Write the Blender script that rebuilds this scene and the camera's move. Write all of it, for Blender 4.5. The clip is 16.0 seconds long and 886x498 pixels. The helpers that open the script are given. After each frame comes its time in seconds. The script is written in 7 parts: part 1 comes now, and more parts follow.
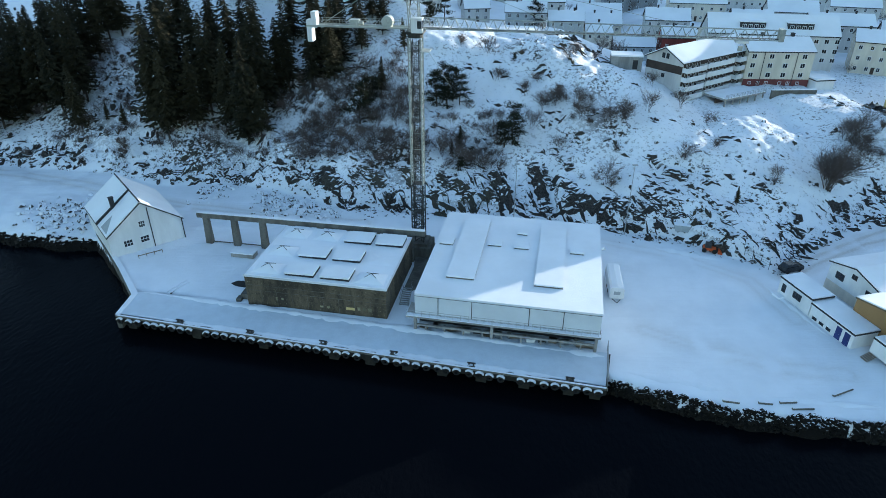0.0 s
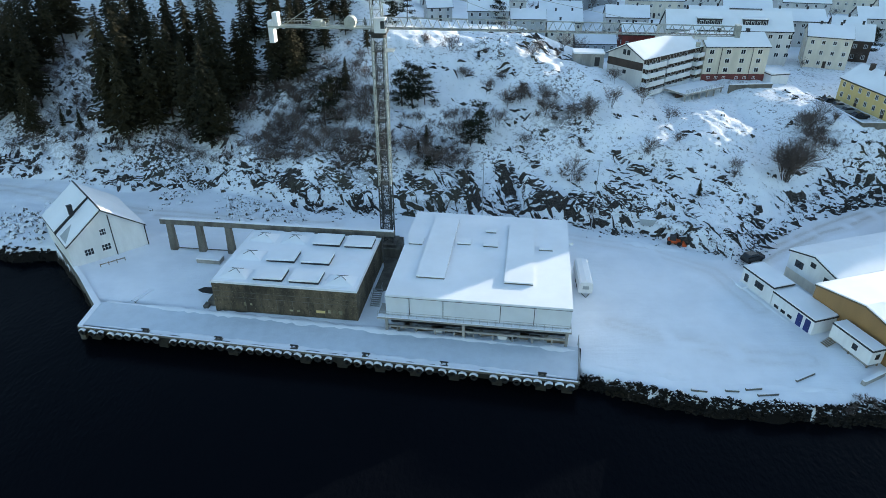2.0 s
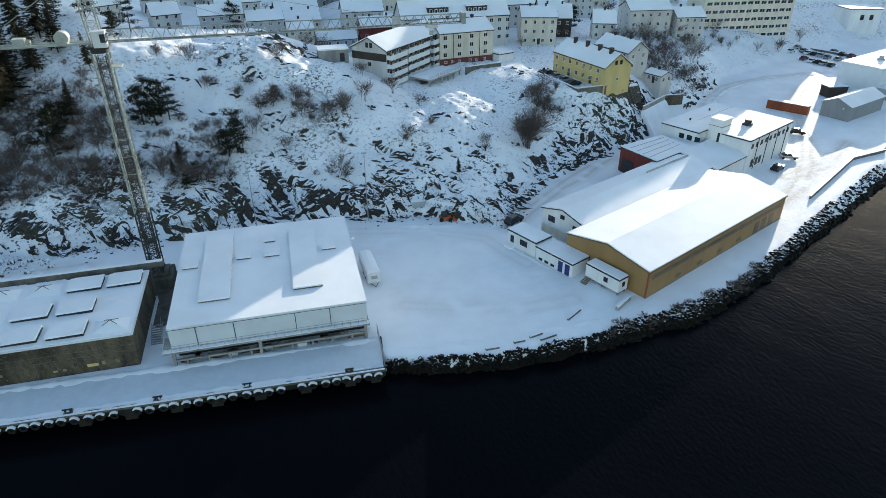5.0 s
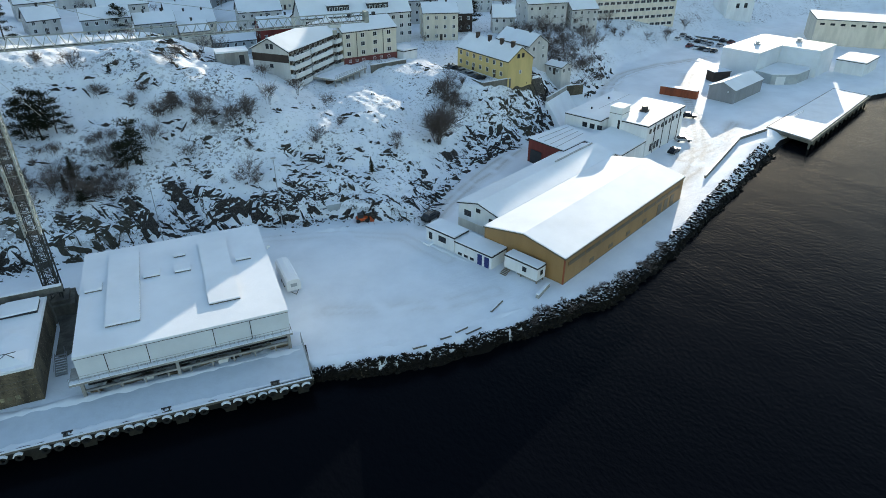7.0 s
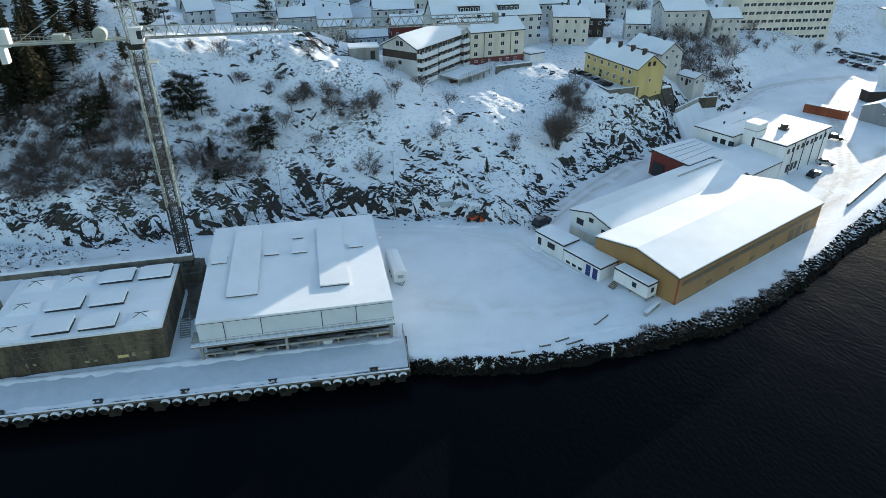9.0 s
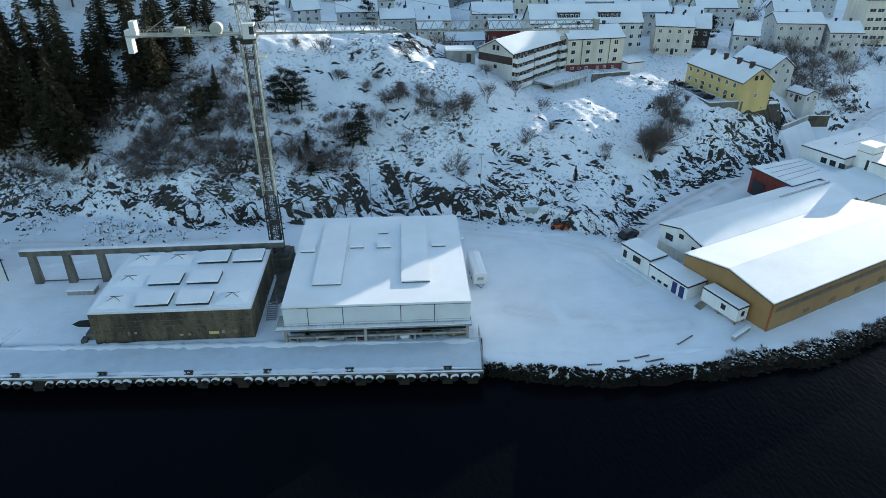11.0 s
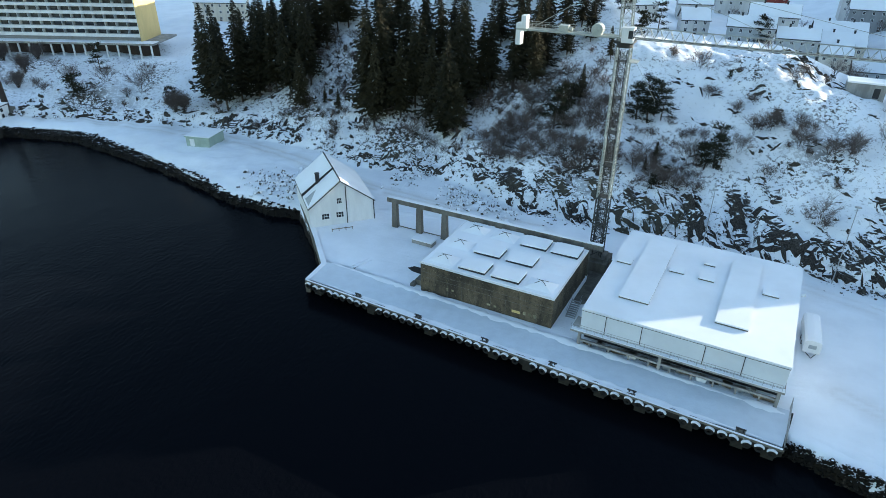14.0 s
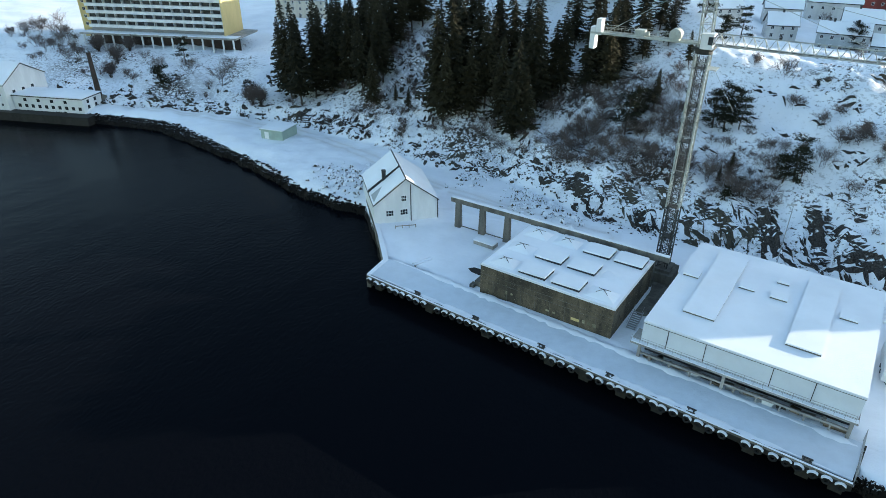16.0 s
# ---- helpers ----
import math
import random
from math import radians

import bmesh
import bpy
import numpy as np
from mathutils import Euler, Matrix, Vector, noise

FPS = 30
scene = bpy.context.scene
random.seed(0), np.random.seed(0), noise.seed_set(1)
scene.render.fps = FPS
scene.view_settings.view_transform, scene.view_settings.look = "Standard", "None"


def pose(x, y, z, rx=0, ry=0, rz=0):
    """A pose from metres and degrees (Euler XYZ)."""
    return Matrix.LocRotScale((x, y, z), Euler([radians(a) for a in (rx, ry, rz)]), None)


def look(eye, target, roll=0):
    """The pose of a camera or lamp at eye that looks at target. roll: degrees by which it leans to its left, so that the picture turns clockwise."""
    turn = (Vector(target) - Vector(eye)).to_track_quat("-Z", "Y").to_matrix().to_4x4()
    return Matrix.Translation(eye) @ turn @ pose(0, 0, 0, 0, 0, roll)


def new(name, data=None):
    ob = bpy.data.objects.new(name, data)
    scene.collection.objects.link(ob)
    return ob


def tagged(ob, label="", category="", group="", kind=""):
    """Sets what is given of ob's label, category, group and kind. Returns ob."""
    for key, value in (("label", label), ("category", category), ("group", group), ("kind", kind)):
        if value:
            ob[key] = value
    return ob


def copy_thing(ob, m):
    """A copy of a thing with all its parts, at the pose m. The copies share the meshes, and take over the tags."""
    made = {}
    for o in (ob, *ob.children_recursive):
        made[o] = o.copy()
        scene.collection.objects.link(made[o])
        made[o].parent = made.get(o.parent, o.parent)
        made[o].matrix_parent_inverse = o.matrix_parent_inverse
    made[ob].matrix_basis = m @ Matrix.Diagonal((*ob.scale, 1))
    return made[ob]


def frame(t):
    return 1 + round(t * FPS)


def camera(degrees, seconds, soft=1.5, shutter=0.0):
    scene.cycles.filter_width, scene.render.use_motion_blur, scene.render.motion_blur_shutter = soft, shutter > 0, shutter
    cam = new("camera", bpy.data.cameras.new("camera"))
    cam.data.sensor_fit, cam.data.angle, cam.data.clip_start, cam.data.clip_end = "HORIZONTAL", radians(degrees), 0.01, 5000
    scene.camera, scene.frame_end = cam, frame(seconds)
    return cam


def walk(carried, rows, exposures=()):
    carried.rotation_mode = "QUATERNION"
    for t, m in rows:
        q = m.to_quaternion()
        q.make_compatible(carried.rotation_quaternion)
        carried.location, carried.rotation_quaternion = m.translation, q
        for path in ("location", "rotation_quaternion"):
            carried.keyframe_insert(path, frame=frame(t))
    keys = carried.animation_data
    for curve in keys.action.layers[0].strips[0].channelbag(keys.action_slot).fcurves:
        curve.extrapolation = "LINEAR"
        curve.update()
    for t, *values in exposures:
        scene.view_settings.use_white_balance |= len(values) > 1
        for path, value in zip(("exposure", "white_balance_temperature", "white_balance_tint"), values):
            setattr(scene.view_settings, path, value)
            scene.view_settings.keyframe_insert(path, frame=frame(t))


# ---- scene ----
cam = camera(69.73, 16.0, soft=0.7)
PATH = [
    (0.0, pose(0.620, -0.097, 61.885, 60.636, -0.081, 1.559)),
    (0.5, pose(0.592, -0.102, 61.927, 60.626, -0.032, 1.331)),
    (1.0, pose(0.584, -0.096, 61.962, 60.600, -0.049, 1.150)),
    (1.5, pose(0.584, -0.084, 61.940, 60.610, -0.027, 0.907)),
    (2.0, pose(0.542, -0.063, 61.907, 60.579, -0.042, -1.661)),
    (2.5, pose(0.517, -0.074, 61.901, 60.589, 0.011, -2.255)),
    (3.0, pose(0.647, -0.071, 61.892, 60.601, 0.061, -2.552)),
    (3.5, pose(0.868, -0.165, 61.888, 60.609, 0.096, -4.604)),
    (3.6, pose(0.860, -0.212, 61.895, 60.583, 0.104, -6.848)),
    (3.7, pose(0.850, -0.271, 61.904, 60.550, 0.113, -9.744)),
    (3.8, pose(0.837, -0.348, 61.915, 60.507, 0.126, -13.436)),
    (3.9, pose(0.825, -0.420, 61.926, 60.467, 0.137, -16.912)),
    (4.0, pose(0.818, -0.465, 61.932, 60.442, 0.144, -19.084)),
    (4.5, pose(0.629, -0.564, 61.990, 60.396, 0.215, -22.880)),
    (5.0, pose(0.486, -0.477, 62.072, 60.359, 0.136, -23.941)),
    (5.2, pose(0.466, -0.421, 62.104, 60.294, 0.014, -25.741)),
    (5.5, pose(0.454, -0.388, 62.122, 60.277, 0.013, -27.798)),
    (5.9, pose(0.407, -0.266, 62.189, 60.213, 0.010, -30.231)),
    (6.3, pose(0.343, -0.102, 62.280, 60.127, 0.005, -32.001)),
    (6.7, pose(0.282, 0.057, 62.368, 60.043, 0.000, -32.768)),
    (7.0, pose(0.250, 0.142, 62.415, 59.999, -0.002, -32.482)),
    (7.3, pose(0.237, 0.175, 62.434, 59.981, -0.003, -31.298)),
    (7.5, pose(0.242, 0.214, 62.434, 60.015, 0.031, -30.110)),
    (8.0, pose(0.288, 0.279, 62.361, 60.058, 0.057, -27.063)),
    (8.5, pose(0.282, 0.262, 62.286, 60.152, 0.046, -23.739)),
    (8.7, pose(0.282, 0.262, 62.286, 60.152, 0.046, -22.626)),
    (9.1, pose(0.238, 0.225, 62.275, 60.184, 0.032, -21.065)),
    (9.6, pose(0.100, 0.110, 62.240, 60.285, -0.010, -19.838)),
    (10.1, pose(-0.060, -0.024, 62.199, 60.403, -0.060, -18.537)),
    (10.5, pose(-0.154, -0.103, 62.175, 60.472, -0.090, -16.809)),
    (10.8, pose(-0.180, -0.124, 62.169, 60.491, -0.098, -14.795)),
    (11.0, pose(-0.190, -0.120, 62.151, 60.557, -0.102, -13.006)),
    (11.5, pose(-0.137, -0.111, 62.082, 60.609, -0.155, -8.609)),
    (12.0, pose(-0.132, -0.116, 62.024, 60.667, -0.155, -4.542)),
    (12.5, pose(-0.119, -0.110, 61.966, 60.735, -0.188, 0.842)),
    (13.0, pose(-0.091, -0.149, 61.945, 60.821, -0.212, 7.060)),
    (13.5, pose(0.070, -0.105, 61.976, 60.903, -0.221, 13.624)),
    (14.0, pose(0.311, 0.047, 62.079, 60.871, -0.180, 19.353)),
    (14.5, pose(0.437, 0.178, 62.185, 60.819, -0.117, 20.670)),
    (15.0, pose(0.446, 0.227, 62.314, 60.757, -0.121, 21.318)),
    (15.5, pose(0.439, 0.217, 62.438, 60.745, -0.048, 23.262)),
    (16.0, pose(0.469, 0.230, 62.527, 60.744, -0.079, 25.724)),
]
walk(cam, PATH, [(0.0, 1.60, 6130, 4), (1.0, 1.62, 6300, 5), (2.0, 1.68, 6600, 7), (3.5, 1.66, 6700, 7), (4.2, 1.54, 7000, 8), (8.5, 1.48, 6960, 7), (11.0, 1.50, 6700, 6), (12.5, 1.61, 6560, 5), (13.5, 1.74, 6620, 6), (14.2, 1.88, 6750, 7), (16.0, 1.88, 6800, 6)])

# ---- sun and sky: a low winter sun behind the hills, blue sky light in the shade ----
SUN_AZ, SUN_EL = radians(56.0), radians(9.5)
sun_way = Vector((math.sin(SUN_AZ) * math.cos(SUN_EL), math.cos(SUN_AZ) * math.cos(SUN_EL), math.sin(SUN_EL)))
sun_data = bpy.data.lights.new("sun", "SUN")
sun_data.energy, sun_data.angle, sun_data.color = 2.7, radians(0.1), (1.0, 0.93, 0.84)
sun = new("sun", sun_data)
sun.matrix_world = look(sun_way * 900, (0, 0, 0))
world = bpy.data.worlds.new("sky")
scene.world = world
world.use_nodes = True
wn = world.node_tree
sky = wn.nodes.new("ShaderNodeTexSky")
sky.sky_type, sky.sun_disc = "NISHITA", False
sky.air_density, sky.dust_density, sky.ozone_density = 1.0, 0.5, 1.6
sky.sun_elevation, sky.sun_rotation = SUN_EL, SUN_AZ
wn.nodes["Background"].inputs["Strength"].default_value = 0.13
wn.links.new(sky.outputs[0], wn.nodes["Background"].inputs["Color"])

# ---- materials ----
def nodes_of(name):
    m = bpy.data.materials.new(name)
    m.use_nodes = True
    return m, m.node_tree, m.node_tree.nodes["Principled BSDF"]


def noise_node(nt, scale, detail=4.0, rough=0.6, stretch=None):
    co = nt.nodes.new("ShaderNodeNewGeometry") if stretch == "world" else nt.nodes.new("ShaderNodeTexCoord")
    n = nt.nodes.new("ShaderNodeTexNoise")
    n.inputs["Scale"].default_value, n.inputs["Detail"].default_value, n.inputs["Roughness"].default_value = scale, detail, rough
    if isinstance(stretch, tuple):
        mp = nt.nodes.new("ShaderNodeMapping")
        mp.inputs["Scale"].default_value = stretch
        nt.links.new(co.outputs["Object"], mp.inputs["Vector"])
        nt.links.new(mp.outputs[0], n.inputs["Vector"])
    else:
        nt.links.new(co.outputs["Position" if stretch == "world" else "Object"], n.inputs["Vector"])
    return n.outputs[0]


def mapped(nt, value, a, b, lo=0.0, hi=1.0):
    r = nt.nodes.new("ShaderNodeMapRange")
    r.interpolation_type = "SMOOTHSTEP"
    for key, val in (("From Min", a), ("From Max", b), ("To Min", lo), ("To Max", hi)):
        r.inputs[key].default_value = val
    nt.links.new(value, r.inputs["Value"])
    return r.outputs[0]


def math_node(nt, op, a, b):
    n = nt.nodes.new("ShaderNodeMath")
    n.operation = op
    for k, v in enumerate((a, b)):
        if isinstance(v, (int, float)):
            n.inputs[k].default_value = v
        else:
            nt.links.new(v, n.inputs[k])
    return n.outputs[0]


def mixed(nt, fac, a, b):
    n = nt.nodes.new("ShaderNodeMix")
    n.data_type = "RGBA"
    for k, v in ((0, fac), (6, a), (7, b)):
        if isinstance(v, (int, float)):
            n.inputs[k].default_value = v
        elif isinstance(v, tuple):
            n.inputs[k].default_value = (*v, 1)
        else:
            nt.links.new(v, n.inputs[k])
    return n.outputs[2]


def bumped(nt, bsdf, height, strength=0.3, dist=0.05):
    b = nt.nodes.new("ShaderNodeBump")
    b.inputs["Strength"].default_value, b.inputs["Distance"].default_value = strength, dist
    nt.links.new(height, b.inputs["Height"])
    nt.links.new(b.outputs[0], bsdf.inputs["Normal"])


def plain(name, color, rough=0.7, metal=0.0, vary=0.25, grain=6.0, stain=0.4, streak=False, spec=0.4):
    """Paint, metal, timber or concrete with fine grain and large stains."""
    m, nt, bs = nodes_of(name)
    fine = noise_node(nt, grain, 5)
    big = noise_node(nt, stain, 4, 0.65, (1.0, 1.0, 0.25) if streak else None)
    dark = tuple(c * (1 - vary) for c in color)
    lite = tuple(min(1, c * (1 + vary * 0.35)) for c in color)
    base = mixed(nt, mapped(nt, big, 0.35, 0.68), lite, dark)
    base = mixed(nt, mapped(nt, fine, 0.45, 0.75, 0, 0.5), base, dark)
    nt.links.new(base, bs.inputs["Base Color"])
    nt.links.new(mapped(nt, fine, 0.2, 0.8, rough - 0.1, min(1, rough + 0.1)), bs.inputs["Roughness"])
    bs.inputs["Metallic"].default_value = metal
    bs.inputs["Specular IOR Level"].default_value = spec
    bumped(nt, bs, fine, 0.15, 0.02)
    return m


def snow_material(name, tint=(0.84, 0.87, 0.91), drift=0.25):
    m, nt, bs = nodes_of(name)
    fine, big = noise_node(nt, 3.5, 6, 0.65, "world"), noise_node(nt, drift, 4, 0.6, "world")
    base = mixed(nt, mapped(nt, big, 0.3, 0.75), tint, tuple(c * 0.91 for c in tint))
    nt.links.new(base, bs.inputs["Base Color"])
    bs.inputs["Roughness"].default_value = 0.65
    bs.inputs["Specular IOR Level"].default_value = 0.25
    bumped(nt, bs, math_node(nt, "ADD", fine, math_node(nt, "MULTIPLY", big, 3.0)), 0.35, 0.08)
    return m


def rocky_snow(name, attribute=False, cover=0.76, tide=None, rag=1.0, rock_a=(0.035, 0.033, 0.032), rock_b=(0.15, 0.135, 0.12), moss=(0.10, 0.085, 0.05)):
    """Rock with snow lying where the face is flat enough to hold it."""
    m, nt, bs = nodes_of(name)
    geo = nt.nodes.new("ShaderNodeNewGeometry")
    sep = nt.nodes.new("ShaderNodeSeparateXYZ")
    nt.links.new(geo.outputs["Normal"], sep.inputs[0])
    n_mid, n_fine, n_big = noise_node(nt, 0.7, 5, 0.65, "world"), noise_node(nt, 4.0, 5, 0.7, "world"), noise_node(nt, 0.05, 3, 0.5, "world")
    n_rag = noise_node(nt, 2.3, 6, 0.75, "world")
    flatness = math_node(nt, "ADD", sep.outputs[2], math_node(nt, "MULTIPLY", math_node(nt, "SUBTRACT", n_mid, 0.5), 0.34 * rag))
    flatness = math_node(nt, "ADD", flatness, math_node(nt, "MULTIPLY", math_node(nt, "SUBTRACT", n_rag, 0.5), 0.55 * rag))
    bare = mapped(nt, flatness, cover, cover - 0.07)
    if tide is not None:
        place = nt.nodes.new("ShaderNodeSeparateXYZ")
        nt.links.new(geo.outputs["Position"], place.inputs[0])
        washed = mapped(nt, math_node(nt, "ADD", place.outputs[2], math_node(nt, "MULTIPLY", n_mid, 0.8)), tide + 0.5, tide - 0.1)
        bare = math_node(nt, "MAXIMUM", bare, washed)
    if attribute:
        at = nt.nodes.new("ShaderNodeAttribute")
        at.attribute_name = "wild"
        wild = at.outputs["Fac"]
        bare = math_node(nt, "MAXIMUM", math_node(nt, "MULTIPLY", bare, mapped(nt, wild, 0.1, 0.5)), mapped(nt, wild, 1.05, 1.25))
        litter = nt.nodes.new("ShaderNodeAttribute")
        litter.attribute_name = "brush"
        speck = math_node(nt, "ADD", noise_node(nt, 1.1, 6, 0.75, "world"), math_node(nt, "ADD", math_node(nt, "MULTIPLY", n_big, 0.25), math_node(nt, "MULTIPLY", litter.outputs["Fac"], 0.10)))
        tuft = math_node(nt, "MULTIPLY", mapped(nt, speck, 0.68, 0.74), math_node(nt, "MULTIPLY", mapped(nt, wild, 0.3, 1.0), mapped(nt, noise_node(nt, 0.09, 3, 0.5, "world"), 0.44, 0.6, 0.35, 1.0)))
    rock = mixed(nt, mapped(nt, n_fine, 0.35, 0.7), rock_a, rock_b)
    rock = mixed(nt, mapped(nt, n_big, 0.5, 0.62, 0, 0.6), rock, moss)
    snow = mixed(nt, mapped(nt, noise_node(nt, 0.12, 4, 0.6, "world"), 0.3, 0.75), (0.85, 0.88, 0.92), (0.76, 0.79, 0.83))
    if attribute:
        way = nt.nodes.new("ShaderNodeAttribute")
        way.attribute_name = "trod"
        pressed = math_node(nt, "MULTIPLY", way.outputs["Fac"], mapped(nt, n_rag, 0.25, 0.6, 0.4, 1.0))
        snow = mixed(nt, pressed, snow, (0.50, 0.47, 0.43))
        rock = mixed(nt, mapped(nt, wild, 1.05, 1.15), rock, (0.006, 0.0055, 0.005))
    base = mixed(nt, bare, snow, rock)
    if attribute:
        base = mixed(nt, tuft, base, (0.05, 0.042, 0.034))
    nt.links.new(base, bs.inputs["Base Color"])
    bs.inputs["Roughness"].default_value = 0.75
    bs.inputs["Specular IOR Level"].default_value = 0.12
    relief = math_node(nt, "ADD", n_fine, math_node(nt, "MULTIPLY", n_mid, 1.5))
    if attribute:
        mp = nt.nodes.new("ShaderNodeMapping")
        mp.inputs["Rotation"].default_value[2], mp.inputs["Scale"].default_value = radians(28), (0.05, 0.9, 1)
        nt.links.new(geo.outputs["Position"], mp.inputs["Vector"])
        ruts = nt.nodes.new("ShaderNodeTexNoise")
        ruts.inputs["Scale"].default_value, ruts.inputs["Detail"].default_value = 1.6, 3
        nt.links.new(mp.outputs[0], ruts.inputs["Vector"])
        relief = math_node(nt, "ADD", relief, math_node(nt, "MULTIPLY", mapped(nt, ruts.outputs[0], 0.45, 0.62), 0.22))
    bumped(nt, bs, relief, 0.5, 0.15)
    return m


def water_material():
    m, nt, bs = nodes_of("sea_water")
    bs.inputs["Base Color"].default_value = (0.0028, 0.0033, 0.0048, 1)
    bs.inputs["Roughness"].default_value = 0.06
    bs.inputs["IOR"].default_value = 1.15
    bs.inputs["Specular IOR Level"].default_value = 0.15
    bs.inputs["Specular Tint"].default_value = (0.42, 0.66, 1.0, 1)
    small = noise_node(nt, 1.5, 4, 0.55, (1.0, 0.6, 1.0))
    swell = noise_node(nt, 0.12, 3, 0.5, (1.0, 0.6, 1.0))
    bumped(nt, bs, math_node(nt, "ADD", small, math_node(nt, "MULTIPLY", swell, 2.0)), 0.35, 0.25)
    return m


def glass_material():
    m, nt, bs = nodes_of("window_glass")
    base = mixed(nt, mapped(nt, noise_node(nt, 0.35, 2), 0.4, 0.6), (0.012, 0.015, 0.02), (0.05, 0.055, 0.06))
    nt.links.new(base, bs.inputs["Base Color"])
    bs.inputs["Roughness"].default_value = 0.08
    return m


def foliage_material(name, a, b, dusted=0.972):
    m, nt, bs = nodes_of(name)
    info = nt.nodes.new("ShaderNodeObjectInfo")
    geo = nt.nodes.new("ShaderNodeNewGeometry")
    f = math_node(nt, "ADD", math_node(nt, "MULTIPLY", geo.outputs["Random Per Island"], 0.6), math_node(nt, "MULTIPLY", info.outputs["Random"], 0.4))
    snow = mapped(nt, geo.outputs["Random Per Island"], dusted, dusted + 0.01)
    nt.links.new(mixed(nt, snow, mixed(nt, f, a, b), (0.55, 0.59, 0.64)), bs.inputs["Base Color"])
    bs.inputs["Roughness"].default_value = 0.8
    bs.inputs["Specular IOR Level"].default_value = 0.15
    return m


def old_concrete(name):
    m, nt, bs = nodes_of(name)
    big, mid, fine = noise_node(nt, 0.25, 5, 0.65, (1, 1, 0.35)), noise_node(nt, 1.6, 5, 0.7), noise_node(nt, 8, 4)
    base = mixed(nt, mapped(nt, big, 0.35, 0.65), (0.15, 0.118, 0.075), (0.04, 0.032, 0.022))
    base = mixed(nt, mapped(nt, mid, 0.55, 0.68, 0, 0.7), base, (0.085, 0.075, 0.03))
    base = mixed(nt, mapped(nt, mid, 0.30, 0.22, 0, 0.5), base, (0.24, 0.225, 0.20))
    base = mixed(nt, mapped(nt, noise_node(nt, 0.9, 3), 0.70, 0.74, 0, 0.8), base, (0.42, 0.38, 0.24))
    base = mixed(nt, mapped(nt, noise_node(nt, 4.5, 6, 0.8), 0.5, 0.62, 0, 0.5), base, (0.018, 0.016, 0.012))
    base = mixed(nt, mapped(nt, noise_node(nt, 2.8, 3, 0.6), 0.67, 0.72, 0, 0.8), base, (0.34, 0.30, 0.18))
    base = mixed(nt, mapped(nt, noise_node(nt, 5.5, 3, 0.6), 0.64, 0.68, 0, 0.85), base, (0.40, 0.35, 0.24))
    base = mixed(nt, mapped(nt, noise_node(nt, 1.2, 6, 0.8), 0.52, 0.6, 0, 0.6), base, (0.016, 0.013, 0.009))
    nt.links.new(base, bs.inputs["Base Color"])
    bs.inputs["Roughness"].default_value = 0.9
    bumped(nt, bs, math_node(nt, "ADD", fine, mid), 0.4, 0.05)
    return m


SNOW = snow_material("snow")
ROOF_SNOW = snow_material("roof_snow", (0.86, 0.885, 0.915), 0.12)
LAND = rocky_snow("snowy_ground", True, 0.52)
ROCKS = rocky_snow("snowy_rock", False, 0.5)
RUBBLE = rocky_snow("snowy_rubble", False, 0.40, None, 1.0, (0.025, 0.024, 0.023), (0.15, 0.135, 0.12))
WET_ROCK = rocky_snow("wet_shore_rock", False, 0.99, -1.0, 1.0, (0.004, 0.004, 0.004), (0.018, 0.016, 0.013), (0.012, 0.010, 0.006))
CRAG = rocky_snow("dark_bedrock", False, 0.88, None, 0.45, (0.012, 0.0115, 0.011), (0.095, 0.086, 0.078), (0.075, 0.070, 0.052))
PACKED = snow_material("trodden_snow", (0.63, 0.69, 0.75), 0.5)
WATER, GLASS, OLD = water_material(), glass_material(), old_concrete("stained_concrete")
WHITE = plain("white_paint", (0.74, 0.75, 0.75), 0.55, vary=0.12, stain=0.3, streak=True)
# white toned down for town walls in shade, and for the greyer flats
DIM_WHITE = plain("dim_white_paint", (0.58, 0.565, 0.54), 0.7, vary=0.2, stain=0.2, streak=True)
PANEL = plain("white_sheet_panel", (0.69, 0.73, 0.77), 0.4, vary=0.08, stain=0.15)
CREAM = plain("cream_render", (0.66, 0.60, 0.50), 0.85, vary=0.15, streak=True)
CONC = plain("concrete", (0.33, 0.32, 0.30), 0.9, vary=0.35, grain=3, streak=True)
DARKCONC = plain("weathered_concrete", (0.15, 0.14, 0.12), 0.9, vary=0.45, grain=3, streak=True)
PILE = plain("near_black_streaked_concrete", (0.022, 0.021, 0.018), 0.8, vary=0.5, grain=3, streak=True)
OCHRE = plain("ochre_sheet_metal", (0.33, 0.19, 0.075), 0.55, vary=0.22, stain=0.12, streak=True)
OCHRE_DARK = plain("brown_strip_window", (0.13, 0.09, 0.05), 0.4, vary=0.3)
YELLOW = plain("yellow_render", (0.62, 0.47, 0.20), 0.85, vary=0.12, streak=True)
PALE_YELLOW = plain("pale_yellow_panel", (0.68, 0.52, 0.24), 0.8, vary=0.1, streak=True)
RED = plain("dark_red_cladding", (0.20, 0.035, 0.025), 0.7, vary=0.3, streak=True)
REDBROWN = plain("red_brown_render", (0.17, 0.05, 0.045), 0.8, vary=0.25)
BROWN = plain("dark_brown_cladding", (0.055, 0.038, 0.03), 0.8, vary=0.3)
GREY = plain("grey_cladding", (0.25, 0.26, 0.27), 0.6, vary=0.15, streak=True)
BLUEGREY = plain("blue_grey_cladding", (0.38, 0.41, 0.42), 0.6, vary=0.15)
GREEN = plain("pale_green_paint", (0.33, 0.42, 0.36), 0.6, vary=0.15)
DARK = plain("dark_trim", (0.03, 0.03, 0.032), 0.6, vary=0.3)
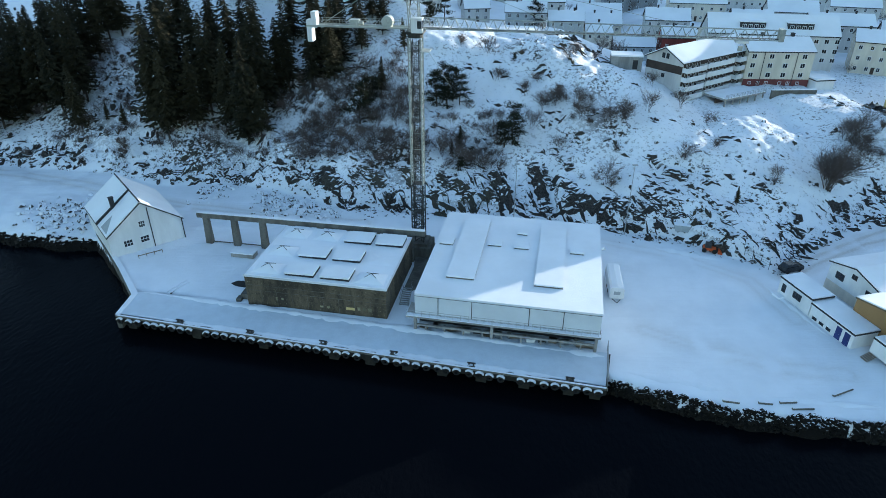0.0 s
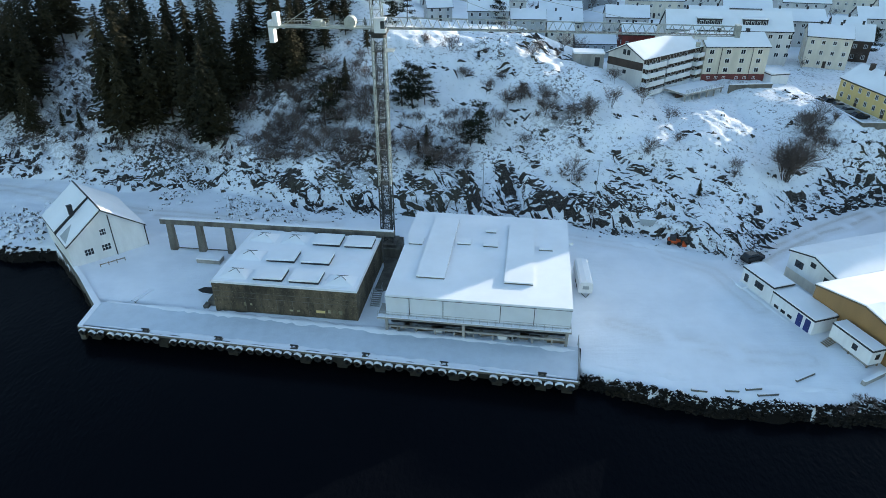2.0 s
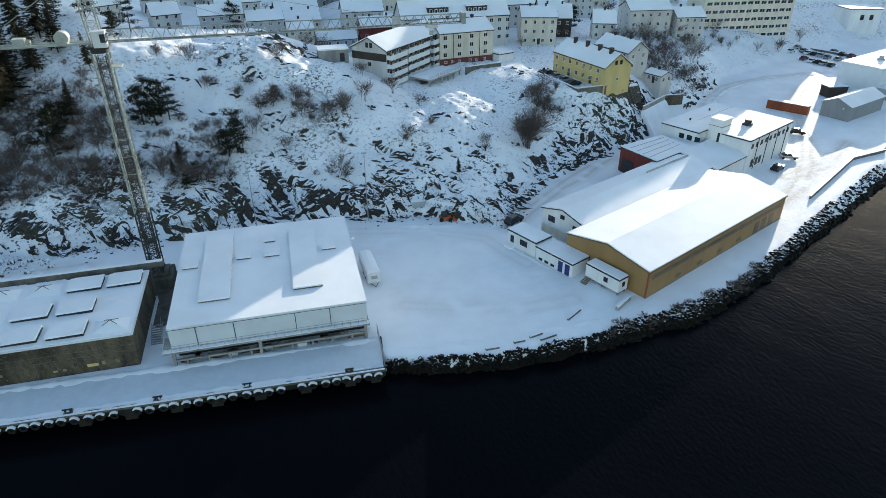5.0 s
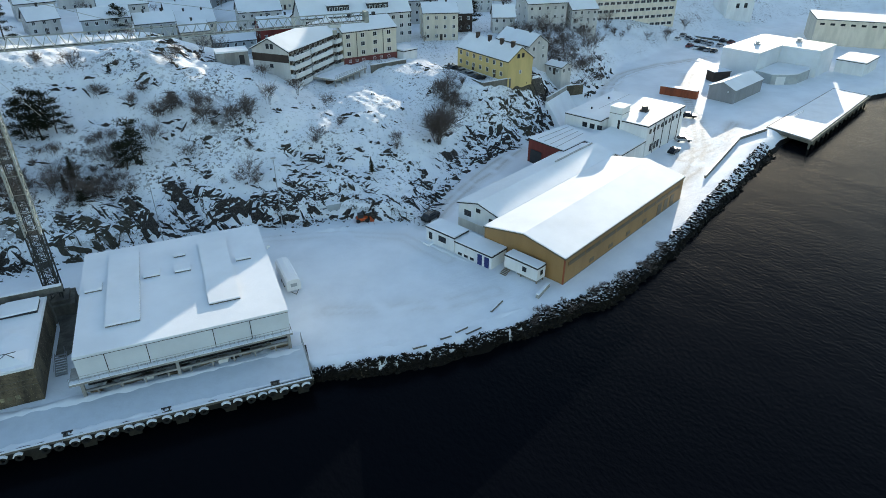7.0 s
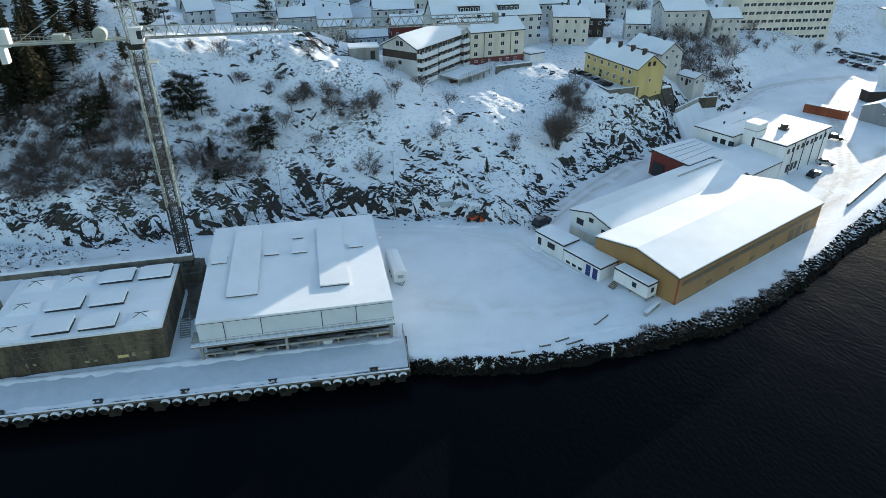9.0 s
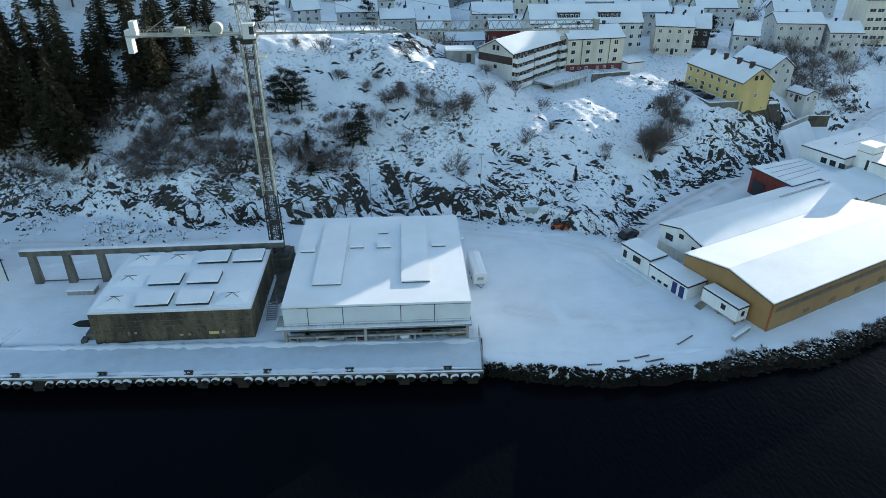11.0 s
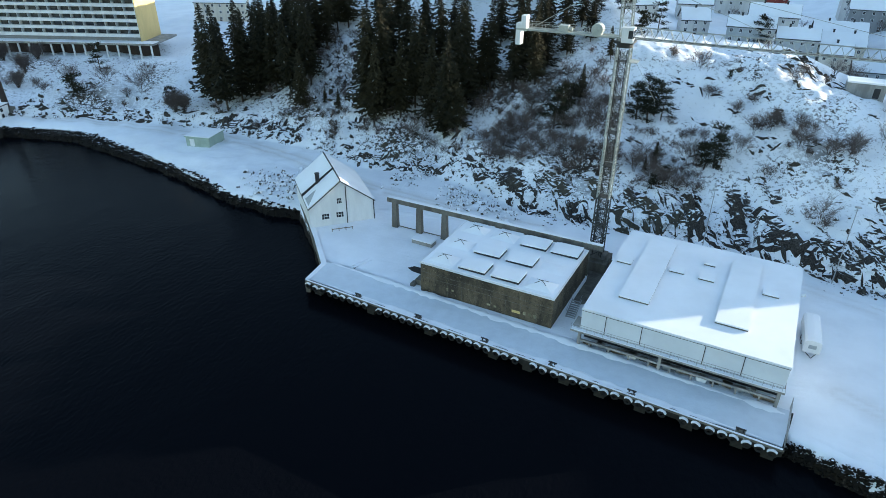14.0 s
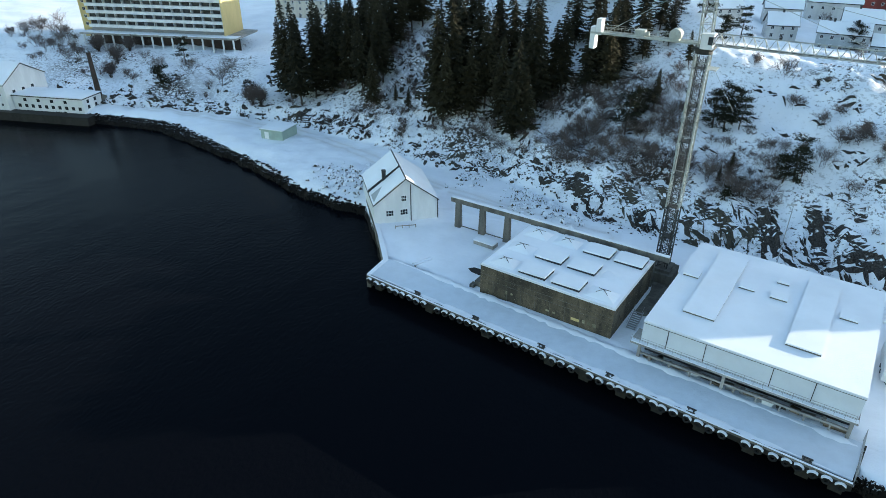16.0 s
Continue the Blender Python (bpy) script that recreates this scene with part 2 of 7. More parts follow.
BLUE = plain("blue_door_paint", (0.02, 0.035, 0.16), 0.5, vary=0.2)
STEEL = plain("galvanised_steel", (0.42, 0.43, 0.43), 0.45, 0.6, 0.25)
CRANE = plain("pale_green_grey_crane_paint", (0.40, 0.42, 0.385), 0.5, vary=0.35, grain=2)
CRANE_DARK = plain("dark_and_shaded_crane_steel", (0.055, 0.057, 0.054), 0.6, 0.2, vary=0.4)
RUBBER = plain("tyre_rubber", (0.014, 0.014, 0.014), 0.8, vary=0.3)
ORANGE = plain("orange_paint", (0.62, 0.10, 0.02), 0.5, vary=0.25)
RUST = plain("rust_red_paint", (0.30, 0.075, 0.03), 0.7, vary=0.35, streak=True)
BLACK = plain("black_car_paint", (0.012, 0.013, 0.015), 0.25, vary=0.2)
SILVER = plain("silver_car_paint", (0.38, 0.39, 0.40), 0.3, 0.4, 0.1)
FADED = plain("faded_wall_paint", (0.30, 0.27, 0.17), 0.9, vary=0.6, grain=5)
WOOD = plain("bare_timber", (0.26, 0.20, 0.14), 0.8, vary=0.3)
BARK = plain("bark", (0.075, 0.06, 0.05), 0.9, vary=0.3)
TWIG = plain("bare_twigs", (0.135, 0.108, 0.098), 0.9, vary=0.3)
NEEDLES = foliage_material("spruce_needles", (0.010, 0.012, 0.008), (0.052, 0.044, 0.022), 0.993)
PINE = foliage_material("pine_needles", (0.007, 0.010, 0.006), (0.026, 0.028, 0.013))


# ---- the land: one sheet from the sea bed to the far ridge ----
def hash01(i, j, seed):
    h = (i.astype(np.int64) * 374761393 + j.astype(np.int64) * 668265263 + seed * 974634599) & 0x7FFFFFFF
    h = ((h ^ (h >> 13)) * 1274126177) & 0x7FFFFFFF
    return ((h ^ (h >> 16)) & 0xFFFF) / 65535.0


def vnoise(x, y, seed=0):
    i, j = np.floor(x), np.floor(y)
    u, v = x - i, y - j
    u, v = u * u * (3 - 2 * u), v * v * (3 - 2 * v)
    a, b = hash01(i, j, seed), hash01(i + 1, j, seed)
    c, d = hash01(i, j + 1, seed), hash01(i + 1, j + 1, seed)
    return (a + (b - a) * u) * (1 - v) + (c + (d - c) * u) * v


def fbm(x, y, octaves=4, seed=0):
    out, amp = 0.0, 0.5
    for n in range(octaves):
        out = out + amp * (vnoise(x, y, seed + n) - 0.5) * 2
        x, y, amp = x * 2.03 + 7.1, y * 2.03 + 3.7, amp * 0.5
    return out


def ramp(a, b, t):
    t = np.clip((t - a) / (b - a), 0, 1)
    return t * t * (3 - 2 * t)


# foot of the hillside and the waterline, as y over x
FOOT_X = [-260, -206, -187, -168, -146, -127, -104, -86, -69, -54, -41, -26, -13, 12, 24, 35, 45, 54, 60, 70, 83, 96, 112, 123, 167, 192, 260]
FOOT_Y = [118, 133, 139, 145, 148, 150, 147, 143.5, 139, 141, 136, 128.5, 126, 124.5, 122, 118, 115, 108.5, 104, 111, 119, 125, 130, 134, 157, 174, 192]
SHORE_X = [-400, -222, -200, -180, -161, -150, -137, -123, -108, -93, -82, -73, -64, -57, -50, 22, 23, 33, 40.7, 48.4, 55, 63.5, 72.5, 79.3, 87.6, 99.7, 113, 124.5, 140.5, 161.5, 173, 230, 400]
SHORE_Y = [60, 122, 126.5, 131.5, 134, 131.5, 128, 124, 119.5, 113, 111.5, 111, 100.5, 92, 92, 76, 71.5, 67.4, 65.2, 64.2, 63.4, 62.6, 62.4, 62.8, 64.3, 68.6, 73, 76.6, 81.4, 88.4, 93, 104, 80]
RISE_X = [-260, -130, -105, -30, 0, 30, 45, 60, 82, 95, 106, 124, 150, 200]
RISE_K = [0.17, 0.22, 0.55, 0.55, 0.56, 0.56, 0.50, 0.29, 0.34, 0.75, 1.5, 1.5, 0.65, 0.45]
RISE_C = [9, 12, 42, 40, 28.5, 27, 22, 16.5, 16.5, 15.5, 14.5, 14.5, 14, 12]


# width of the bank between the waterline and the flat land, over x
BANK_X = [-150, -130, -74, -60, 56, 62, 110, 130, 160, 220]
BANK_W = [3.4, 2.2, 1.6, 1.4, 0.9, 2.8, 2.4, 4.2, 5.0, 5.0]
# skyline of the unseen ridge across the sun's way, shaped to cut the shade
SHADE_CREST_Q = [-400, 12.3, 13.3, 18.5, 24, 30, 35.5, 37, 38.5, 46, 65, 67, 70, 71, 76, 88, 90, 100.5, 102, 108, 116, 122, 126, 130, 136, 152, 156, 162, 168, 185, 196, 205, 240, 262, 300, 400]
SHADE_CREST_Z = [-50, -50, -36, -25, -19.6, -16.2, -13.2, -10.2, -9.5, -9, -9, 0.5, 0.5, -18.5, -18, -16, 3.0, 3.0, 0.2, 0.2, 0.8, 0.9, 2.0, 3.2, 5.0, 4.0, 12, 17, 21, 24, 37, 38, 34, 26, 24, 24]
# trodden and driven ways over the snow
WAYS = [[(61, 101.5), (68, 106.5), (82, 115), (95, 121.5), (104, 126)], [(-192, 140), (-150, 144.5), (-118, 145), (-96, 140), (-78, 133), (-60, 128), (-40, 124), (-20, 120.5)], [(119, 86), (134, 92), (150, 103), (166, 117), (186, 138), (206, 152)], [(136, 97), (152, 99), (172, 108)], [(150, 109), (158, 116), (172, 128)], [(159, 148), (169.6, 157), (182, 164.2), (193.3, 167), (209, 168), (234, 165)], [(30, 114), (44, 108), (54, 100), (57, 88)], [(31, 84), (40, 79), (50, 75), (58, 74)]]


def trodden(x, y):
    """How far the snow is pressed and stained by wheels and feet: pale lanes with two ruts each."""
    out = np.zeros_like(x)
    for n, way in enumerate(WAYS):
        near, strong = np.full_like(x, 1e6), (0.8, 0.55, 1.0, 0.9, 0.9, 0.8, 0.3, 0.3)[n]
        for (ax, ay), (bx, by) in zip(way, way[1:]):
            t = np.clip(((x - ax) * (bx - ax) + (y - ay) * (by - ay)) / ((bx - ax) ** 2 + (by - ay) ** 2), 0, 1)
            near = np.minimum(near, np.hypot(x - ax - t * (bx - ax), y - ay - t * (by - ay)))
        near = near + 0.9 * fbm(x / 9, y / 9, 2, 101 + n)
        lane = 0.35 * (1 - ramp(2.2, 3.6, near)) + 0.65 * np.exp(-(((near - 1.1) / 0.45) ** 2))
        out = np.maximum(out, strong * lane * ramp(0.25, 0.6, vnoise(x / 3, y / 3, 111 + n) + 0.2))
    return out


def ground_z(x, y):
    x, y = np.asarray(x, float), np.asarray(y, float)
    d = y - np.interp(x, FOOT_X, FOOT_Y) + 1.5 * fbm(x / 9, y / 9, 3, 5)
    e = y - np.interp(x, SHORE_X, SHORE_Y)
    k, c = np.interp(x, RISE_X, RISE_K), np.interp(x, RISE_X, RISE_C)
    up = np.clip(d, 0, None)
    soft = 3.0
    hill = -soft * np.log(np.exp(-np.clip(k * up / soft, 0, 60)) + np.exp(-np.clip(c / soft, 0, 60))) + soft * np.log1p(np.exp(-c / soft)) * 0
    hill = np.where(d > 0, np.maximum(hill, 0), 0)
    hill = hill - 7.0 * ramp(72, 105, d) * ramp(-40, -5, x) * (1 - ramp(60, 90, x))
    wild = ramp(0, 7, d) * (1 - 0.75 * ramp(55, 85, d))
    calm = 1 - ramp(40, 60, x) * ramp(25, 40, d)
    bumps = 2.6 * fbm(x / 26, y / 26, 3, 11) + 1.3 * fbm(x / 8, y / 8, 4, 21)
    # tilted slabs of bedrock: ledges that break off sharply, and terraces across the slope
    w = (x + 0.6 * y) / 5.2 + 2.2 * fbm(x / 24, y / 24, 3, 31) + 0.14 * fbm(x / 4, y / 4, 2, 33)
    band = np.floor(w)
    saw = w - band
    along = (0.55 * x - y) / 9.0
    power = ramp(0.25, 0.75, vnoise(along + 37.7 * hash01(band, band * 0, 35), band * 0.37, 37)) * (0.35 + 0.9 * hash01(band, band * 0, 39))
    ledge = np.where(saw < 0.28, ramp(0, 0.28, saw), (1 - saw) / 0.72) * power
    near = ramp(-1.5, 2, d) * ramp(-125, -70, x) * (1 - ramp(66, 80, x))
    crag = near * (1 - ramp(12, 34, d)) * ramp(0.30, 0.6, vnoise(x / 10, y / 10, 41) + 0.12)
    cliff = ramp(84, 98, x) * (1 - ramp(128, 140, x)) * ramp(0, 3, d) * (1 - ramp(14, 24, d))
    upper = ramp(6, 14, d) * (1 - ramp(60, 80, d)) * ramp(0.45, 0.7, vnoise(x / 14, y / 9, 43))
    hill = hill + wild * bumps * calm + (0.5 * crag + 0.7 * cliff) * (ledge - 0.2) + wild * 0.5 * fbm(x / 2.4, y / 2.4, 2, 51) + (0.4 * crag + cliff + 0.2 * upper) * 1.0 * np.abs(fbm(x / 3.6, y / 3.6, 3, 53))
    step = hill / 2.5 + 1.6 * fbm(x / 12, y / 12, 3, 47)
    part_up = step - np.floor(step)
    hill = hill + (0.35 * cliff) * (ramp(0.7, 0.92, part_up) - part_up) * 2.3
    # the blasted face behind the yard
    hill = hill + 2.4 * ramp(0.2, 2.4, d) * (1 - ramp(6, 18, d)) * ramp(-52, -44, x) * (1 - ramp(56, 66, x)) * ramp(0.34, 0.58, vnoise(x / 9, y / 30, 57) + 0.1)
    flat = 0.10 * fbm(x / 12, y / 12, 3, 61)
    bank = ramp(-70, -85, x) * ramp(1, 7, e) * (0.8 + 0.9 * fbm(x / 7, y / 7, 3, 71))
    hill = hill + 0.75 * fbm(x / 2.1, y / 2.1, 3, 55) * (ramp(30, 40, d) * (1 - ramp(66, 80, d)) * ramp(0, 12, x) * (1 - ramp(48, 56, x)) + 0.9 * np.exp(-((x - 74) ** 2 + (y - 142) ** 2) / 160))
    # a knob on the slope that stands up into the sun
    hill = hill + (5.4 * np.exp(-((x - 74) ** 2 + (y - 138) ** 2) / 190) - 2.2 * np.exp(-((x - 88) ** 2 + (y - 151) ** 2) / 90)) * ramp(3, 10, d)
    z = np.where(d > 0, np.maximum(hill, 0) + flat, flat) + bank
    # level ground round the yellow house
    pad = ramp(102.6, 103.8, x) * (1 - ramp(124, 128, x)) * ramp(140.5, 142.5, y) * (1 - ramp(168, 174, y))
    z = z + (13.6 - z) * pad
    edge = e + 1.1 * fbm(x / 3.5, y / 3.5, 3, 81) + 0.9 * fbm(x / 13, y / 13, 2, 83)
    wide = np.interp(x, BANK_X, BANK_W)
    z = np.where(edge < wide, np.minimum(z, -6.0 + 6.0 * ramp(-1.2, 1.0, edge / wide)), z)
    # the unseen ridge, added to keep the harbour in the shade
    s, q = 0.829 * x + 0.559 * y, -0.559 * x + 0.829 * y
    crest = 650 * 0.1673 + np.interp(q, SHADE_CREST_Q, SHADE_CREST_Z) + 0.3 * fbm(q / 5, s * 0, 4, 91)
    ridge = crest * np.exp(-(((s - 650) / 130) ** 2))
    z = np.where(ridge > 6, np.maximum(z, ridge), z)
    return z


def brushwood(x, y):
    """Where heather, twigs and stones show through the snow."""
    out = np.zeros_like(x)
    for cx, cy, r in ((-18, 151, 13), (-14, 138, 8), (3, 142, 9), (-36, 148, 10), (-92, 166, 20), (-60, 157, 20), (-40, 166, 12), (33, 148, 7), (93, 141, 6), (-225, 160, 25), (-170, 158, 18)):
        out = np.maximum(out, np.exp(-((x - cx) ** 2 + (y - cy) ** 2) / (r * r)))
    return out


def wildness(x, y):
    d = y - np.interp(x, FOOT_X, FOOT_Y)
    e = y - np.interp(x, SHORE_X, SHORE_Y) + 1.1 * fbm(x / 3.5, y / 3.5, 3, 81) + 0.9 * fbm(x / 13, y / 13, 2, 83)
    wet = np.interp(x, BANK_X, BANK_W) * np.interp(x, [-140, -110, 110, 132], [0.95, 0.7, 0.65, 0.3])
    return ramp(0, 5, d + 2 * fbm(x / 6, y / 6, 2, 13)) * (1 - 0.85 * ramp(62, 82, d)) + 2.0 * (1 - ramp(0.5, 1.2, e / wet))


# ---- builders ----
class Mesher:
    """Gathers boxes, prisms, tubes and polygons into one mesh."""

    def __init__(self):
        self.v, self.f = [], []

    def add(self, verts, faces):
        n = len(self.v)
        self.v += [tuple(p) for p in verts]
        self.f += [tuple(n + i for i in q) for q in faces]
        return self

    def box(self, x0, y0, z0, x1, y1, z1):
        p = [(x, y, z) for z in (z0, z1) for x, y in ((x0, y0), (x1, y0), (x1, y1), (x0, y1))]
        return self.add(p, [(3, 2, 1, 0), (4, 5, 6, 7), (0, 1, 5, 4), (1, 2, 6, 5), (2, 3, 7, 6), (3, 0, 4, 7)])

    def prism(self, outline, a, b, axis="z"):
        """An outline of (u, v), counter-clockwise, pushed from a to b along an axis."""
        at = {"z": lambda u, v, w: (u, v, w), "x": lambda u, v, w: (w, u, v), "y": lambda u, v, w: (u, w, v)}[axis]
        n = len(outline)
        p = [at(u, v, a) for u, v in outline] + [at(u, v, b) for u, v in outline]
        sides = [(i, (i + 1) % n, n + (i + 1) % n, n + i) for i in range(n)]
        faces = [tuple(range(n - 1, -1, -1)), tuple(range(n, 2 * n))] + sides
        return self.add(p, [f[::-1] for f in faces] if axis == "y" else faces)

    def tube(self, a, b, r0, r1=None, n=6):
        a, b, r1 = Vector(a), Vector(b), r0 if r1 is None else r1
        way = (b - a).normalized()
        side = way.orthogonal().normalized()
        other = way.cross(side)
        ring = [(math.cos(2 * math.pi * k / n), math.sin(2 * math.pi * k / n)) for k in range(n)]
        p = [a + r0 * (c * side + s * other) for c, s in ring] + [b + r1 * (c * side + s * other) for c, s in ring]
        return self.add(p, [tuple(range(n - 1, -1, -1)), tuple(range(n, 2 * n))] + [(i, (i + 1) % n, n + (i + 1) % n, n + i) for i in range(n)])

    def mesh(self, name, mat, smooth=False):
        me = bpy.data.meshes.new(name)
        me.from_pydata(self.v, [], self.f)
        me.materials.append(mat)
        if smooth:
            me.polygons.foreach_set("use_smooth", [True] * len(me.polygons))
        me.update()
        return me


def thing(name, label, category, x=0, y=0, z=0, turn=0, group="", kind=""):
    ob = new(name)
    ob.matrix_world = pose(x, y, z, 0, 0, turn)
    return tagged(ob, label, category, group, kind)


def part(name, shape, mat, parent, label="", m=None, smooth=False):
    me = shape.mesh(name, mat, smooth) if isinstance(shape, Mesher) else shape
    ob = new(name, me)
    ob.parent = parent
    if m is not None:
        ob.matrix_local = m
    return tagged(ob, label) if label else ob


def single(name, shape, mat, label, category, m=None, group="", kind="", smooth=False):
    ob = new(name, shape.mesh(name, mat, smooth) if isinstance(shape, Mesher) else shape)
    if m is not None:
        ob.matrix_world = m
    return tagged(ob, label, category, group, kind)


FACE = {"f": lambda w, d, u: pose(u, 0, 0), "b": lambda w, d, u: pose(w - u, d, 0, 0, 0, 180), "r": lambda w, d, u: pose(w, u, 0, 0, 0, 90), "l": lambda w, d, u: pose(0, d - u, 0, 0, 0, -90)}
WINDOW_MESHES = {}


def window(parent, w, d, face, u, z, ww=1.1, hh=1.3, frame_mat=None, bars=(2, 1), pane_mat=None):
    """A framed window set on a wall, its lower left corner at u along the face and z up it."""
    frame_mat, pane_mat = frame_mat or WHITE, pane_mat or GLASS
    key = (ww, hh, bars, frame_mat.name, pane_mat.name)
    if key not in WINDOW_MESHES:
        fr, t = Mesher(), 0.09
        us = [0, t] + [x for k in range(1, bars[0]) for x in (ww * k / bars[0] - 0.03, ww * k / bars[0] + 0.03)] + [ww - t, ww]
        vs = [0, t] + [x for k in range(1, bars[1]) for x in (hh * k / bars[1] - 0.03, hh * k / bars[1] + 0.03)] + [hh - t, hh]
        n = len(us)
        fr.add([(u, -0.07, v) for v in vs for u in us] + [(u, 0.0, v) for v in vs for u in us], [])
        back = n * len(vs)
        solid = lambda i, j: 0 <= i < n - 1 and 0 <= j < len(vs) - 1 and (i % 2 == 0 or j % 2 == 0)
        for j in range(len(vs) - 1):
            for i in range(n - 1):
                if solid(i, j):
                    c = [j * n + i, j * n + i + 1, (j + 1) * n + i + 1, (j + 1) * n + i]
                    fr.f.append(tuple(c))
                    for (di, dj), (p, q) in (((0, -1), (0, 1)), ((1, 0), (1, 2)), ((0, 1), (2, 3)), ((-1, 0), (3, 0))):
                        if not solid(i + di, j + dj):
                            fr.f.append((c[q], c[p], c[p] + back, c[q] + back))
        pane = Mesher().box(t * 0.6, -0.035, t * 0.6, ww - t * 0.6, 0.0, hh - t * 0.6)
        WINDOW_MESHES[key] = (fr.mesh("window_frame", frame_mat), pane.mesh("pane", pane_mat))
    fr, pane = WINDOW_MESHES[key]
    ob = part("window", fr, None, parent, m=FACE[face](w, d, u) @ pose(0, 0, z))
    part("pane", pane, None, ob)
    return ob


def window_rows(parent, w, d, face, us, zs, ww=1.1, hh=1.3, frame_mat=None, bars=(2, 1)):
    for z in zs:
        for u in us:
            window(parent, w, d, face, u, z, ww, hh, frame_mat, bars)


def gable_roof(parent, w, d, h, rise, mat, along="x", over=0.4, snow=0.18, name="roof"):
    """A pitched roof with its ridge along x or y, and the snow that lies on it."""
    span, run = (d, w) if along == "x" else (w, d)
    half, t = span / 2, 0.22
    slope = rise / half

    def profile(lift, thick, o):
        lo = h - o * slope
        return [(-o, lo + lift), (half, h + rise + lift), (span + o, lo + lift), (span + o, lo + lift + thick), (half, h + rise + lift + thick), (-o, lo + lift + thick)]

    axis = "x" if along == "x" else "y"
    rf, sn = Mesher(), Mesher()
    rf.prism(profile(0.0, t, over), -over, run + over, axis)
    sn.prism(profile(t + 0.004, snow, over - 0.06), -over + 0.08, run + over - 0.08, axis)
    r = part(name, rf, mat, parent)
    part("roof_snow", sn, ROOF_SNOW, r)
    return r


def flat_roof(parent, w, d, h, mat, over=0.15, snow=0.22):
    r = part("roof", Mesher().box(-over, -over, h, w + over, d + over, h + 0.25), mat, parent)
    part("roof_snow", Mesher().box(-over + 0.1, -over + 0.1, h + 0.254, w + over - 0.1, d + over - 0.1, h + 0.25 + snow), ROOF_SNOW, r)
    return r


def gable_body(w, d, h, rise, along, base=0.0):
    b = Mesher()
    if along == "x":
        b.prism([(0, base), (d, base), (d, h), (d / 2, h + rise), (0, h)], 0, w, "x")
    else:
        b.prism([(0, base), (w, base), (w, h), (w / 2, h + rise), (0, h)], 0, d, "y")
    return b


def chimney(parent, x, y, z0, z1, size=0.6, mat=None):
    c = Mesher().box(x - size / 2, y - size / 2, z0, x + size / 2, y + size / 2, z1).box(x - size * 0.6, y - size * 0.6, z1 - 0.2, x + size * 0.6, y + size * 0.6, z1 - 0.05)
    return part("chimney", c, mat or DARK, parent)


def dwelling(label, x, y, z, turn, w, d, h, rise, wall, roof, along="x", storeys=2, cols=(4, 2), base=-3.0, group="", name="house", stack=1):
    """A plain house: walls, pitched roof with snow, rows of windows, chimneys, a door."""
    ob = thing(name, label, "house", x, y, z, turn, group)
    part("wall", gable_body(w, d, h, rise, along, base), wall, ob)
    gable_roof(ob, w, d, h, rise, roof, along)
    step = h / storeys
    for face, n, length in (("f", cols[0], w), ("l", cols[1], d), ("r", cols[1], d)):
        us = [length * (k + 0.5) / n - 0.5 for k in range(n)]
        window_rows(ob, w, d, face, us, [step * s + 0.9 for s in range(storeys)], 1.0, 1.25)
        if (face in "lr") == (along == "x") and rise > 1.6:
            window(ob, w, d, face, length / 2 - 0.45, h + 0.15, 0.9, 1.0)
    for k in range(stack):
        cx, cy = (w * (k + 0.6) / (stack + 0.2), d / 2) if along == "x" else (w / 2, d * (k + 0.6) / (stack + 0.2))
        chimney(ob, cx, cy, h + rise * 0.6, h + rise + 1.2)
    part("door", Mesher().box(w * 0.47, -0.06, 0.1, w * 0.47 + 0.95, 0.02, 2.1), BROWN, ob)
    return ob


# ---- ground, sea ----
def spaced(parts):
    out = [np.arange(a, b, s) for a, b, s in parts]
    return np.concatenate(out + [[parts[-1][1]]])


gx = spaced([(-3000, -900, 150), (-900, -420, 40), (-420, -260, 8), (-260, -130, 1.6), (-130, -60, 0.7), (-60, 75, 0.45), (75, 135, 0.7), (135, 260, 1.6), (260, 420, 8), (420, 450, 8), (450, 560, 3), (560, 720, 8), (720, 1200, 30), (1200, 3000, 150)])
gy = spaced([(-2600, -200, 300), (-200, 55, 30), (55, 100, 0.7), (100, 152, 0.45), (152, 180, 0.7), (180, 260, 1.6), (260, 340, 8), (340, 490, 3), (490, 560, 8), (560, 1200, 30), (1200, 3000, 150)])
X, Y = np.meshgrid(gx, gy)
Z = ground_z(X, Y)
nx, ny = len(gx), len(gy)
idx = np.arange(nx * ny).reshape(ny, nx)
quads = np.stack([idx[:-1, :-1], idx[:-1, 1:], idx[1:, 1:], idx[1:, :-1]], -1).reshape(-1, 4)
land = bpy.data.meshes.new("ground")
land.vertices.add(nx * ny)
land.vertices.foreach_set("co", np.stack([X, Y, Z], -1).astype(np.float32).ravel())
land.loops.add(quads.size)
land.loops.foreach_set("vertex_index", quads.astype(np.int32).ravel())
land.polygons.add(len(quads))
land.polygons.foreach_set("loop_start", np.arange(0, quads.size, 4, dtype=np.int32))
land.update(calc_edges=True)
land.attributes.new("wild", "FLOAT", "POINT").data.foreach_set("value", wildness(X, Y).astype(np.float32).ravel())
land.attributes.new("trod", "FLOAT", "POINT").data.foreach_set("value", trodden(X, Y).astype(np.float32).ravel())
land.attributes.new("brush", "FLOAT", "POINT").data.foreach_set("value", brushwood(X, Y).astype(np.float32).ravel())
land.materials.append(LAND)
tagged(new("ground", land), "snow-covered ground rising to a rocky hillside", "ground", kind="structure")
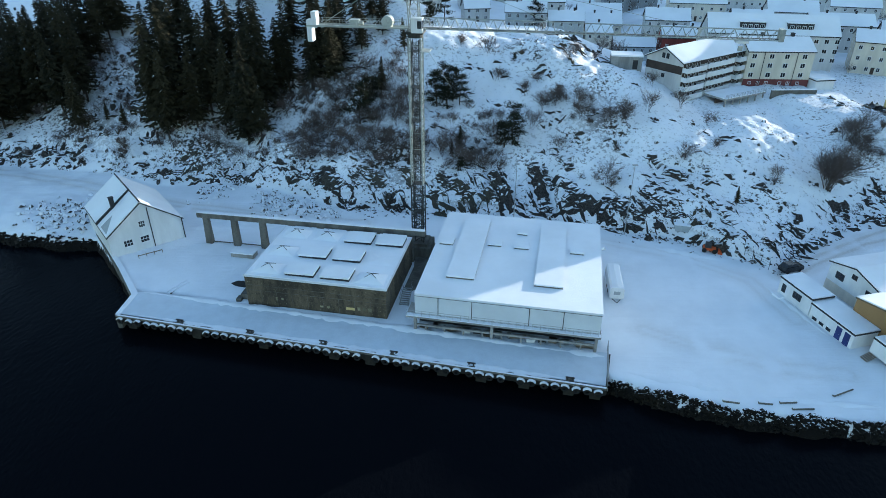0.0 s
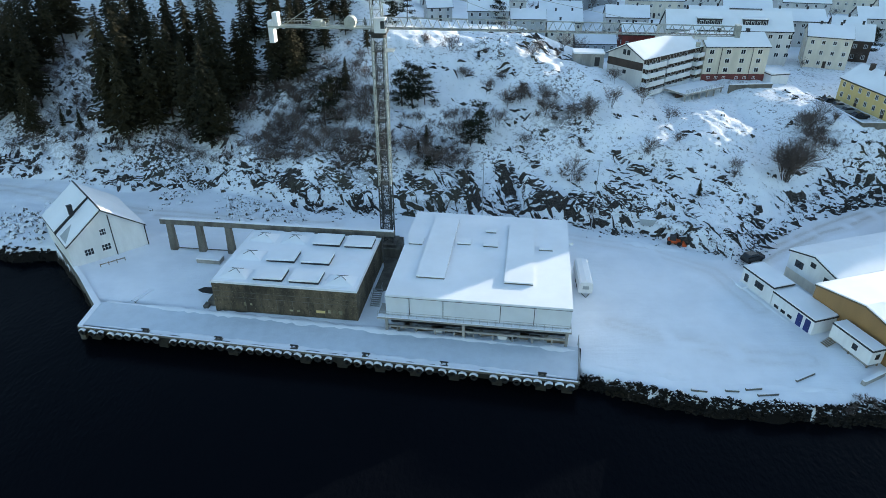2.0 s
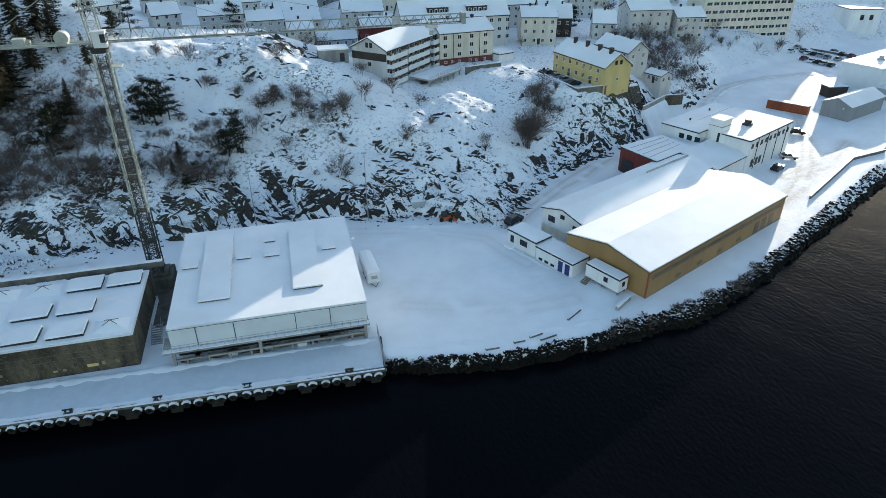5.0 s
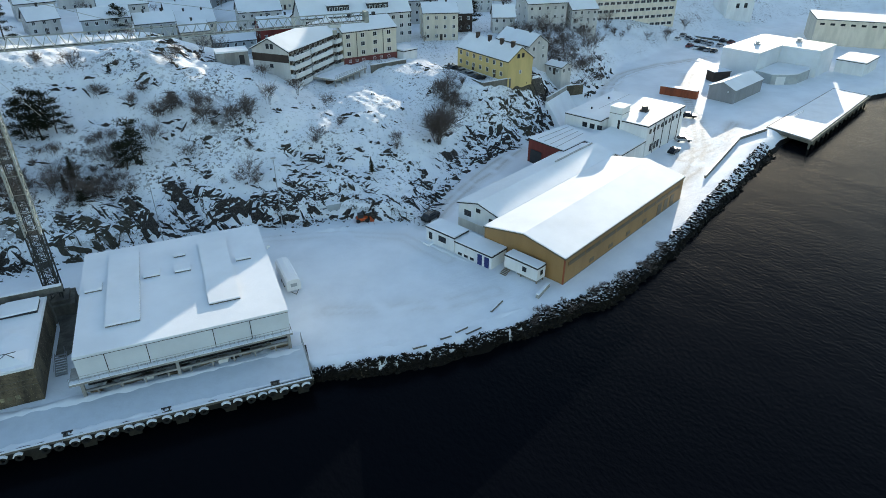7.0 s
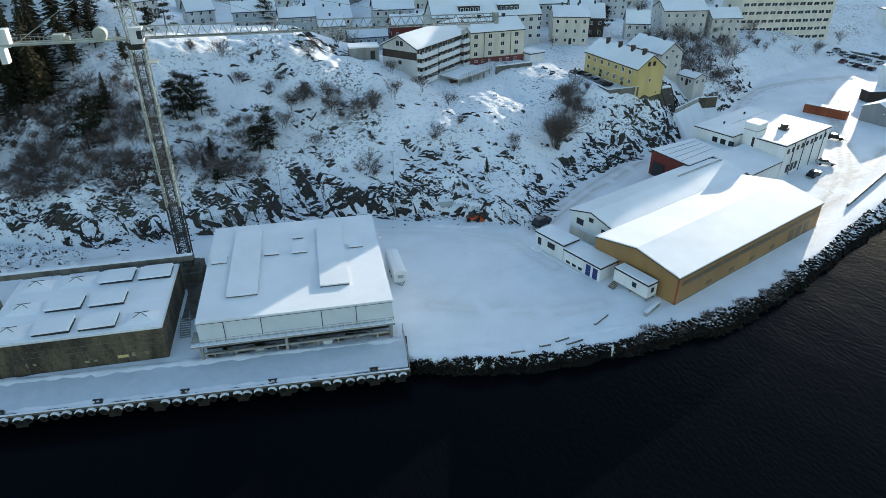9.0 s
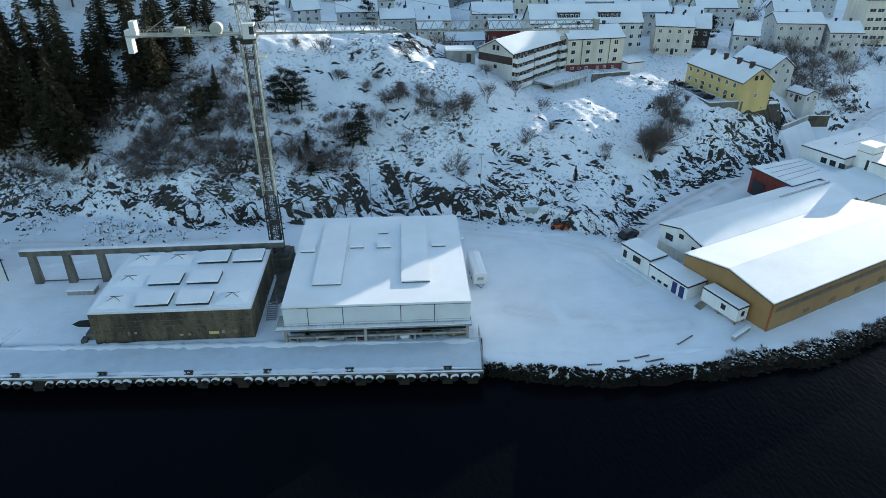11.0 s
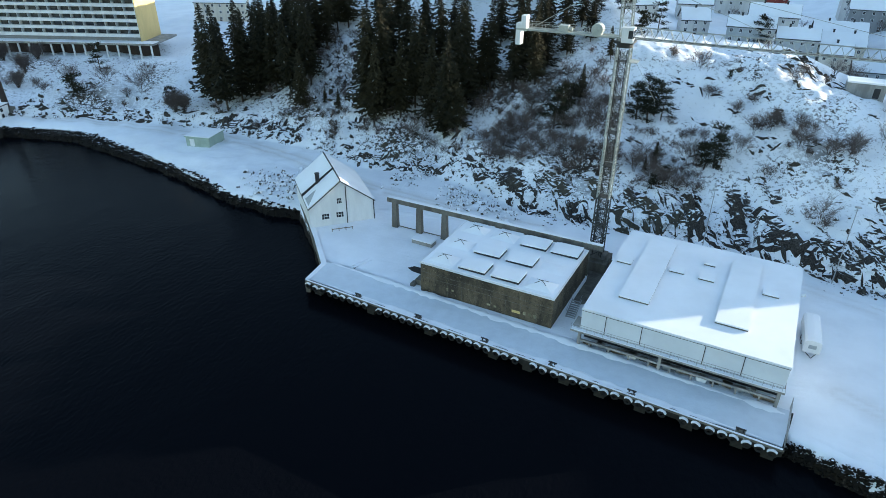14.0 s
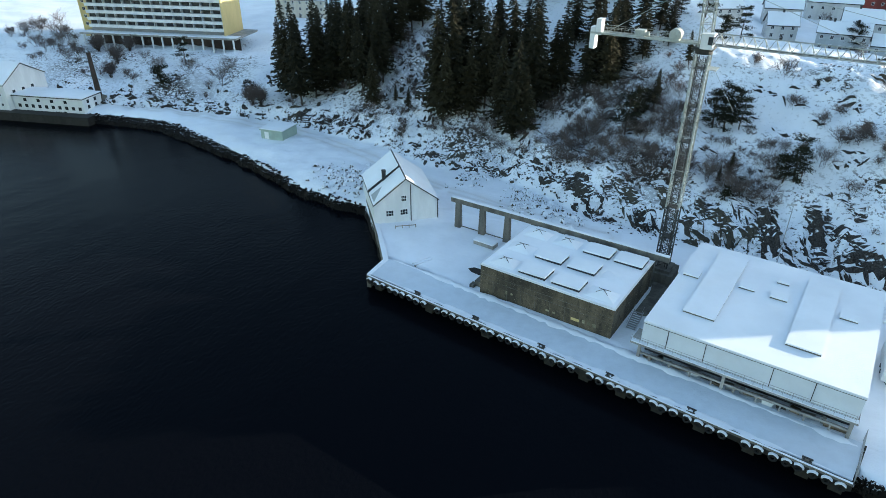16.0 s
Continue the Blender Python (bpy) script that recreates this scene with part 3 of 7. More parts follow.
sea = Mesher().add([(-3000, -2600, -2.6), (3000, -2600, -2.6), (3000, 400, -2.6), (-3000, 400, -2.6)], [(0, 1, 2, 3)])
single("water", sea, WATER, "dark calm fjord water with fine ripples", "water", kind="structure")


def floor_z(x, y):
    return float(ground_z(np.array([x]), np.array([y]))[0])


# ---- quay ----
QUAY_A, QUAY_B = Vector((-56.1, 85.0, 0)), Vector((22.1, 69.3, 0))
quay_turn = math.degrees(math.atan2(QUAY_B.y - QUAY_A.y, QUAY_B.x - QUAY_A.x))
QUAY_L = (QUAY_B - QUAY_A).length
quay = thing("quay", "snow-covered concrete quay on piles along the water", "quay", QUAY_A.x, QUAY_A.y, 0, quay_turn, kind="structure")
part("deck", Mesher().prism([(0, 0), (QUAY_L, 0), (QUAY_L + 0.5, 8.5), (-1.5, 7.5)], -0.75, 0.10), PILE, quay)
part("snow_cover", Mesher().prism([(0.3, 0.9), (QUAY_L - 0.2, 0.9), (QUAY_L + 0.2, 8.6), (-1.2, 7.4)], 0.104, 0.24), PACKED, quay)


def snow_bank(u0, u1, v, wide, tall, seed, base=0.2):
    """A lumpy bank of pushed-up snow along the quay."""
    rng, m = random.Random(seed), Mesher()
    n = int((u1 - u0) / 0.9)
    pts, faces = [], []
    for k in range(n + 1):
        u, s = u0 + (u1 - u0) * k / n, rng.uniform(0.45, 1.25) * min(1.0, 0.25 + 3.0 * min(k, n - k) / n)
        pts += [(u, v - wide * s, base), (u, v - wide * 0.35 * s, base + tall * s * rng.uniform(0.3, 1.1)), (u, v + wide * 0.4 * s, base + tall * s * rng.uniform(0.3, 1.1)), (u, v + wide * s, base)]
    for k in range(n):
        faces += [(4 * k + a, 4 * k + 4 + a, 4 * k + 5 + a, 4 * k + 1 + a) for a in range(3)]
    return m.add(pts, faces)


part("snow_bank", snow_bank(0.6, QUAY_L - 0.4, 1.15, 0.6, 0.28, 7), SNOW, quay, smooth=True)
part("snow_bank", snow_bank(0.0, QUAY_L - 6, 7.6, 0.9, 0.4, 8), SNOW, quay, smooth=True)
part("snow_bank", snow_bank(QUAY_L - 6, QUAY_L - 0.5, 7.6, 0.8, 0.4, 9), SNOW, quay, smooth=True)
part("edge_beam", Mesher().box(0, 0.0, 0.104, QUAY_L, 0.35, 0.42), DARKCONC, quay, "snow-dusted dark kerb beam")
part("beam_snow", Mesher().box(0.1, 0.04, 0.424, QUAY_L - 0.1, 0.32, 0.50), SNOW, quay)
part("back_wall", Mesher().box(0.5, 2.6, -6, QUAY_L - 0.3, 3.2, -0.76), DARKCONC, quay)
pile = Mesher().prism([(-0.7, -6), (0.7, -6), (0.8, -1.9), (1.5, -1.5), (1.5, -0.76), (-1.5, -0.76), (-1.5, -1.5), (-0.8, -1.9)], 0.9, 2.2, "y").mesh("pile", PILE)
for u in (2.0, 14.0, 26.0, 38.0, 44.0, 50.0, 55.5, 61.5, 68.0, 74.5, 78.3):
    part("pile", pile, None, quay, m=pose(u, 0, 0))


for x0, y0, x1, y1, wide, tall, seed in ((26.0, 73.6, 40.0, 69.6, 0.8, 0.25, 31), (44.0, 68.6, 59.0, 67.2, 0.8, 0.28, 35), (40.0, 111.6, 50.5, 107.4, 1.3, 0.6, 32), (56.0, 98.0, 60.3, 82.5, 0.55, 0.3, 33), (-60.0, 117.0, -36.0, 118.5, 1.2, 0.5, 34)):
    ln, tn = math.hypot(x1 - x0, y1 - y0), math.degrees(math.atan2(y1 - y0, x1 - x0))
    single("snow_bank", snow_bank(0, ln, 0, wide, tall, seed, -0.05), SNOW, "lumpy ploughed-up bank of snow along the yard", "snow bank", pose(x0, y0, 0.02, 0, 0, tn), "snow banks round the yard", smooth=True)


def tyre_mesh(outer=0.60, tube=0.19, n=14, m=6):
    p, f = [], []
    for i in range(n):
        a = 2 * math.pi * i / n
        for j in range(m):
            b = 2 * math.pi * j / m
            r = outer - tube + tube * math.cos(b)
            p.append((r * math.cos(a), tube * math.sin(b), r * math.sin(a)))
    for i in range(n):
        for j in range(m):
            f.append((i * m + j, i * m + (j + 1) % m, ((i + 1) % n) * m + (j + 1) % m, ((i + 1) % n) * m + j))
    return Mesher().add(p, f)


rng = random.Random(4)
fender = thing("tyre_fender", "black rubber tyre fender hanging on chains from the quay edge", "tyre", 0, 0, 0, 0, "tyre fenders along the quay")
part("tyre", tyre_mesh(), RUBBER, fender, smooth=True)
for u in (-0.35, 0.35):
    part("chain", Mesher().tube((u, 0.1, 0.45), (u * 0.85, 0.3, 0.95), 0.03, n=4), STEEL, fender)
arc = [math.pi * (0.16 + 0.68 * k / 8) for k in range(9)]
cap = Mesher().prism([(0.72 * math.cos(a), 0.70 * math.sin(a)) for a in arc] + [(0.58 * math.cos(a), 0.58 * math.sin(a)) for a in reversed(arc)], -0.2, 0.2, "y")
part("snow_cap", cap, SNOW, fender)
quay_m = pose(QUAY_A.x, QUAY_A.y, 0, 0, 0, quay_turn)
first = True
for k in range(50):
    if k in (9, 27, 41):
        continue
    m = quay_m @ pose(1.0 + k * (QUAY_L - 2) / 49 + rng.uniform(-0.16, 0.16), -0.22, -0.40 - rng.uniform(0, 0.18), rng.uniform(-4, 4), rng.uniform(-15, 15), rng.uniform(-6, 6))
    if first:
        fender.matrix_world, first = m, False
    else:
        copy_thing(fender, m)

bollard = thing("bollard", "dark steel mooring bollard on a snowy concrete plinth", "bollard", group="bollards along the quay")
part("plinth", Mesher().box(-0.6, -0.3, 0, 0.6, 0.4, 0.12), DARKCONC, bollard)
part("post", Mesher().tube((-0.35, 0, 0.12), (-0.35, 0, 0.5), 0.11, n=10).tube((0.35, 0, 0.12), (0.35, 0, 0.5), 0.11, n=10), DARK, bollard)
part("crossbar", Mesher().box(-0.65, -0.1, 0.46, 0.65, 0.1, 0.6), DARK, bollard)
for n, u in enumerate((11.5, 24.0, 36.5, 48.0, 60.0, 74.5)):
    m = quay_m @ pose(u, 0.9, 0.24)
    if n == 0:
        bollard.matrix_world = m
    else:
        copy_thing(bollard, m)

mesh_fence = thing("mesh_fence", "grey steel mesh fence at the end of the quay", "fence", 22.2, 69.9, 0.1, quay_turn + 90)
for k in range(5):
    part("post", Mesher().tube((k * 2.2, 0, -0.3), (k * 2.2, 0, 1.9), 0.05), STEEL, mesh_fence)
part("rail", Mesher().tube((0, 0, 1.85), (8.8, 0, 1.85), 0.03, n=4).tube((0, 0, 0.2), (8.8, 0, 0.2), 0.03, n=4), STEEL, mesh_fence)
grid = Mesher()
for k in range(60):
    grid.tube((k * 0.147, 0, 0.2), (k * 0.147, 0, 1.85), 0.008, n=3)
part("mesh_panel", grid, STEEL, mesh_fence)

# ---- white hall ----
HW, HD, HH = 28.8, 29.6, 6.75
hall = thing("hall", "large white industrial hall with snowy flat roof and open ground floor", "building", -6.03, 83.0, 0, -9.6)
part("wall", Mesher().box(0, 0.0, 3.45, HW, HD, HH).box(0.1, 3.0, -0.4, HW - 0.1, HD - 0.1, 3.45), PANEL, hall)
part("roof", Mesher().box(-0.12, -0.12, HH, HW + 0.12, HD + 0.12, HH + 0.14), PANEL, hall)
hr = part("roof_snow", Mesher().box(-0.06, -0.06, HH + 0.144, HW + 0.06, HD + 0.06, HH + 0.36), ROOF_SNOW, hall)
for u in (3.75, 9.1, 18.0, 23.2):
    part("joint", Mesher().box(u - 0.05, -0.05, 3.5, u + 0.05, 0.0, HH), DARK, hall)
part("joint", Mesher().box(-0.03, -0.07, HH - 0.12, HW + 0.03, -0.004, HH - 0.07), DARK, hall)
part("floor_slab", Mesher().box(-1.3, -0.9, 3.0, HW + 0.2, 3.0, 3.3), CONC, hall)
part("slab_snow", Mesher().box(-1.25, -0.88, 3.304, HW + 0.15, -0.06, 3.42), SNOW, hall)
rail = thing("handrail", "galvanised steel railing along the hall's walkway", "railing", -6.03, 83.0, 0, -9.6)
for k in range(25):
    part("post", Mesher().tube((-1.2 + k * 1.24, -0.8, 3.3), (-1.2 + k * 1.24, -0.8, 4.4), 0.03, n=4), STEEL, rail)
for z in (3.85, 4.38):
    part("bar", Mesher().tube((-1.2, -0.8, z), (28.6, -0.8, z), 0.03, n=4), STEEL, rail)
for u in (0.1, 12.4, 28.4):
    part("column", Mesher().box(u - 0.22, -0.5, -0.3, u + 0.22, -0.05, 3.0), CONC, hall)
part("low_beam", Mesher().box(0.2, -0.42, 1.25, 28.3, -0.12, 1.55), CONC, hall)
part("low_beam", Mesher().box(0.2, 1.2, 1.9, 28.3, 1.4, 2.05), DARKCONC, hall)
for k in range(9):
    part("stub", Mesher().box(1.7 + k * 3.05, -0.38, 0.0, 1.92 + k * 3.05, -0.16, 1.25), CONC, hall)
part("back_wall", Mesher().box(0.15, 2.6, 0, HW - 0.15, 2.99, 3.0), DARK, hall, "near-black recessed wall")


def skylight(u0, v0, u1, v1, h=0.26, slat=True):
    s = part("skylight", Mesher().box(u0, v0, HH + 0.3, u1, v1, HH + 0.3 + h), DARKCONC, hall, "long low rooflight with snow on it")
    part("skylight_snow", Mesher().box(u0 - 0.03, v0 + 0.03, HH + 0.304 + h, u1 + 0.03, v1, HH + 0.3 + h + 0.22), ROOF_SNOW, s)


skylight(3.95, 5.5, 8.55, 26.9)
skylight(18.2, 5.6, 22.75, 26.2)
for u0, v0, u1, v1 in ((0.7, 16.3, 3.1, 18.6), (9.2, 17.4, 11.6, 19.3), (14.0, 22.5, 15.8, 23.8), (13.9, 17.2, 16.4, 19.4), (23.6, 17.2, 26.0, 19.0)):
    skylight(u0, v0, u1, v1, 0.24)
part("roof_pipe", Mesher().tube((29.0, 20.3, HH + 0.2), (29.6, 20.3, HH + 0.5), 0.25, n=8), WHITE, hall)
rng = random.Random(9)
STORE = [("crate", WOOD), ("crate", STEEL), ("barrel", CONC), ("plank_stack", WOOD), ("tub", WHITE), ("pallet", DARKCONC)]
for k in range(16):
    nm, mt = STORE[k % 6]
    wdt, hgt = rng.uniform(0.6, 2.2), rng.uniform(0.35, 1.0)
    c = Mesher()
    if nm == "barrel":
        c.tube((0, 0, 0), (0, 0, 0.9), 0.32, n=12).tube((0, 0, 0.9), (0, 0, 0.94), 0.34, n=12)
    elif nm == "plank_stack":
        for j in range(4):
            c.box(-1.6, -0.3 + rng.uniform(0, 0.1), j * 0.12, 1.6, 0.35, j * 0.12 + 0.1)
    elif nm == "tub":
        c.prism([(-0.6, 0), (0.6, 0), (0.75, 0.8), (-0.75, 0.8)], -0.5, 0.5, "y").box(-0.8, -0.55, 0.72, 0.8, 0.55, 0.8)
    elif nm == "pallet":
        for j in range(5):
            c.box(-0.6, -0.5 + j * 0.24, 0.12, 0.6, -0.32 + j * 0.24, 0.16)
        c.box(-0.6, -0.5, 0, -0.5, 0.64, 0.12).box(0.5, -0.5, 0, 0.6, 0.64, 0.12)
    else:
        c.box(-wdt / 2, -0.4, 0, wdt / 2, 0.4, hgt).box(-wdt / 2 - 0.03, -0.43, hgt - 0.1, wdt / 2 + 0.03, 0.43, hgt)
    single(nm, c, mt, {"crate": "worn storage crate under the hall's walkway", "barrel": "grey barrel under the hall's walkway", "plank_stack": "stack of planks under the hall's walkway", "tub": "white plastic tub under the hall's walkway", "pallet": "dark pallet under the hall's walkway"}[nm], nm.replace("_", " "), pose(-6.03, 83.0, 0, 0, 0, -9.6) @ pose(1.3 + k * 1.72, 0.7 + rng.uniform(-0.2, 0.9), floor_z(8, 82) + 0.02, 0, 0, rng.uniform(-10, 10)), "things stored under the hall")

# ---- old concrete building ----
OW, OD, OH = 24.6, 18.2, 5.55
old = thing("old_building", "weathered stained concrete building with many snowy roof hatches", "building", -35.2, 89.8, 0, -9.2)
part("wall", Mesher().box(0, 0, -0.5, OW, OD, OH), OLD, old)
part("parapet", Mesher().box(-0.15, -0.15, OH, OW + 0.15, OD + 0.15, OH + 0.2), WHITE, old, "white parapet edging")
part("roof_snow", Mesher().box(0.1, 0.1, OH + 0.204, OW - 0.1, OD - 0.1, OH + 0.34), ROOF_SNOW, old)
for z in (2.9, 3.9):
    part("form_joint", Mesher().box(0.0, -0.03, z, OW, -0.003, z + 0.05), DARKCONC, old)
for k in range(1, 9):
    part("form_joint", Mesher().box(k * OW / 9 - 0.02, -0.028, 0, k * OW / 9 + 0.02, -0.003, 2.9), DARKCONC, old)
TENTS = {(0, 0), (0, 1), (1, 0), (2, 0), (2, 3)}
for r, v0 in enumerate((13.6, 7.0, 0.9)):
    for c, u0 in enumerate((0.9, 6.9, 13.1, 19.0)):
        wd, dp = 5.0, 3.6
        if (r, c) == (1, 3) or (r, c) in TENTS:
            h = Mesher().add([(u0, v0, OH + 0.33), (u0 + wd, v0, OH + 0.33), (u0 + wd, v0 + dp, OH + 0.33), (u0, v0 + dp, OH + 0.33), (u0 + wd / 2, v0 + dp / 2, OH + (1.3 if (r, c) in TENTS else 0.62))], [(0, 1, 4), (1, 2, 4), (2, 3, 4), (3, 0, 4), (3, 2, 1, 0)])
            hp = part("roof_hatch", h, ROOF_SNOW, old, "snowed-in pyramid rooflight")
            if (r, c) in TENTS:
                for sx, sy in ((0, 0), (1, 0), (1, 1), (0, 1)):
                    part("rib", Mesher().tube((u0 + wd * (0.5 + 0.2 * (sx * 2 - 1)), v0 + dp * (0.5 + 0.2 * (sy * 2 - 1)), OH + 0.95), (u0 + wd / 2, v0 + dp / 2, OH + 1.36), 0.045, n=4), DARK, hp)
        else:
            up = 0.42
            h = part("roof_hatch", Mesher().prism([(u0, OH + 0.34), (u0 + wd, OH + 0.34), (u0 + wd, OH + 0.34 + up), (u0, OH + 0.34 + up * 0.7)], v0 + 0.1, v0 + dp, "y"), DARK, old, "raised rooflight with dark sides")
            part("hatch_snow", Mesher().prism([(u0 - 0.1, OH + 0.344 + up * 0.7), (u0 + wd + 0.02, OH + 0.344 + up), (u0 + wd + 0.02, OH + 0.62 + up), (u0 - 0.1, OH + 0.62 + up * 0.7)], v0 + 0.06, v0 + dp + 0.1, "y"), ROOF_SNOW, h)
for u, z, w, h in ((17.6, 1.0, 1.5, 0.5), (19.6, 1.1, 0.5, 0.6), (20.5, 1.1, 0.5, 0.6), (21.4, 1.0, 0.6, 0.7), (13.0, 0.9, 0.6, 0.35), (14.3, 0.9, 0.5, 0.35), (5.2, 1.3, 0.35, 0.7), (6.2, 1.5, 0.4, 0.4)):
    part("paint_mark", Mesher().box(u, -0.02, z, u + w, -0.003, z + h), YELLOW if u > 17 and u < 19 else FADED, old, "faded painted mark")
lean = Mesher().box(-1.8, 1.0, -0.2, -0.02, 3.2, 1.1).box(-2.4, 0.2, -0.2, -1.5, 1.4, 0.5)
part("rubble_base", lean, DARKCONC, old)

patch = thing("bare_patch", "dark bare wet ground where the snow has melted", "ground", -40.6, 95.2, floor_z(-39, 95) + 0.03, -9.2, kind="structure")
part("wet_ground", Mesher().prism([(0.2, 0.9), (1.4, 0.2), (3.2, 0.0), (5.4, 0.3), (5.6, 2.2), (3.9, 2.5), (2.4, 2.0), (1.0, 1.9)], -0.2, 0.03), PILE, patch)

# ---- yard between the halls ----
alley = thing("alley", "dark snow-free ground between the hall and the concrete building", "ground", -10.7, 85.9, 0.16, -9.6, kind="structure")
part("alley_floor", Mesher().add([(0.3, 9.5, 0), (1.6, 8.6, 0), (3.0, 9.8, 0), (4.2, 9.0, 0), (4.6, 27, 0), (-1.5, 26, 0), (0.3, 17, 0)], [(0, 1, 2, 3, 4, 5, 6)]), DARKCONC, alley)

stair = thing("steel_stair", "grey steel stair between the hall and the concrete building", "stairs", -8.6, 90.0, 0, -9.6)
for k in range(9):
    part("step", Mesher().box(-0.6, k * 0.35, k * 0.2, 0.9, k * 0.35 + 0.3, k * 0.2 + 0.05), STEEL, stair)
for u in (-0.65, 0.9):
    part("stringer", Mesher().prism([(-0.1, -0.1), (3.2, 1.75), (3.2, 2.0), (-0.1, 0.2)], u, u + 0.06, "x"), STEEL, stair)
    part("handrail", Mesher().tube((u, -0.1, 1.0), (u, 3.2, 2.9), 0.03, n=4), STEEL, stair)

# ---- concrete frame ----
frame_ob = thing("crane_runway", "old concrete crane runway beam on tapered columns, snow on top", "frame", -49.0, 111.1, 0, -8.4)
FL = 44.0
part("beam", Mesher().box(-1.9, -0.4, 5.7, FL, 0.5, 6.6), DARKCONC, frame_ob)
part("beam_snow", Mesher().box(-1.8, -0.2, 6.604, FL - 0.1, 0.52, 6.76), SNOW, frame_ob)
for k in range(8):
    u = -0.2 + k * 5.9
    part("column", Mesher().prism([(u - 0.75, -0.4), (u + 0.65, -0.4), (u + 0.5, 5.7), (u - 0.5, 5.7)], -0.45, 0.55, "y"), DARKCONC, frame_ob)
part("lower_rail", Mesher().box(0.2, 0.1, 0.2, 13, 0.3, 0.35), DARKCONC, frame_ob)
slab_block = thing("snowy_plinth", "low concrete platform with a thick cap of snow", "platform", -43.3, 105.6, 0, -9.4)
part("block", Mesher().box(0, 0, -0.2, 4.6, 2.0, 0.8), CONC, slab_block)
part("snow_cap", Mesher().box(-0.05, -0.05, 0.804, 4.65, 2.05, 1.05), SNOW, slab_block)
bench = thing("timber_trestle", "low timber trestle lying in the snow", "trestle", -49.9, 92.6, floor_z(-49.9, 92.6), 62)
for v in (0.0, 0.8):
    part("beam", Mesher().box(0, v, 0.25, 4.2, v + 0.2, 0.5), DARKCONC, bench)
    part("beam_snow", Mesher().box(0, v, 0.504, 4.2, v + 0.2, 0.6), SNOW, bench)
for u in (0.4, 3.6):
    part("crosspiece", Mesher().box(u, 0, 0, u + 0.25, 1.0, 0.25), DARKCONC, bench)


# ---- tower crane ----
def lattice(a, b, half, bay, chord=0.09, brace=0.05, faces=(0, 1, 2, 3), up=None):
    """A square lattice girder from a to b: four chords, and braces in zigzag on the chosen faces."""
    a, b = Vector(a), Vector(b)
    way = (b - a).normalized()
    side = way.cross(Vector(up or (0, 1, 0))).normalized()
    other = way.cross(side)
    cs = [half * (side * i + other * j) for i, j in ((-1, -1), (1, -1), (1, 1), (-1, 1))]
    chords, runs = Mesher(), []
    n = max(1, round((b - a).length / bay))
    for c in cs:
        chords.tube(a + c, b + c, chord, n=5)
    for k in range(n):
        p, q = a.lerp(b, k / n), a.lerp(b, (k + 1) / n)
        for f in faces:
            c0, c1 = cs[f], cs[(f + 1) % 4]
            if k % 2:
                c0, c1 = c1, c0
            runs += [(p + c0, q + c1, brace), (p + c0, p + c1, brace)]
    return chords, runs


def brace_up(runs, mat, parent):
    for a, b, r in runs:
        part("brace", Mesher().tube(a, b, r, n=4), mat, parent)


crane = thing("tower_crane", "pale grey-green tower crane with a long lattice jib", "crane", -6.9, 109.0, 1.5, -7.0)
part("base", Mesher().box(-2.6, -2.6, -2.0, 2.6, 2.6, 0.5).box(-1.9, -1.9, 0.5, 1.9, 1.9, 1.1), DARKCONC, crane, "dark concrete crane footing")
# lower mast gets a darker colour in place of the shade on it
ch, br = lattice((0, 0, 1.0), (0, 0, 13.0), 1.1, 1.5, 0.13, 0.06)
mast_low = part("mast_foot", ch, CRANE_DARK, crane, "lower mast section, coloured dark for the shade on it")
brace_up(br, CRANE_DARK, mast_low)
ch, br = lattice((0, 0, 13.0), (0, 0, 39.3), 1.05, 1.3, 0.13, 0.06, (1, 3))
mast = part("mast", ch, CRANE, crane)
brace_up(br, CRANE, mast)
for k in range(9):
    for v in (-1.05, 1.05):
        part("cross_tie", Mesher().tube((-1.05, v, 14 + k * 3), (1.05, v, 14 + k * 3), 0.05, n=4), CRANE, mast)

ch, br = lattice((0, 0, 1.0), (0, 0, 38.8), 0.62, 1.0, 0.08, 0.04)
core = part("inner_mast", ch, CRANE_DARK, crane, "dark inner mast section")
joined = Mesher()
for a, b, r in br:
    joined.tube(a, b, r, n=4)
tagged(part("bracing", joined, CRANE_DARK, core), kind="stuff")
for k in range(90):
    part("rung", Mesher().box(-0.2, -0.3, 1.5 + k * 0.42, 0.2, -0.27, 1.53 + k * 0.42), CRANE_DARK, mast)
for u in (-0.2, 0.2):
    part("ladder_rail", Mesher().tube((u, -0.28, 1.2), (u, -0.28, 39), 0.03, n=4), CRANE_DARK, mast)
for k in range(6):
    part("platform", Mesher().box(-0.9, -0.9, 7 + k * 6, 0.9, 0.9, 7.05 + k * 6), CRANE_DARK, mast)
part("slewing_ring", Mesher().tube((0, 0, 39.3), (0, 0, 40.0), 1.35, n=16).box(-1.5, -1.5, 39.95, 1.5, 1.5, 40.3), CRANE_DARK, crane)
cab = part("cab", Mesher().box(-0.3, -2.2, 40.3, 1.5, -0.7, 42.5).box(-0.4, -2.3, 42.5, 1.6, -0.6, 42.62), WHITE, crane)
part("cab_window", Mesher().box(0.75, -2.24, 41.0, 1.45, -2.18, 42.2), GLASS, cab)
part("cab_window", Mesher().box(1.48, -2.1, 41.0, 1.54, -0.9, 42.2), GLASS, cab)
ch, br = lattice((0, 0, 40.3), (-0.6, 0, 50.5), 0.85, 1.7, 0.10, 0.06)
apex = part("tower_head", ch, CRANE, crane)
brace_up(br, CRANE, apex)
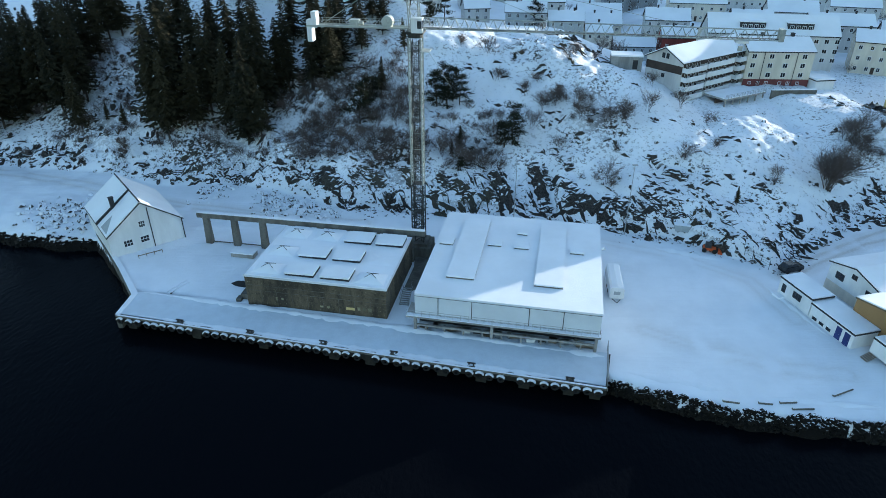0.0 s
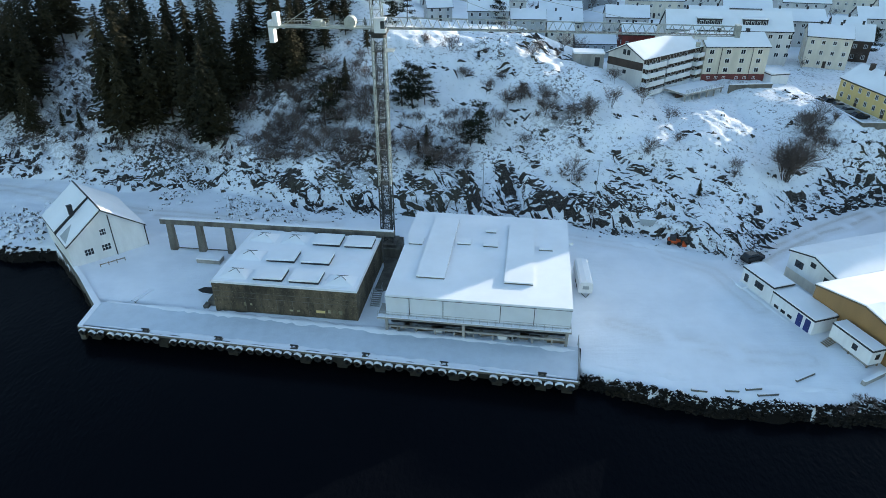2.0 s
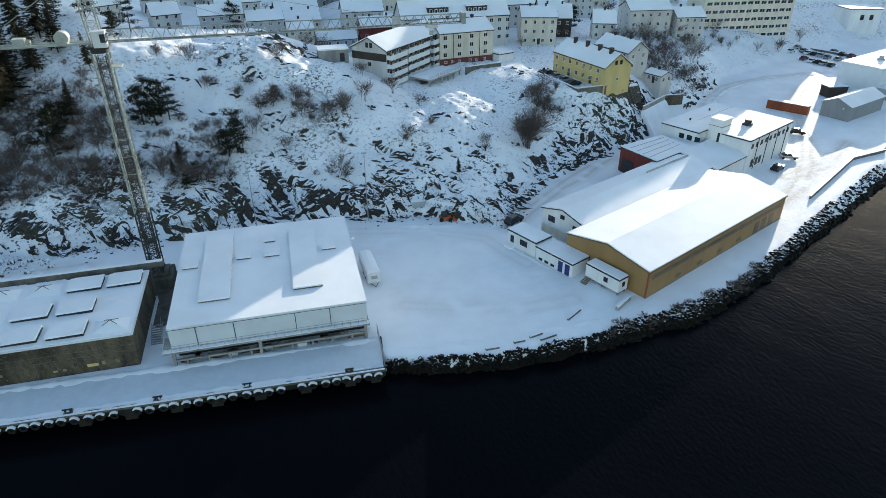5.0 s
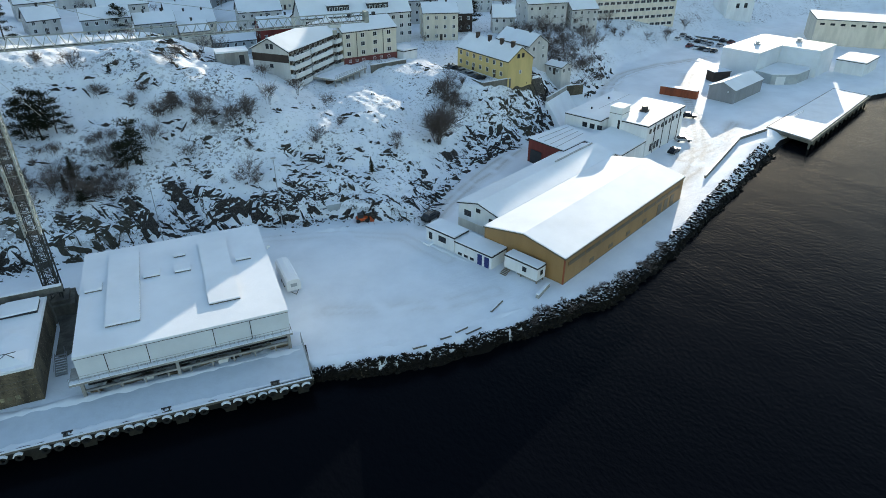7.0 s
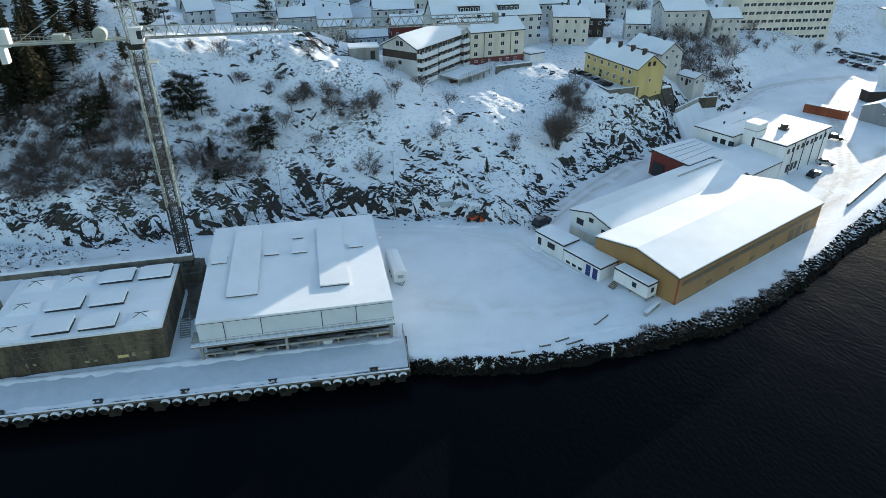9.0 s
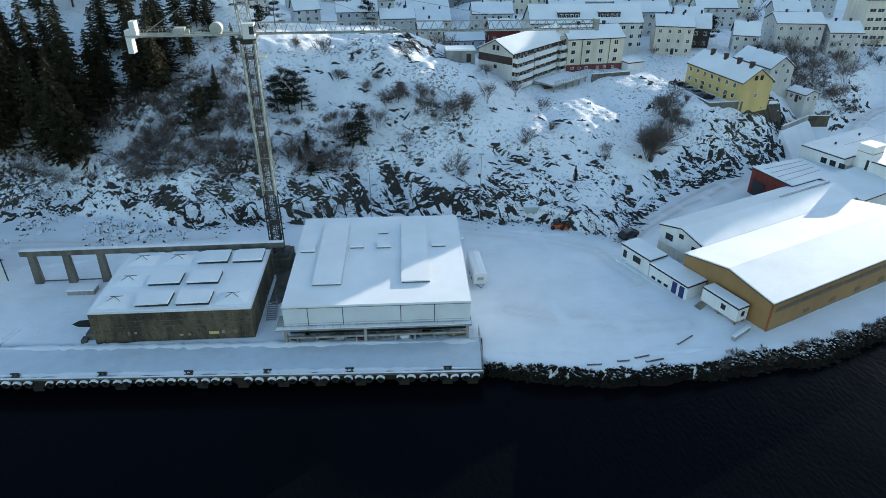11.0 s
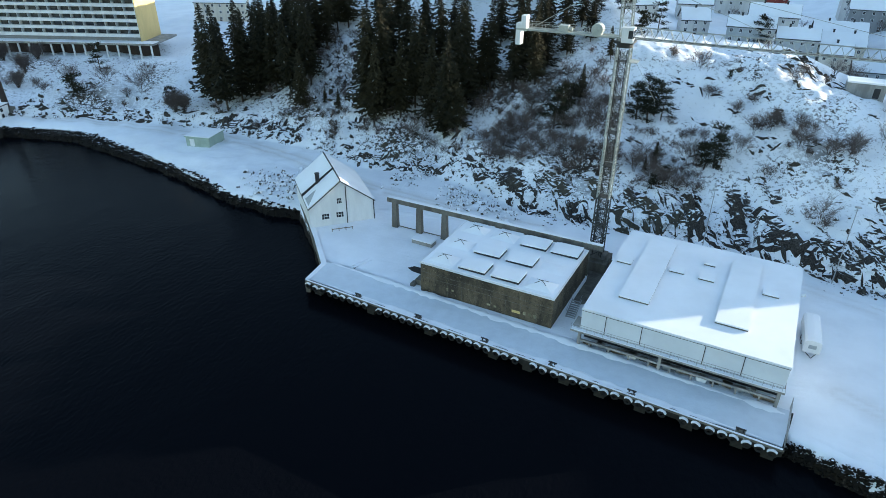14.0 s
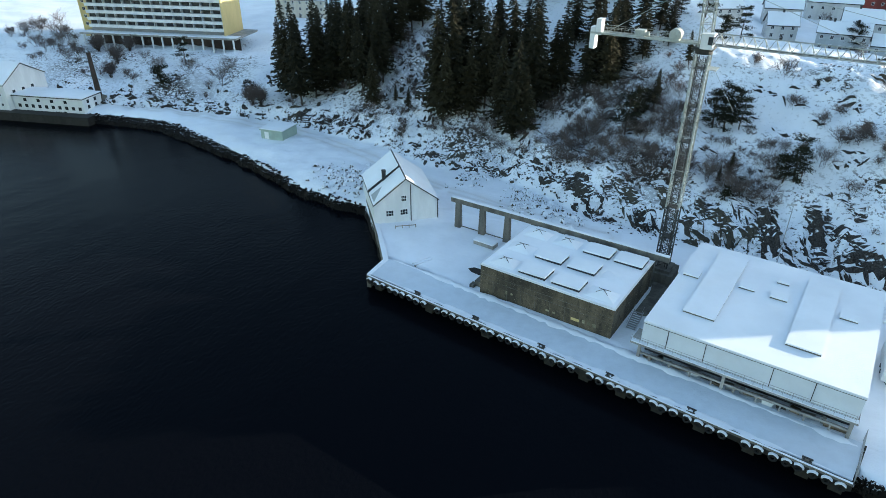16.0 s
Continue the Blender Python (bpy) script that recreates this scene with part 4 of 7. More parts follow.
# jib: triangular section, top chord and two bottom chords
jib_ch, jib_br = Mesher(), []
J0, J1, JZ = 1.2, 57.0, 40.75
jib_ch.tube((J0, -0.7, JZ), (J1, -0.7, JZ - 0.2), 0.09, n=5).tube((J0, 0.7, JZ), (J1, 0.7, JZ - 0.2), 0.09, n=5).tube((J0, 0, JZ + 1.7), (J1, 0, JZ + 1.2), 0.10, n=5)
nb = 36
for k in range(nb):
    u0, u1 = J0 + (J1 - J0) * k / nb, J0 + (J1 - J0) * (k + 1) / nb
    um, zt, zb = (u0 + u1) / 2, JZ + 1.7 - 0.5 * (k + 0.5) / nb, JZ - 0.2 * k / nb
    for v in (-0.7, 0.7):
        jib_br += [((u0, v, zb), (um, 0, zt), 0.05), ((um, 0, zt), (u1, v, zb), 0.05)]
    jib_br += [((u0, -0.7, zb), (u0, 0.7, zb), 0.04), ((u0, -0.7, zb), (u1, 0.7, zb), 0.04)]
jib = part("jib", jib_ch, CRANE, crane)
brace_up(jib_br, CRANE, jib)
part("jib_walkway", Mesher().box(J0, -0.35, JZ - 0.1, J1, 0.35, JZ - 0.05), CRANE_DARK, jib)
trolley = part("trolley", Mesher().box(50.5, -0.8, JZ - 0.75, 52.3, 0.8, JZ - 0.3), WHITE, crane)
part("hook_block", Mesher().box(51.1, -0.25, JZ - 2.0, 51.7, 0.25, JZ - 1.3), CRANE, trolley)
part("jib_end", Mesher().box(56.6, -0.7, JZ - 0.4, 57.3, 0.7, JZ + 1.4), CRANE, jib)
# counter-jib
cj = part("counter_jib", Mesher().box(-18.4, -0.9, JZ - 0.15, -1.0, -0.65, JZ + 0.15).box(-18.4, 0.65, JZ - 0.15, -1.0, 0.9, JZ + 0.15).box(-18.4, -0.65, JZ - 0.05, -1.0, 0.65, JZ), CRANE, crane)
for v in (-0.95, 0.95):
    for k in range(14):
        part("rail_post", Mesher().tube((-16.6 + k * 1.15, v, JZ), (-16.6 + k * 1.15, v, JZ + 1.1), 0.03, n=4), CRANE, cj)
    part("guard_rail", Mesher().tube((-16.6, v, JZ + 1.1), (-1.5, v, JZ + 1.1), 0.03, n=4), CRANE, cj)
    part("knee_rail", Mesher().tube((-16.6, v, JZ + 0.55), (-1.5, v, JZ + 0.55), 0.02, n=4), CRANE, cj)
for u, lo, up in ((-18.4, -2.6, 0.9), (-17.5, -0.3, 2.2)):
    part("counterweight", Mesher().box(u, -0.8, JZ + lo, u + 0.85, 0.8, JZ + up), WHITE, crane, "pale concrete counterweight block")
part("winch_drum", Mesher().tube((-4.6, -0.75, JZ + 0.9), (-4.6, 0.75, JZ + 0.9), 0.95, n=18).box(-5.3, -0.8, JZ, -3.9, 0.8, JZ + 0.3), CRANE, crane)
part("winch_motor", Mesher().box(-11.0, -0.6, JZ, -9.4, 0.6, JZ + 1.1).tube((-9.4, 0, JZ + 0.5), (-8.8, 0, JZ + 0.5), 0.35, n=10), CRANE, crane)
for a, b in (((-0.6, 0, 50.3), (22, 0, JZ + 1.55)), ((-0.6, 0, 50.4), (44, 0, JZ + 1.35)), ((-0.6, 0.3, 50.4), (-15.8, 0.8, JZ + 0.2)), ((-0.6, -0.3, 50.4), (-15.8, -0.8, JZ + 0.2))):
    part("tie_bar", Mesher().tube(a, b, 0.045, n=4), CRANE, crane)
part("lifting_rope", Mesher().tube((51.3, 0, JZ - 0.5), (51.3, 0, JZ - 1.4), 0.02, n=4).tube((1.4, 0, JZ + 0.1), (51.0, 0, JZ - 0.35), 0.03, n=4), CRANE_DARK, crane)
part("ladder_platform", Mesher().box(1.0, -1.6, 37.2, 2.6, 1.0, 37.28).tube((2.5, -1.5, 37.2), (6.2, -1.2, 31.5), 0.03, n=4), CRANE, mast)

# ---- the house by the water ----
house = thing("house", "white wooden gabled house at the water's edge, snow on the roof", "house", -65.9, 104.3, 0, 40.0)
GW, GD, GH, GR = 14.0, 17.0, 4.4, 5.3
part("wall", gable_body(GW, GD, GH, GR, "y", -2.0), WHITE, house)
gable_roof(house, GW, GD, GH, GR, DARK, "y", 0.25, 0.2)
part("ridge_cap", Mesher().tube((GW / 2, -0.3, GH + GR + 0.42), (GW / 2, GD + 0.2, GH + GR + 0.42), 0.16, n=6), DARK, house)
for u, z in ((2.5, 1.5), (5.6, 1.5), (5.9, 4.7)):
    window(house, GW, GD, "f", u, z, 1.7 if z < 3 else 1.2, 1.4, WHITE, (3, 2))
part("downpipe", Mesher().tube((8.0, -0.1, -0.2), (8.0, -0.1, GH + GR - 1.2), 0.09, n=6), DARK, house)
part("downpipe", Mesher().tube((GW - 0.05, -0.08, 0), (GW - 0.05, -0.08, GH), 0.10, n=6), DARK, house)
part("bargeboard", Mesher().prism([(-0.3, GH - 0.22), (GW / 2, GH + GR + 0.03), (GW + 0.3, GH - 0.22), (GW + 0.3, GH - 0.1), (GW / 2, GH + GR + 0.15), (-0.3, GH - 0.1)], -0.32, -0.26, "y"), DARK, house)
part("fire_wall", Mesher().prism([(-0.3, GH), (GW / 2, GH + GR), (GW / 2, GH + GR + 0.75), (-0.3, GH + 0.75)], 6.4, 6.75, "y"), DARK, house, "dark parapet across the roof slope")
part("bare_roof_patch", Mesher().add([(0.1, 0.6, GH + 0.52), (0.1, 4.6, GH + 0.52), (2.6, 4.4, GH + 2.42), (0.2, 0.7, GH + 0.6)], [(0, 3, 2, 1)]), BLUEGREY, house, "grey roofing bare of snow")
chimney(house, 3.4, 6.6, 6.0, 9.6, 0.8)
low_fence = thing("low_fence", "low dark timber fence in front of the white house", "fence", -60.9, 104.4, 0, 36)
part("rail", Mesher().box(0, 0, 0.45, 4.4, 0.08, 0.6), WOOD, low_fence)
for k in range(4):
    part("post", Mesher().box(k * 1.45, -0.04, -0.3, k * 1.45 + 0.12, 0.12, 0.7), WOOD, low_fence)
sea_wall = thing("sea_wall", "dark concrete sea wall beside the quay", "wall", -56.3, 85.2, 0, 0, kind="structure")
part("wall_run", Mesher().prism([(-0.2, 0.4), (0.6, 0.4), (0.8, 6.8), (-6.0, 15.6), (-17.2, 29.4), (-17.9, 28.8), (-6.9, 15.2), (-0.2, 6.4)], -6, 0.12), DARKCONC, sea_wall)
part("wall_snow", Mesher().prism([(-0.1, 0.4), (0.7, 0.4), (0.9, 6.8), (-5.9, 15.7), (-17.1, 29.5), (-17.7, 29.0), (-6.7, 15.3), (-0.1, 6.4)], 0.124, 0.3), SNOW, sea_wall)

# ---- trailer and sheds on the yard ----
trailer = thing("site_trailer", "white towable site trailer with a rounded snowy roof", "trailer", 26.95, 92.4, floor_z(28, 96), -6.0)
part("body", Mesher().prism([(0, 0.55), (2.4, 0.55), (2.4, 2.35), (2.1, 2.62), (1.2, 2.74), (0.3, 2.62), (0, 2.35)], 0, 8.3, "y"), WHITE, trailer)
part("roof_snow", Mesher().prism([(0.02, 2.4), (2.38, 2.4), (2.1, 2.72), (1.2, 2.86), (0.3, 2.72)], 0.05, 8.25, "y"), ROOF_SNOW, trailer)
part("end_window", Mesher().box(0.65, -0.04, 1.35, 1.75, 0.0, 2.0), BLUEGREY, trailer)
for u, v in ((-0.02, 2.8), (2.2, 2.8), (-0.02, 4.4), (2.2, 4.4)):
    part("wheel", Mesher().tube((u, v, 0.36), (u + 0.22, v, 0.36), 0.36, n=12), RUBBER, trailer)
part("drawbar", Mesher().tube((0.5, 0, 0.5), (1.2, -1.2, 0.45), 0.06, n=5).tube((1.9, 0, 0.5), (1.2, -1.2, 0.45), 0.06, n=5), DARK, trailer)

ST = -74.5
shed = thing("site_cabin", "white flat-roofed site cabin with a dark window", "cabin", 57.3, 95.9, floor_z(60, 93), ST, "white cabins at the edge of the yard")
part("wall", Mesher().box(0, 0, -0.6, 7.4, 4.1, 3.15), WHITE, shed)
flat_roof(shed, 7.4, 4.1, 3.15, DARK)
window(shed, 7.4, 4.1, "f", 3.3, 1.3, 1.9, 1.2, DARK, (3, 1))
window(shed, 7.4, 4.1, "f", 0.7, 0.9, 0.9, 1.5, DARK, (1, 2))
part("step_box", Mesher().box(0.3, -1.3, -0.6, 2.0, -0.02, 0.35), SNOW, shed)
shed2 = thing("site_cabin", "long low white site cabin with two blue doors", "cabin", 59.33, 88.6, floor_z(62, 85), ST, "white cabins at the edge of the yard")
part("wall", Mesher().box(0, 0, -0.6, 8.9, 4.5, 2.55), WHITE, shed2)
flat_roof(shed2, 8.9, 4.5, 2.55, DARK)
for u in (5.6, 7.25):
    d = part("door", Mesher().box(u, -0.07, 0.0, u + 1.05, 0.01, 2.2), BLUE, shed2)
    part("handle", Mesher().tube((u + 0.9, -0.12, 1.0), (u + 0.78, -0.12, 1.0), 0.025, n=5), STEEL, d)
for u in (0.8, 2.3, 3.8):
    window(shed2, 8.9, 4.5, "f", u, 0.25, 0.9, 0.5, DARK, (1, 1))
cabin = thing("site_cabin", "small white site cabin raised on posts with a wooden stair", "cabin", 63.7, 78.7, 0, -76.0, "white cabins at the edge of the yard")
part("wall", Mesher().box(0, 0, 0.75, 7.4, 2.45, 3.1), WHITE, cabin)
flat_roof(cabin, 7.4, 2.45, 3.1, DARK, 0.08, 0.18)
window(cabin, 7.4, 2.45, "f", 4.1, 1.6, 0.9, 0.95, DARK, (1, 1))
window(cabin, 7.4, 2.45, "r", 0.9, 1.6, 0.7, 0.95, DARK, (1, 1))
for u in (0.2, 3.6, 7.0):
    for v in (0.2, 2.1):
        part("post", Mesher().box(u, v, -0.6, u + 0.2, v + 0.2, 0.75), WOOD, cabin)
part("plinth", Mesher().box(2.6, 0.5, -0.6, 7.0, 2.2, 0.7), CONC, cabin)
for k in range(6):
    part("step", Mesher().box(0.2, -1.9 + k * 0.3, -0.1 + k * 0.15, 1.6, -1.62 + k * 0.3, -0.04 + k * 0.15), WOOD, cabin)
kerb_wall = thing("concrete_wall", "short concrete wall at the yard's corner", "wall", 63.0, 67.9, 0, 25)
part("block", Mesher().box(0, 0, -0.8, 4.6, 0.6, 0.7), CONC, kerb_wall)
part("snow_cap", Mesher().box(0.02, 0.02, 0.704, 4.58, 0.58, 0.85), SNOW, kerb_wall)

for n, (x, y, turn, ln) in enumerate(((37.8, 67.6, -10, 2.2), (42.6, 67.3, -6, 1.9), (45.6, 67.4, 4, 2.4), (46.8, 66.2, 3, 3.0), (53.8, 69.0, 24, 3.8))):
    plank = thing("plank", "dark weathered plank lying in the snow by the shore", "plank", x, y, floor_z(x, y), turn, "planks along the yard's edge")
    part("board", Mesher().box(0, 0, -0.05, ln, 0.35, 0.22), DARKCONC, plank)
    part("snow_cap", Mesher().box(0.05, 0.12, 0.224, ln - 0.05, 0.34, 0.3), SNOW, plank)

yard_fence = thing("wire_fence", "low wire fence between the yard and the hill road", "fence", 55.9, 107.8, floor_z(55.9, 107.8), -58.9)
for k in range(4):
    part("post", Mesher().tube((k * 1.8, 0, -0.5), (k * 1.8, 0, 1.5), 0.05, n=5), DARK, yard_fence)
for z in (0.5, 1.0, 1.45):
    part("wire", Mesher().tube((0, 0, z), (5.4, 0, z), 0.02, n=3), DARK, yard_fence)

# ---- ochre storage hall ----
BW, BD, BH = 48.3, 18.1, 5.45
brown = thing("storage_hall", "long ochre sheet-metal storage hall with snow on a low gabled roof", "building", 69.5, 69.1, -0.3, 15.2)
part("wall", gable_body(BW, BD, BH, 1.65, "x", -0.6), OCHRE, brown)
gable_roof(brown, BW, BD, BH, 1.65, OCHRE_DARK, "x", 0.2, 0.2)
part("window_strip", Mesher().box(1.2, -0.05, 3.6, BW - 1.5, 0.0, 4.45), OCHRE_DARK, brown, "dark strip of windows under the eaves")
part("plinth", Mesher().box(0.0, -0.12, -0.8, BW, -0.004, 0.35), CONC, brown)
for k in range(9):
    part("mullion", Mesher().box(1.2 + k * 5.6, -0.09, 3.5, 1.4 + k * 5.6, -0.052, 4.55), OCHRE, brown)
for u in (9, 16, 23, 30):
    part("vent_panel", Mesher().box(u, -0.05, 0.9, u + 1.6, -0.003, 1.7), OCHRE_DARK, brown)
for u in (36.5, 39.5, 42.5):
    part("door", Mesher().box(u, -0.05, 0.2, u + 1.9, -0.003, 3.0), OCHRE_DARK, brown)
part("corner_post", Mesher().box(-0.08, -0.08, -0.4, 0.16, 0.16, BH), RUST, brown, "rusty corner trim")

# ---- white gabled hall behind it ----
WW, WD, WHT = 45.0, 10.4, 5.2
whall = thing("workshop", "long white workshop with a snowy gabled roof", "building", 69.2, 88.1, 0, 15.2)
part("wall", gable_body(WW, WD, WHT, 1.35, "x", -0.6), WHITE, whall)
gable_roof(whall, WW, WD, WHT, 1.35, DARK, "x", 0.3, 0.25)
window(whall, WW, WD, "l", 1.6, 3.0, 1.8, 1.3, DARK, (2, 1))
window(whall, WW, WD, "l", 4.7, 4.6, 1.1, 0.9, DARK, (2, 1))
window(whall, WW, WD, "l", 8.0, 3.0, 1.5, 1.3, DARK, (2, 1))
part("ground_floor", Mesher().box(-0.06, 0.0, -0.6, -0.003, WD, 1.9), CREAM, whall, "dirty cream ground-floor wall")
part("roof_pipe", Mesher().tube((28, 5.6, 7.1), (44, 5.6, 7.1), 0.22, n=6), STEEL, whall)

# ---- red shed, white factory ----
red = thing("red_shed", "dark red shed with a snowy roof beside the hill road", "building", 101.2, 118.1, 0, 0)
RED_PLAN = [(0, 0), (1.5, -11.4), (15.2, -7.8), (14.6, 2.2)]
grown = lambda o: [(x + math.copysign(o, x - 7.8), y + math.copysign(o, y + 4.2)) for x, y in RED_PLAN]
part("wall", Mesher().prism(RED_PLAN, -0.6, 6.0), RED, red)
part("gate", Mesher().prism([(-0.06, -1.0), (0.42, -4.6), (0.5, -4.6), (0.02, -1.0)], 0, 3.6), DARK, red, "dark open gateway")
part("roof", Mesher().prism(grown(0.2), 6.004, 6.2), DARK, red)
part("roof_snow", Mesher().prism(grown(0.1), 6.204, 6.42), ROOF_SNOW, red)
for k in range(4):
    part("roof_rib", Mesher().tube((1.2, -2.2 - k * 2.3, 6.45), (13.6, 0.4 - k * 1.9, 6.45), 0.09, n=4), STEEL, red)
FW, FD, FH = 22.9, 22.0, 8.2
fac = thing("factory", "white rendered factory block with rows of windows and a roof tower", "building", 128.0, 103.4, 0, 16.7)
part("wall", Mesher().prism([(0, 0), (FW, 0), (FW, FD), (-3.9, FD), (-3.9, 11.4), (0, 11.4)], -0.6, FH), WHITE, fac)
fr_ = part("roof", Mesher().prism([(-0.12, -0.12), (FW + 0.12, -0.12), (FW + 0.12, FD + 0.12), (-4.02, FD + 0.12), (-4.02, 11.28), (-0.12, 11.28)], FH, FH + 0.25), DARK, fac)
part("roof_snow", Mesher().prism([(-0.02, -0.02), (FW + 0.02, -0.02), (FW + 0.02, FD + 0.02), (-3.92, FD + 0.02), (-3.92, 11.38), (-0.02, 11.38)], FH + 0.254, FH + 0.45), ROOF_SNOW, fr_)
window_rows(fac, FW, FD, "f", [1.2 + k * 2.35 for k in range(9)], [6.1], 1.1, 1.2, DARK)
window_rows(fac, FW, FD, "f", [2.8, 5.2, 7.0], [0.9], 1.2, 2.0, DARK)
for u in (12.2, 14.4, 16.6):
    w = window(fac, FW, FD, "l", FD - u, 5.9, 1.4, 1.3, DARK)
    w.location.x = -3.9
for u in (4.4, 9.6, 14.8, 20.0):
    part("downpipe", Mesher().tube((u, -0.1, 0), (u, -0.1, FH), 0.09, n=5), DARK, fac)
tw = part("roof_tower", Mesher().box(-0.3, 7.4, 3.0, 3.9, 10.9, FH + 3.4), WHITE, fac)
part("tower_snow", Mesher().box(-0.4, 7.3, FH + 3.404, 4.0, 11.0, FH + 3.6), ROOF_SNOW, tw)
part("tower_band", Mesher().box(-0.36, 7.34, FH + 1.75, 3.96, 10.96, FH + 1.85), DARK, tw)
part("tower_slit", Mesher().box(-0.36, 7.7, 5.4, -0.304, 8.3, FH + 0.3), DARK, tw)
vent = part("roof_fan", Mesher().box(9.5, 5.2, FH + 0.4, 11.5, 7.2, FH + 1.0).tube((10.1, 6.2, FH + 1.0), (10.1, 6.2, FH + 2.0), 0.7, n=12).tube((11.1, 6.0, FH + 0.9), (11.1, 6.0, FH + 1.7), 0.5, n=10), DARK, fac)
for u, v in ((8.0, 12.0), (14.5, 19.0), (3.0, 18.0)):
    part("roof_vent", Mesher().tube((u, v, FH + 0.3), (u, v, FH + 1.0), 0.25, n=8), DARK, fac)
for v in (3.5, 10.0, 16.5):
    part("roof_seam", Mesher().box(4.2, v, FH + 0.454, FW, v + 0.12, FH + 0.49), STEEL, fac)
part("lower_wing", Mesher().prism([(0.2, -0.6), (10.0, -0.6), (10.0, 6.0), (0.2, 4.5)], -14.0, -0.02, "x"), WHITE, fac)
lw = part("wing_roof", Mesher().prism([(-0.1, 4.46), (10.0, 6.004), (10.0, 6.2), (-0.1, 4.66)], -14.3, -0.02, "x"), DARK, fac)
part("wing_snow", Mesher().prism([(-0.02, 4.68), (10.0, 6.21), (10.0, 6.45), (-0.02, 4.92)], -14.2, -0.03, "x"), ROOF_SNOW, lw)
part("back_wing", Mesher().prism([(10.02, -0.6), (21.5, -0.6), (21.5, 4.6), (10.02, 5.9)], -12.5, -3.94, "x"), WHITE, fac)
part("wing_snow", Mesher().prism([(10.02, 5.904), (21.5, 4.604), (21.5, 4.85), (10.02, 6.15)], -12.6, -3.95, "x"), ROOF_SNOW, fac)


# ---- vehicles ----
def car(x, y, turn, paint, label, suv=False, group=""):
    z = floor_z(x, y) + 0.02
    ob = thing("car", label, "car", x, y, z, turn, group)
    up = 0.25 if suv else 0.0
    low = [(-2.2, 0.35), (2.2, 0.35), (2.25, 0.75), (2.1, 0.92 + up), (0.95, 1.0 + up), (-2.0, 1.02 + up), (-2.25, 0.8)]
    part("body", Mesher().prism(low, -0.88, 0.88, "y"), paint, ob)
    cab_o = [(-2.0 if suv else -1.7, 1.0 + up), (1.0, 0.98 + up), (0.35, 1.5 + up), (-1.6 if suv else -1.1, 1.52 + up)]
    part("glasshouse", Mesher().prism(cab_o, -0.78, 0.78, "y"), GLASS, ob)
    part("roof_panel", Mesher().box(-1.5 if suv else -1.0, -0.72, 1.5 + up, 0.4, 0.72, 1.56 + up), paint, ob)
    for u in (-1.4, 1.4):
        for v in (-0.9, 0.68):
            part("wheel", Mesher().tube((u, v, 0.34), (u, v + 0.22, 0.34), 0.34, n=10), RUBBER, ob)
    return ob


car(62.9, 103.4, 20, BLACK, "black sport utility car parked by the hill road", True)
car(137.6, 101.6, 16, BLACK, "dark car parked beside the white factory")
car(146.5, 106.0, -35, SILVER, "silver car parked beside the white factory")
car(165, 119, -50, BLACK, "dark car standing on the sunlit street")
rng = random.Random(12)
LOT = [(246, 191), (254, 194.6), (254, 191.3), (243.8, 182.4), (243.2, 178), (254.7, 186.4), (255.2, 183.3), (254.5, 180), (243.6, 172.8), (255.3, 175.6), (266, 186), (264.6, 181), (243.4, 175.4), (254.0, 189.0), (265, 177), (244, 170)]
for x, y in LOT:
    car(x, y, 12 + rng.uniform(-5, 5), rng.choice([BLACK, SILVER, GREY, REDBROWN, WHITE]), "snow-dusted car in the parking lot", False, "cars in the parking lot")
loader = thing("small_loader", "small orange loader parked at the foot of the slope", "loader", 50.3, 110.5, floor_z(50.3, 110.5), -20)
part("chassis", Mesher().box(-1.3, -0.7, 0.45, 1.1, 0.7, 0.95), ORANGE, loader)
part("cab", Mesher().box(-1.0, -0.6, 0.95, 0.2, 0.6, 1.8), DARK, loader)
part("bucket", Mesher().prism([(1.5, 0.1), (2.4, 0.1), (2.3, 0.3), (1.7, 0.9), (1.5, 0.9)], -0.9, 0.9, "y"), ORANGE, loader)
for u in (-1.0, 0.9):
    for v in (-0.95, 0.65):
        part("wheel", Mesher().tube((u, v, 0.45), (u, v + 0.3, 0.45), 0.45, n=10), RUBBER, loader)
skip_box = thing("steel_skip", "grey steel skip with snow in it", "skip", 46.0, 115.7, floor_z(46.0, 115.7), -12)
part("tub", Mesher().prism([(-1.2, 0.1), (1.2, 0.1), (1.7, 1.4), (-1.7, 1.4)], -0.9, 0.9, "y"), BLUEGREY, skip_box)
part("snow_fill", Mesher().box(-1.55, -0.8, 1.404, 1.55, 0.8, 1.5), SNOW, skip_box)


def lamp_mast(x, y, h):
    ob = thing("lamp_post", "tall thin grey lighting mast at the foot of the slope", "lamp post", x, y, floor_z(x, y) - 0.2, 0, "lighting masts")
    part("pole", Mesher().tube((0, 0, 0), (0, 0, h), 0.11, 0.06, 8), STEEL, ob)
    part("lamp_head", Mesher().box(-0.5, -0.2, h, 0.5, 0.2, h + 0.22), STEEL, ob)


lamp_mast(12.6, 123.0, 13)
lamp_mast(35.0, 117.0, 15.5)

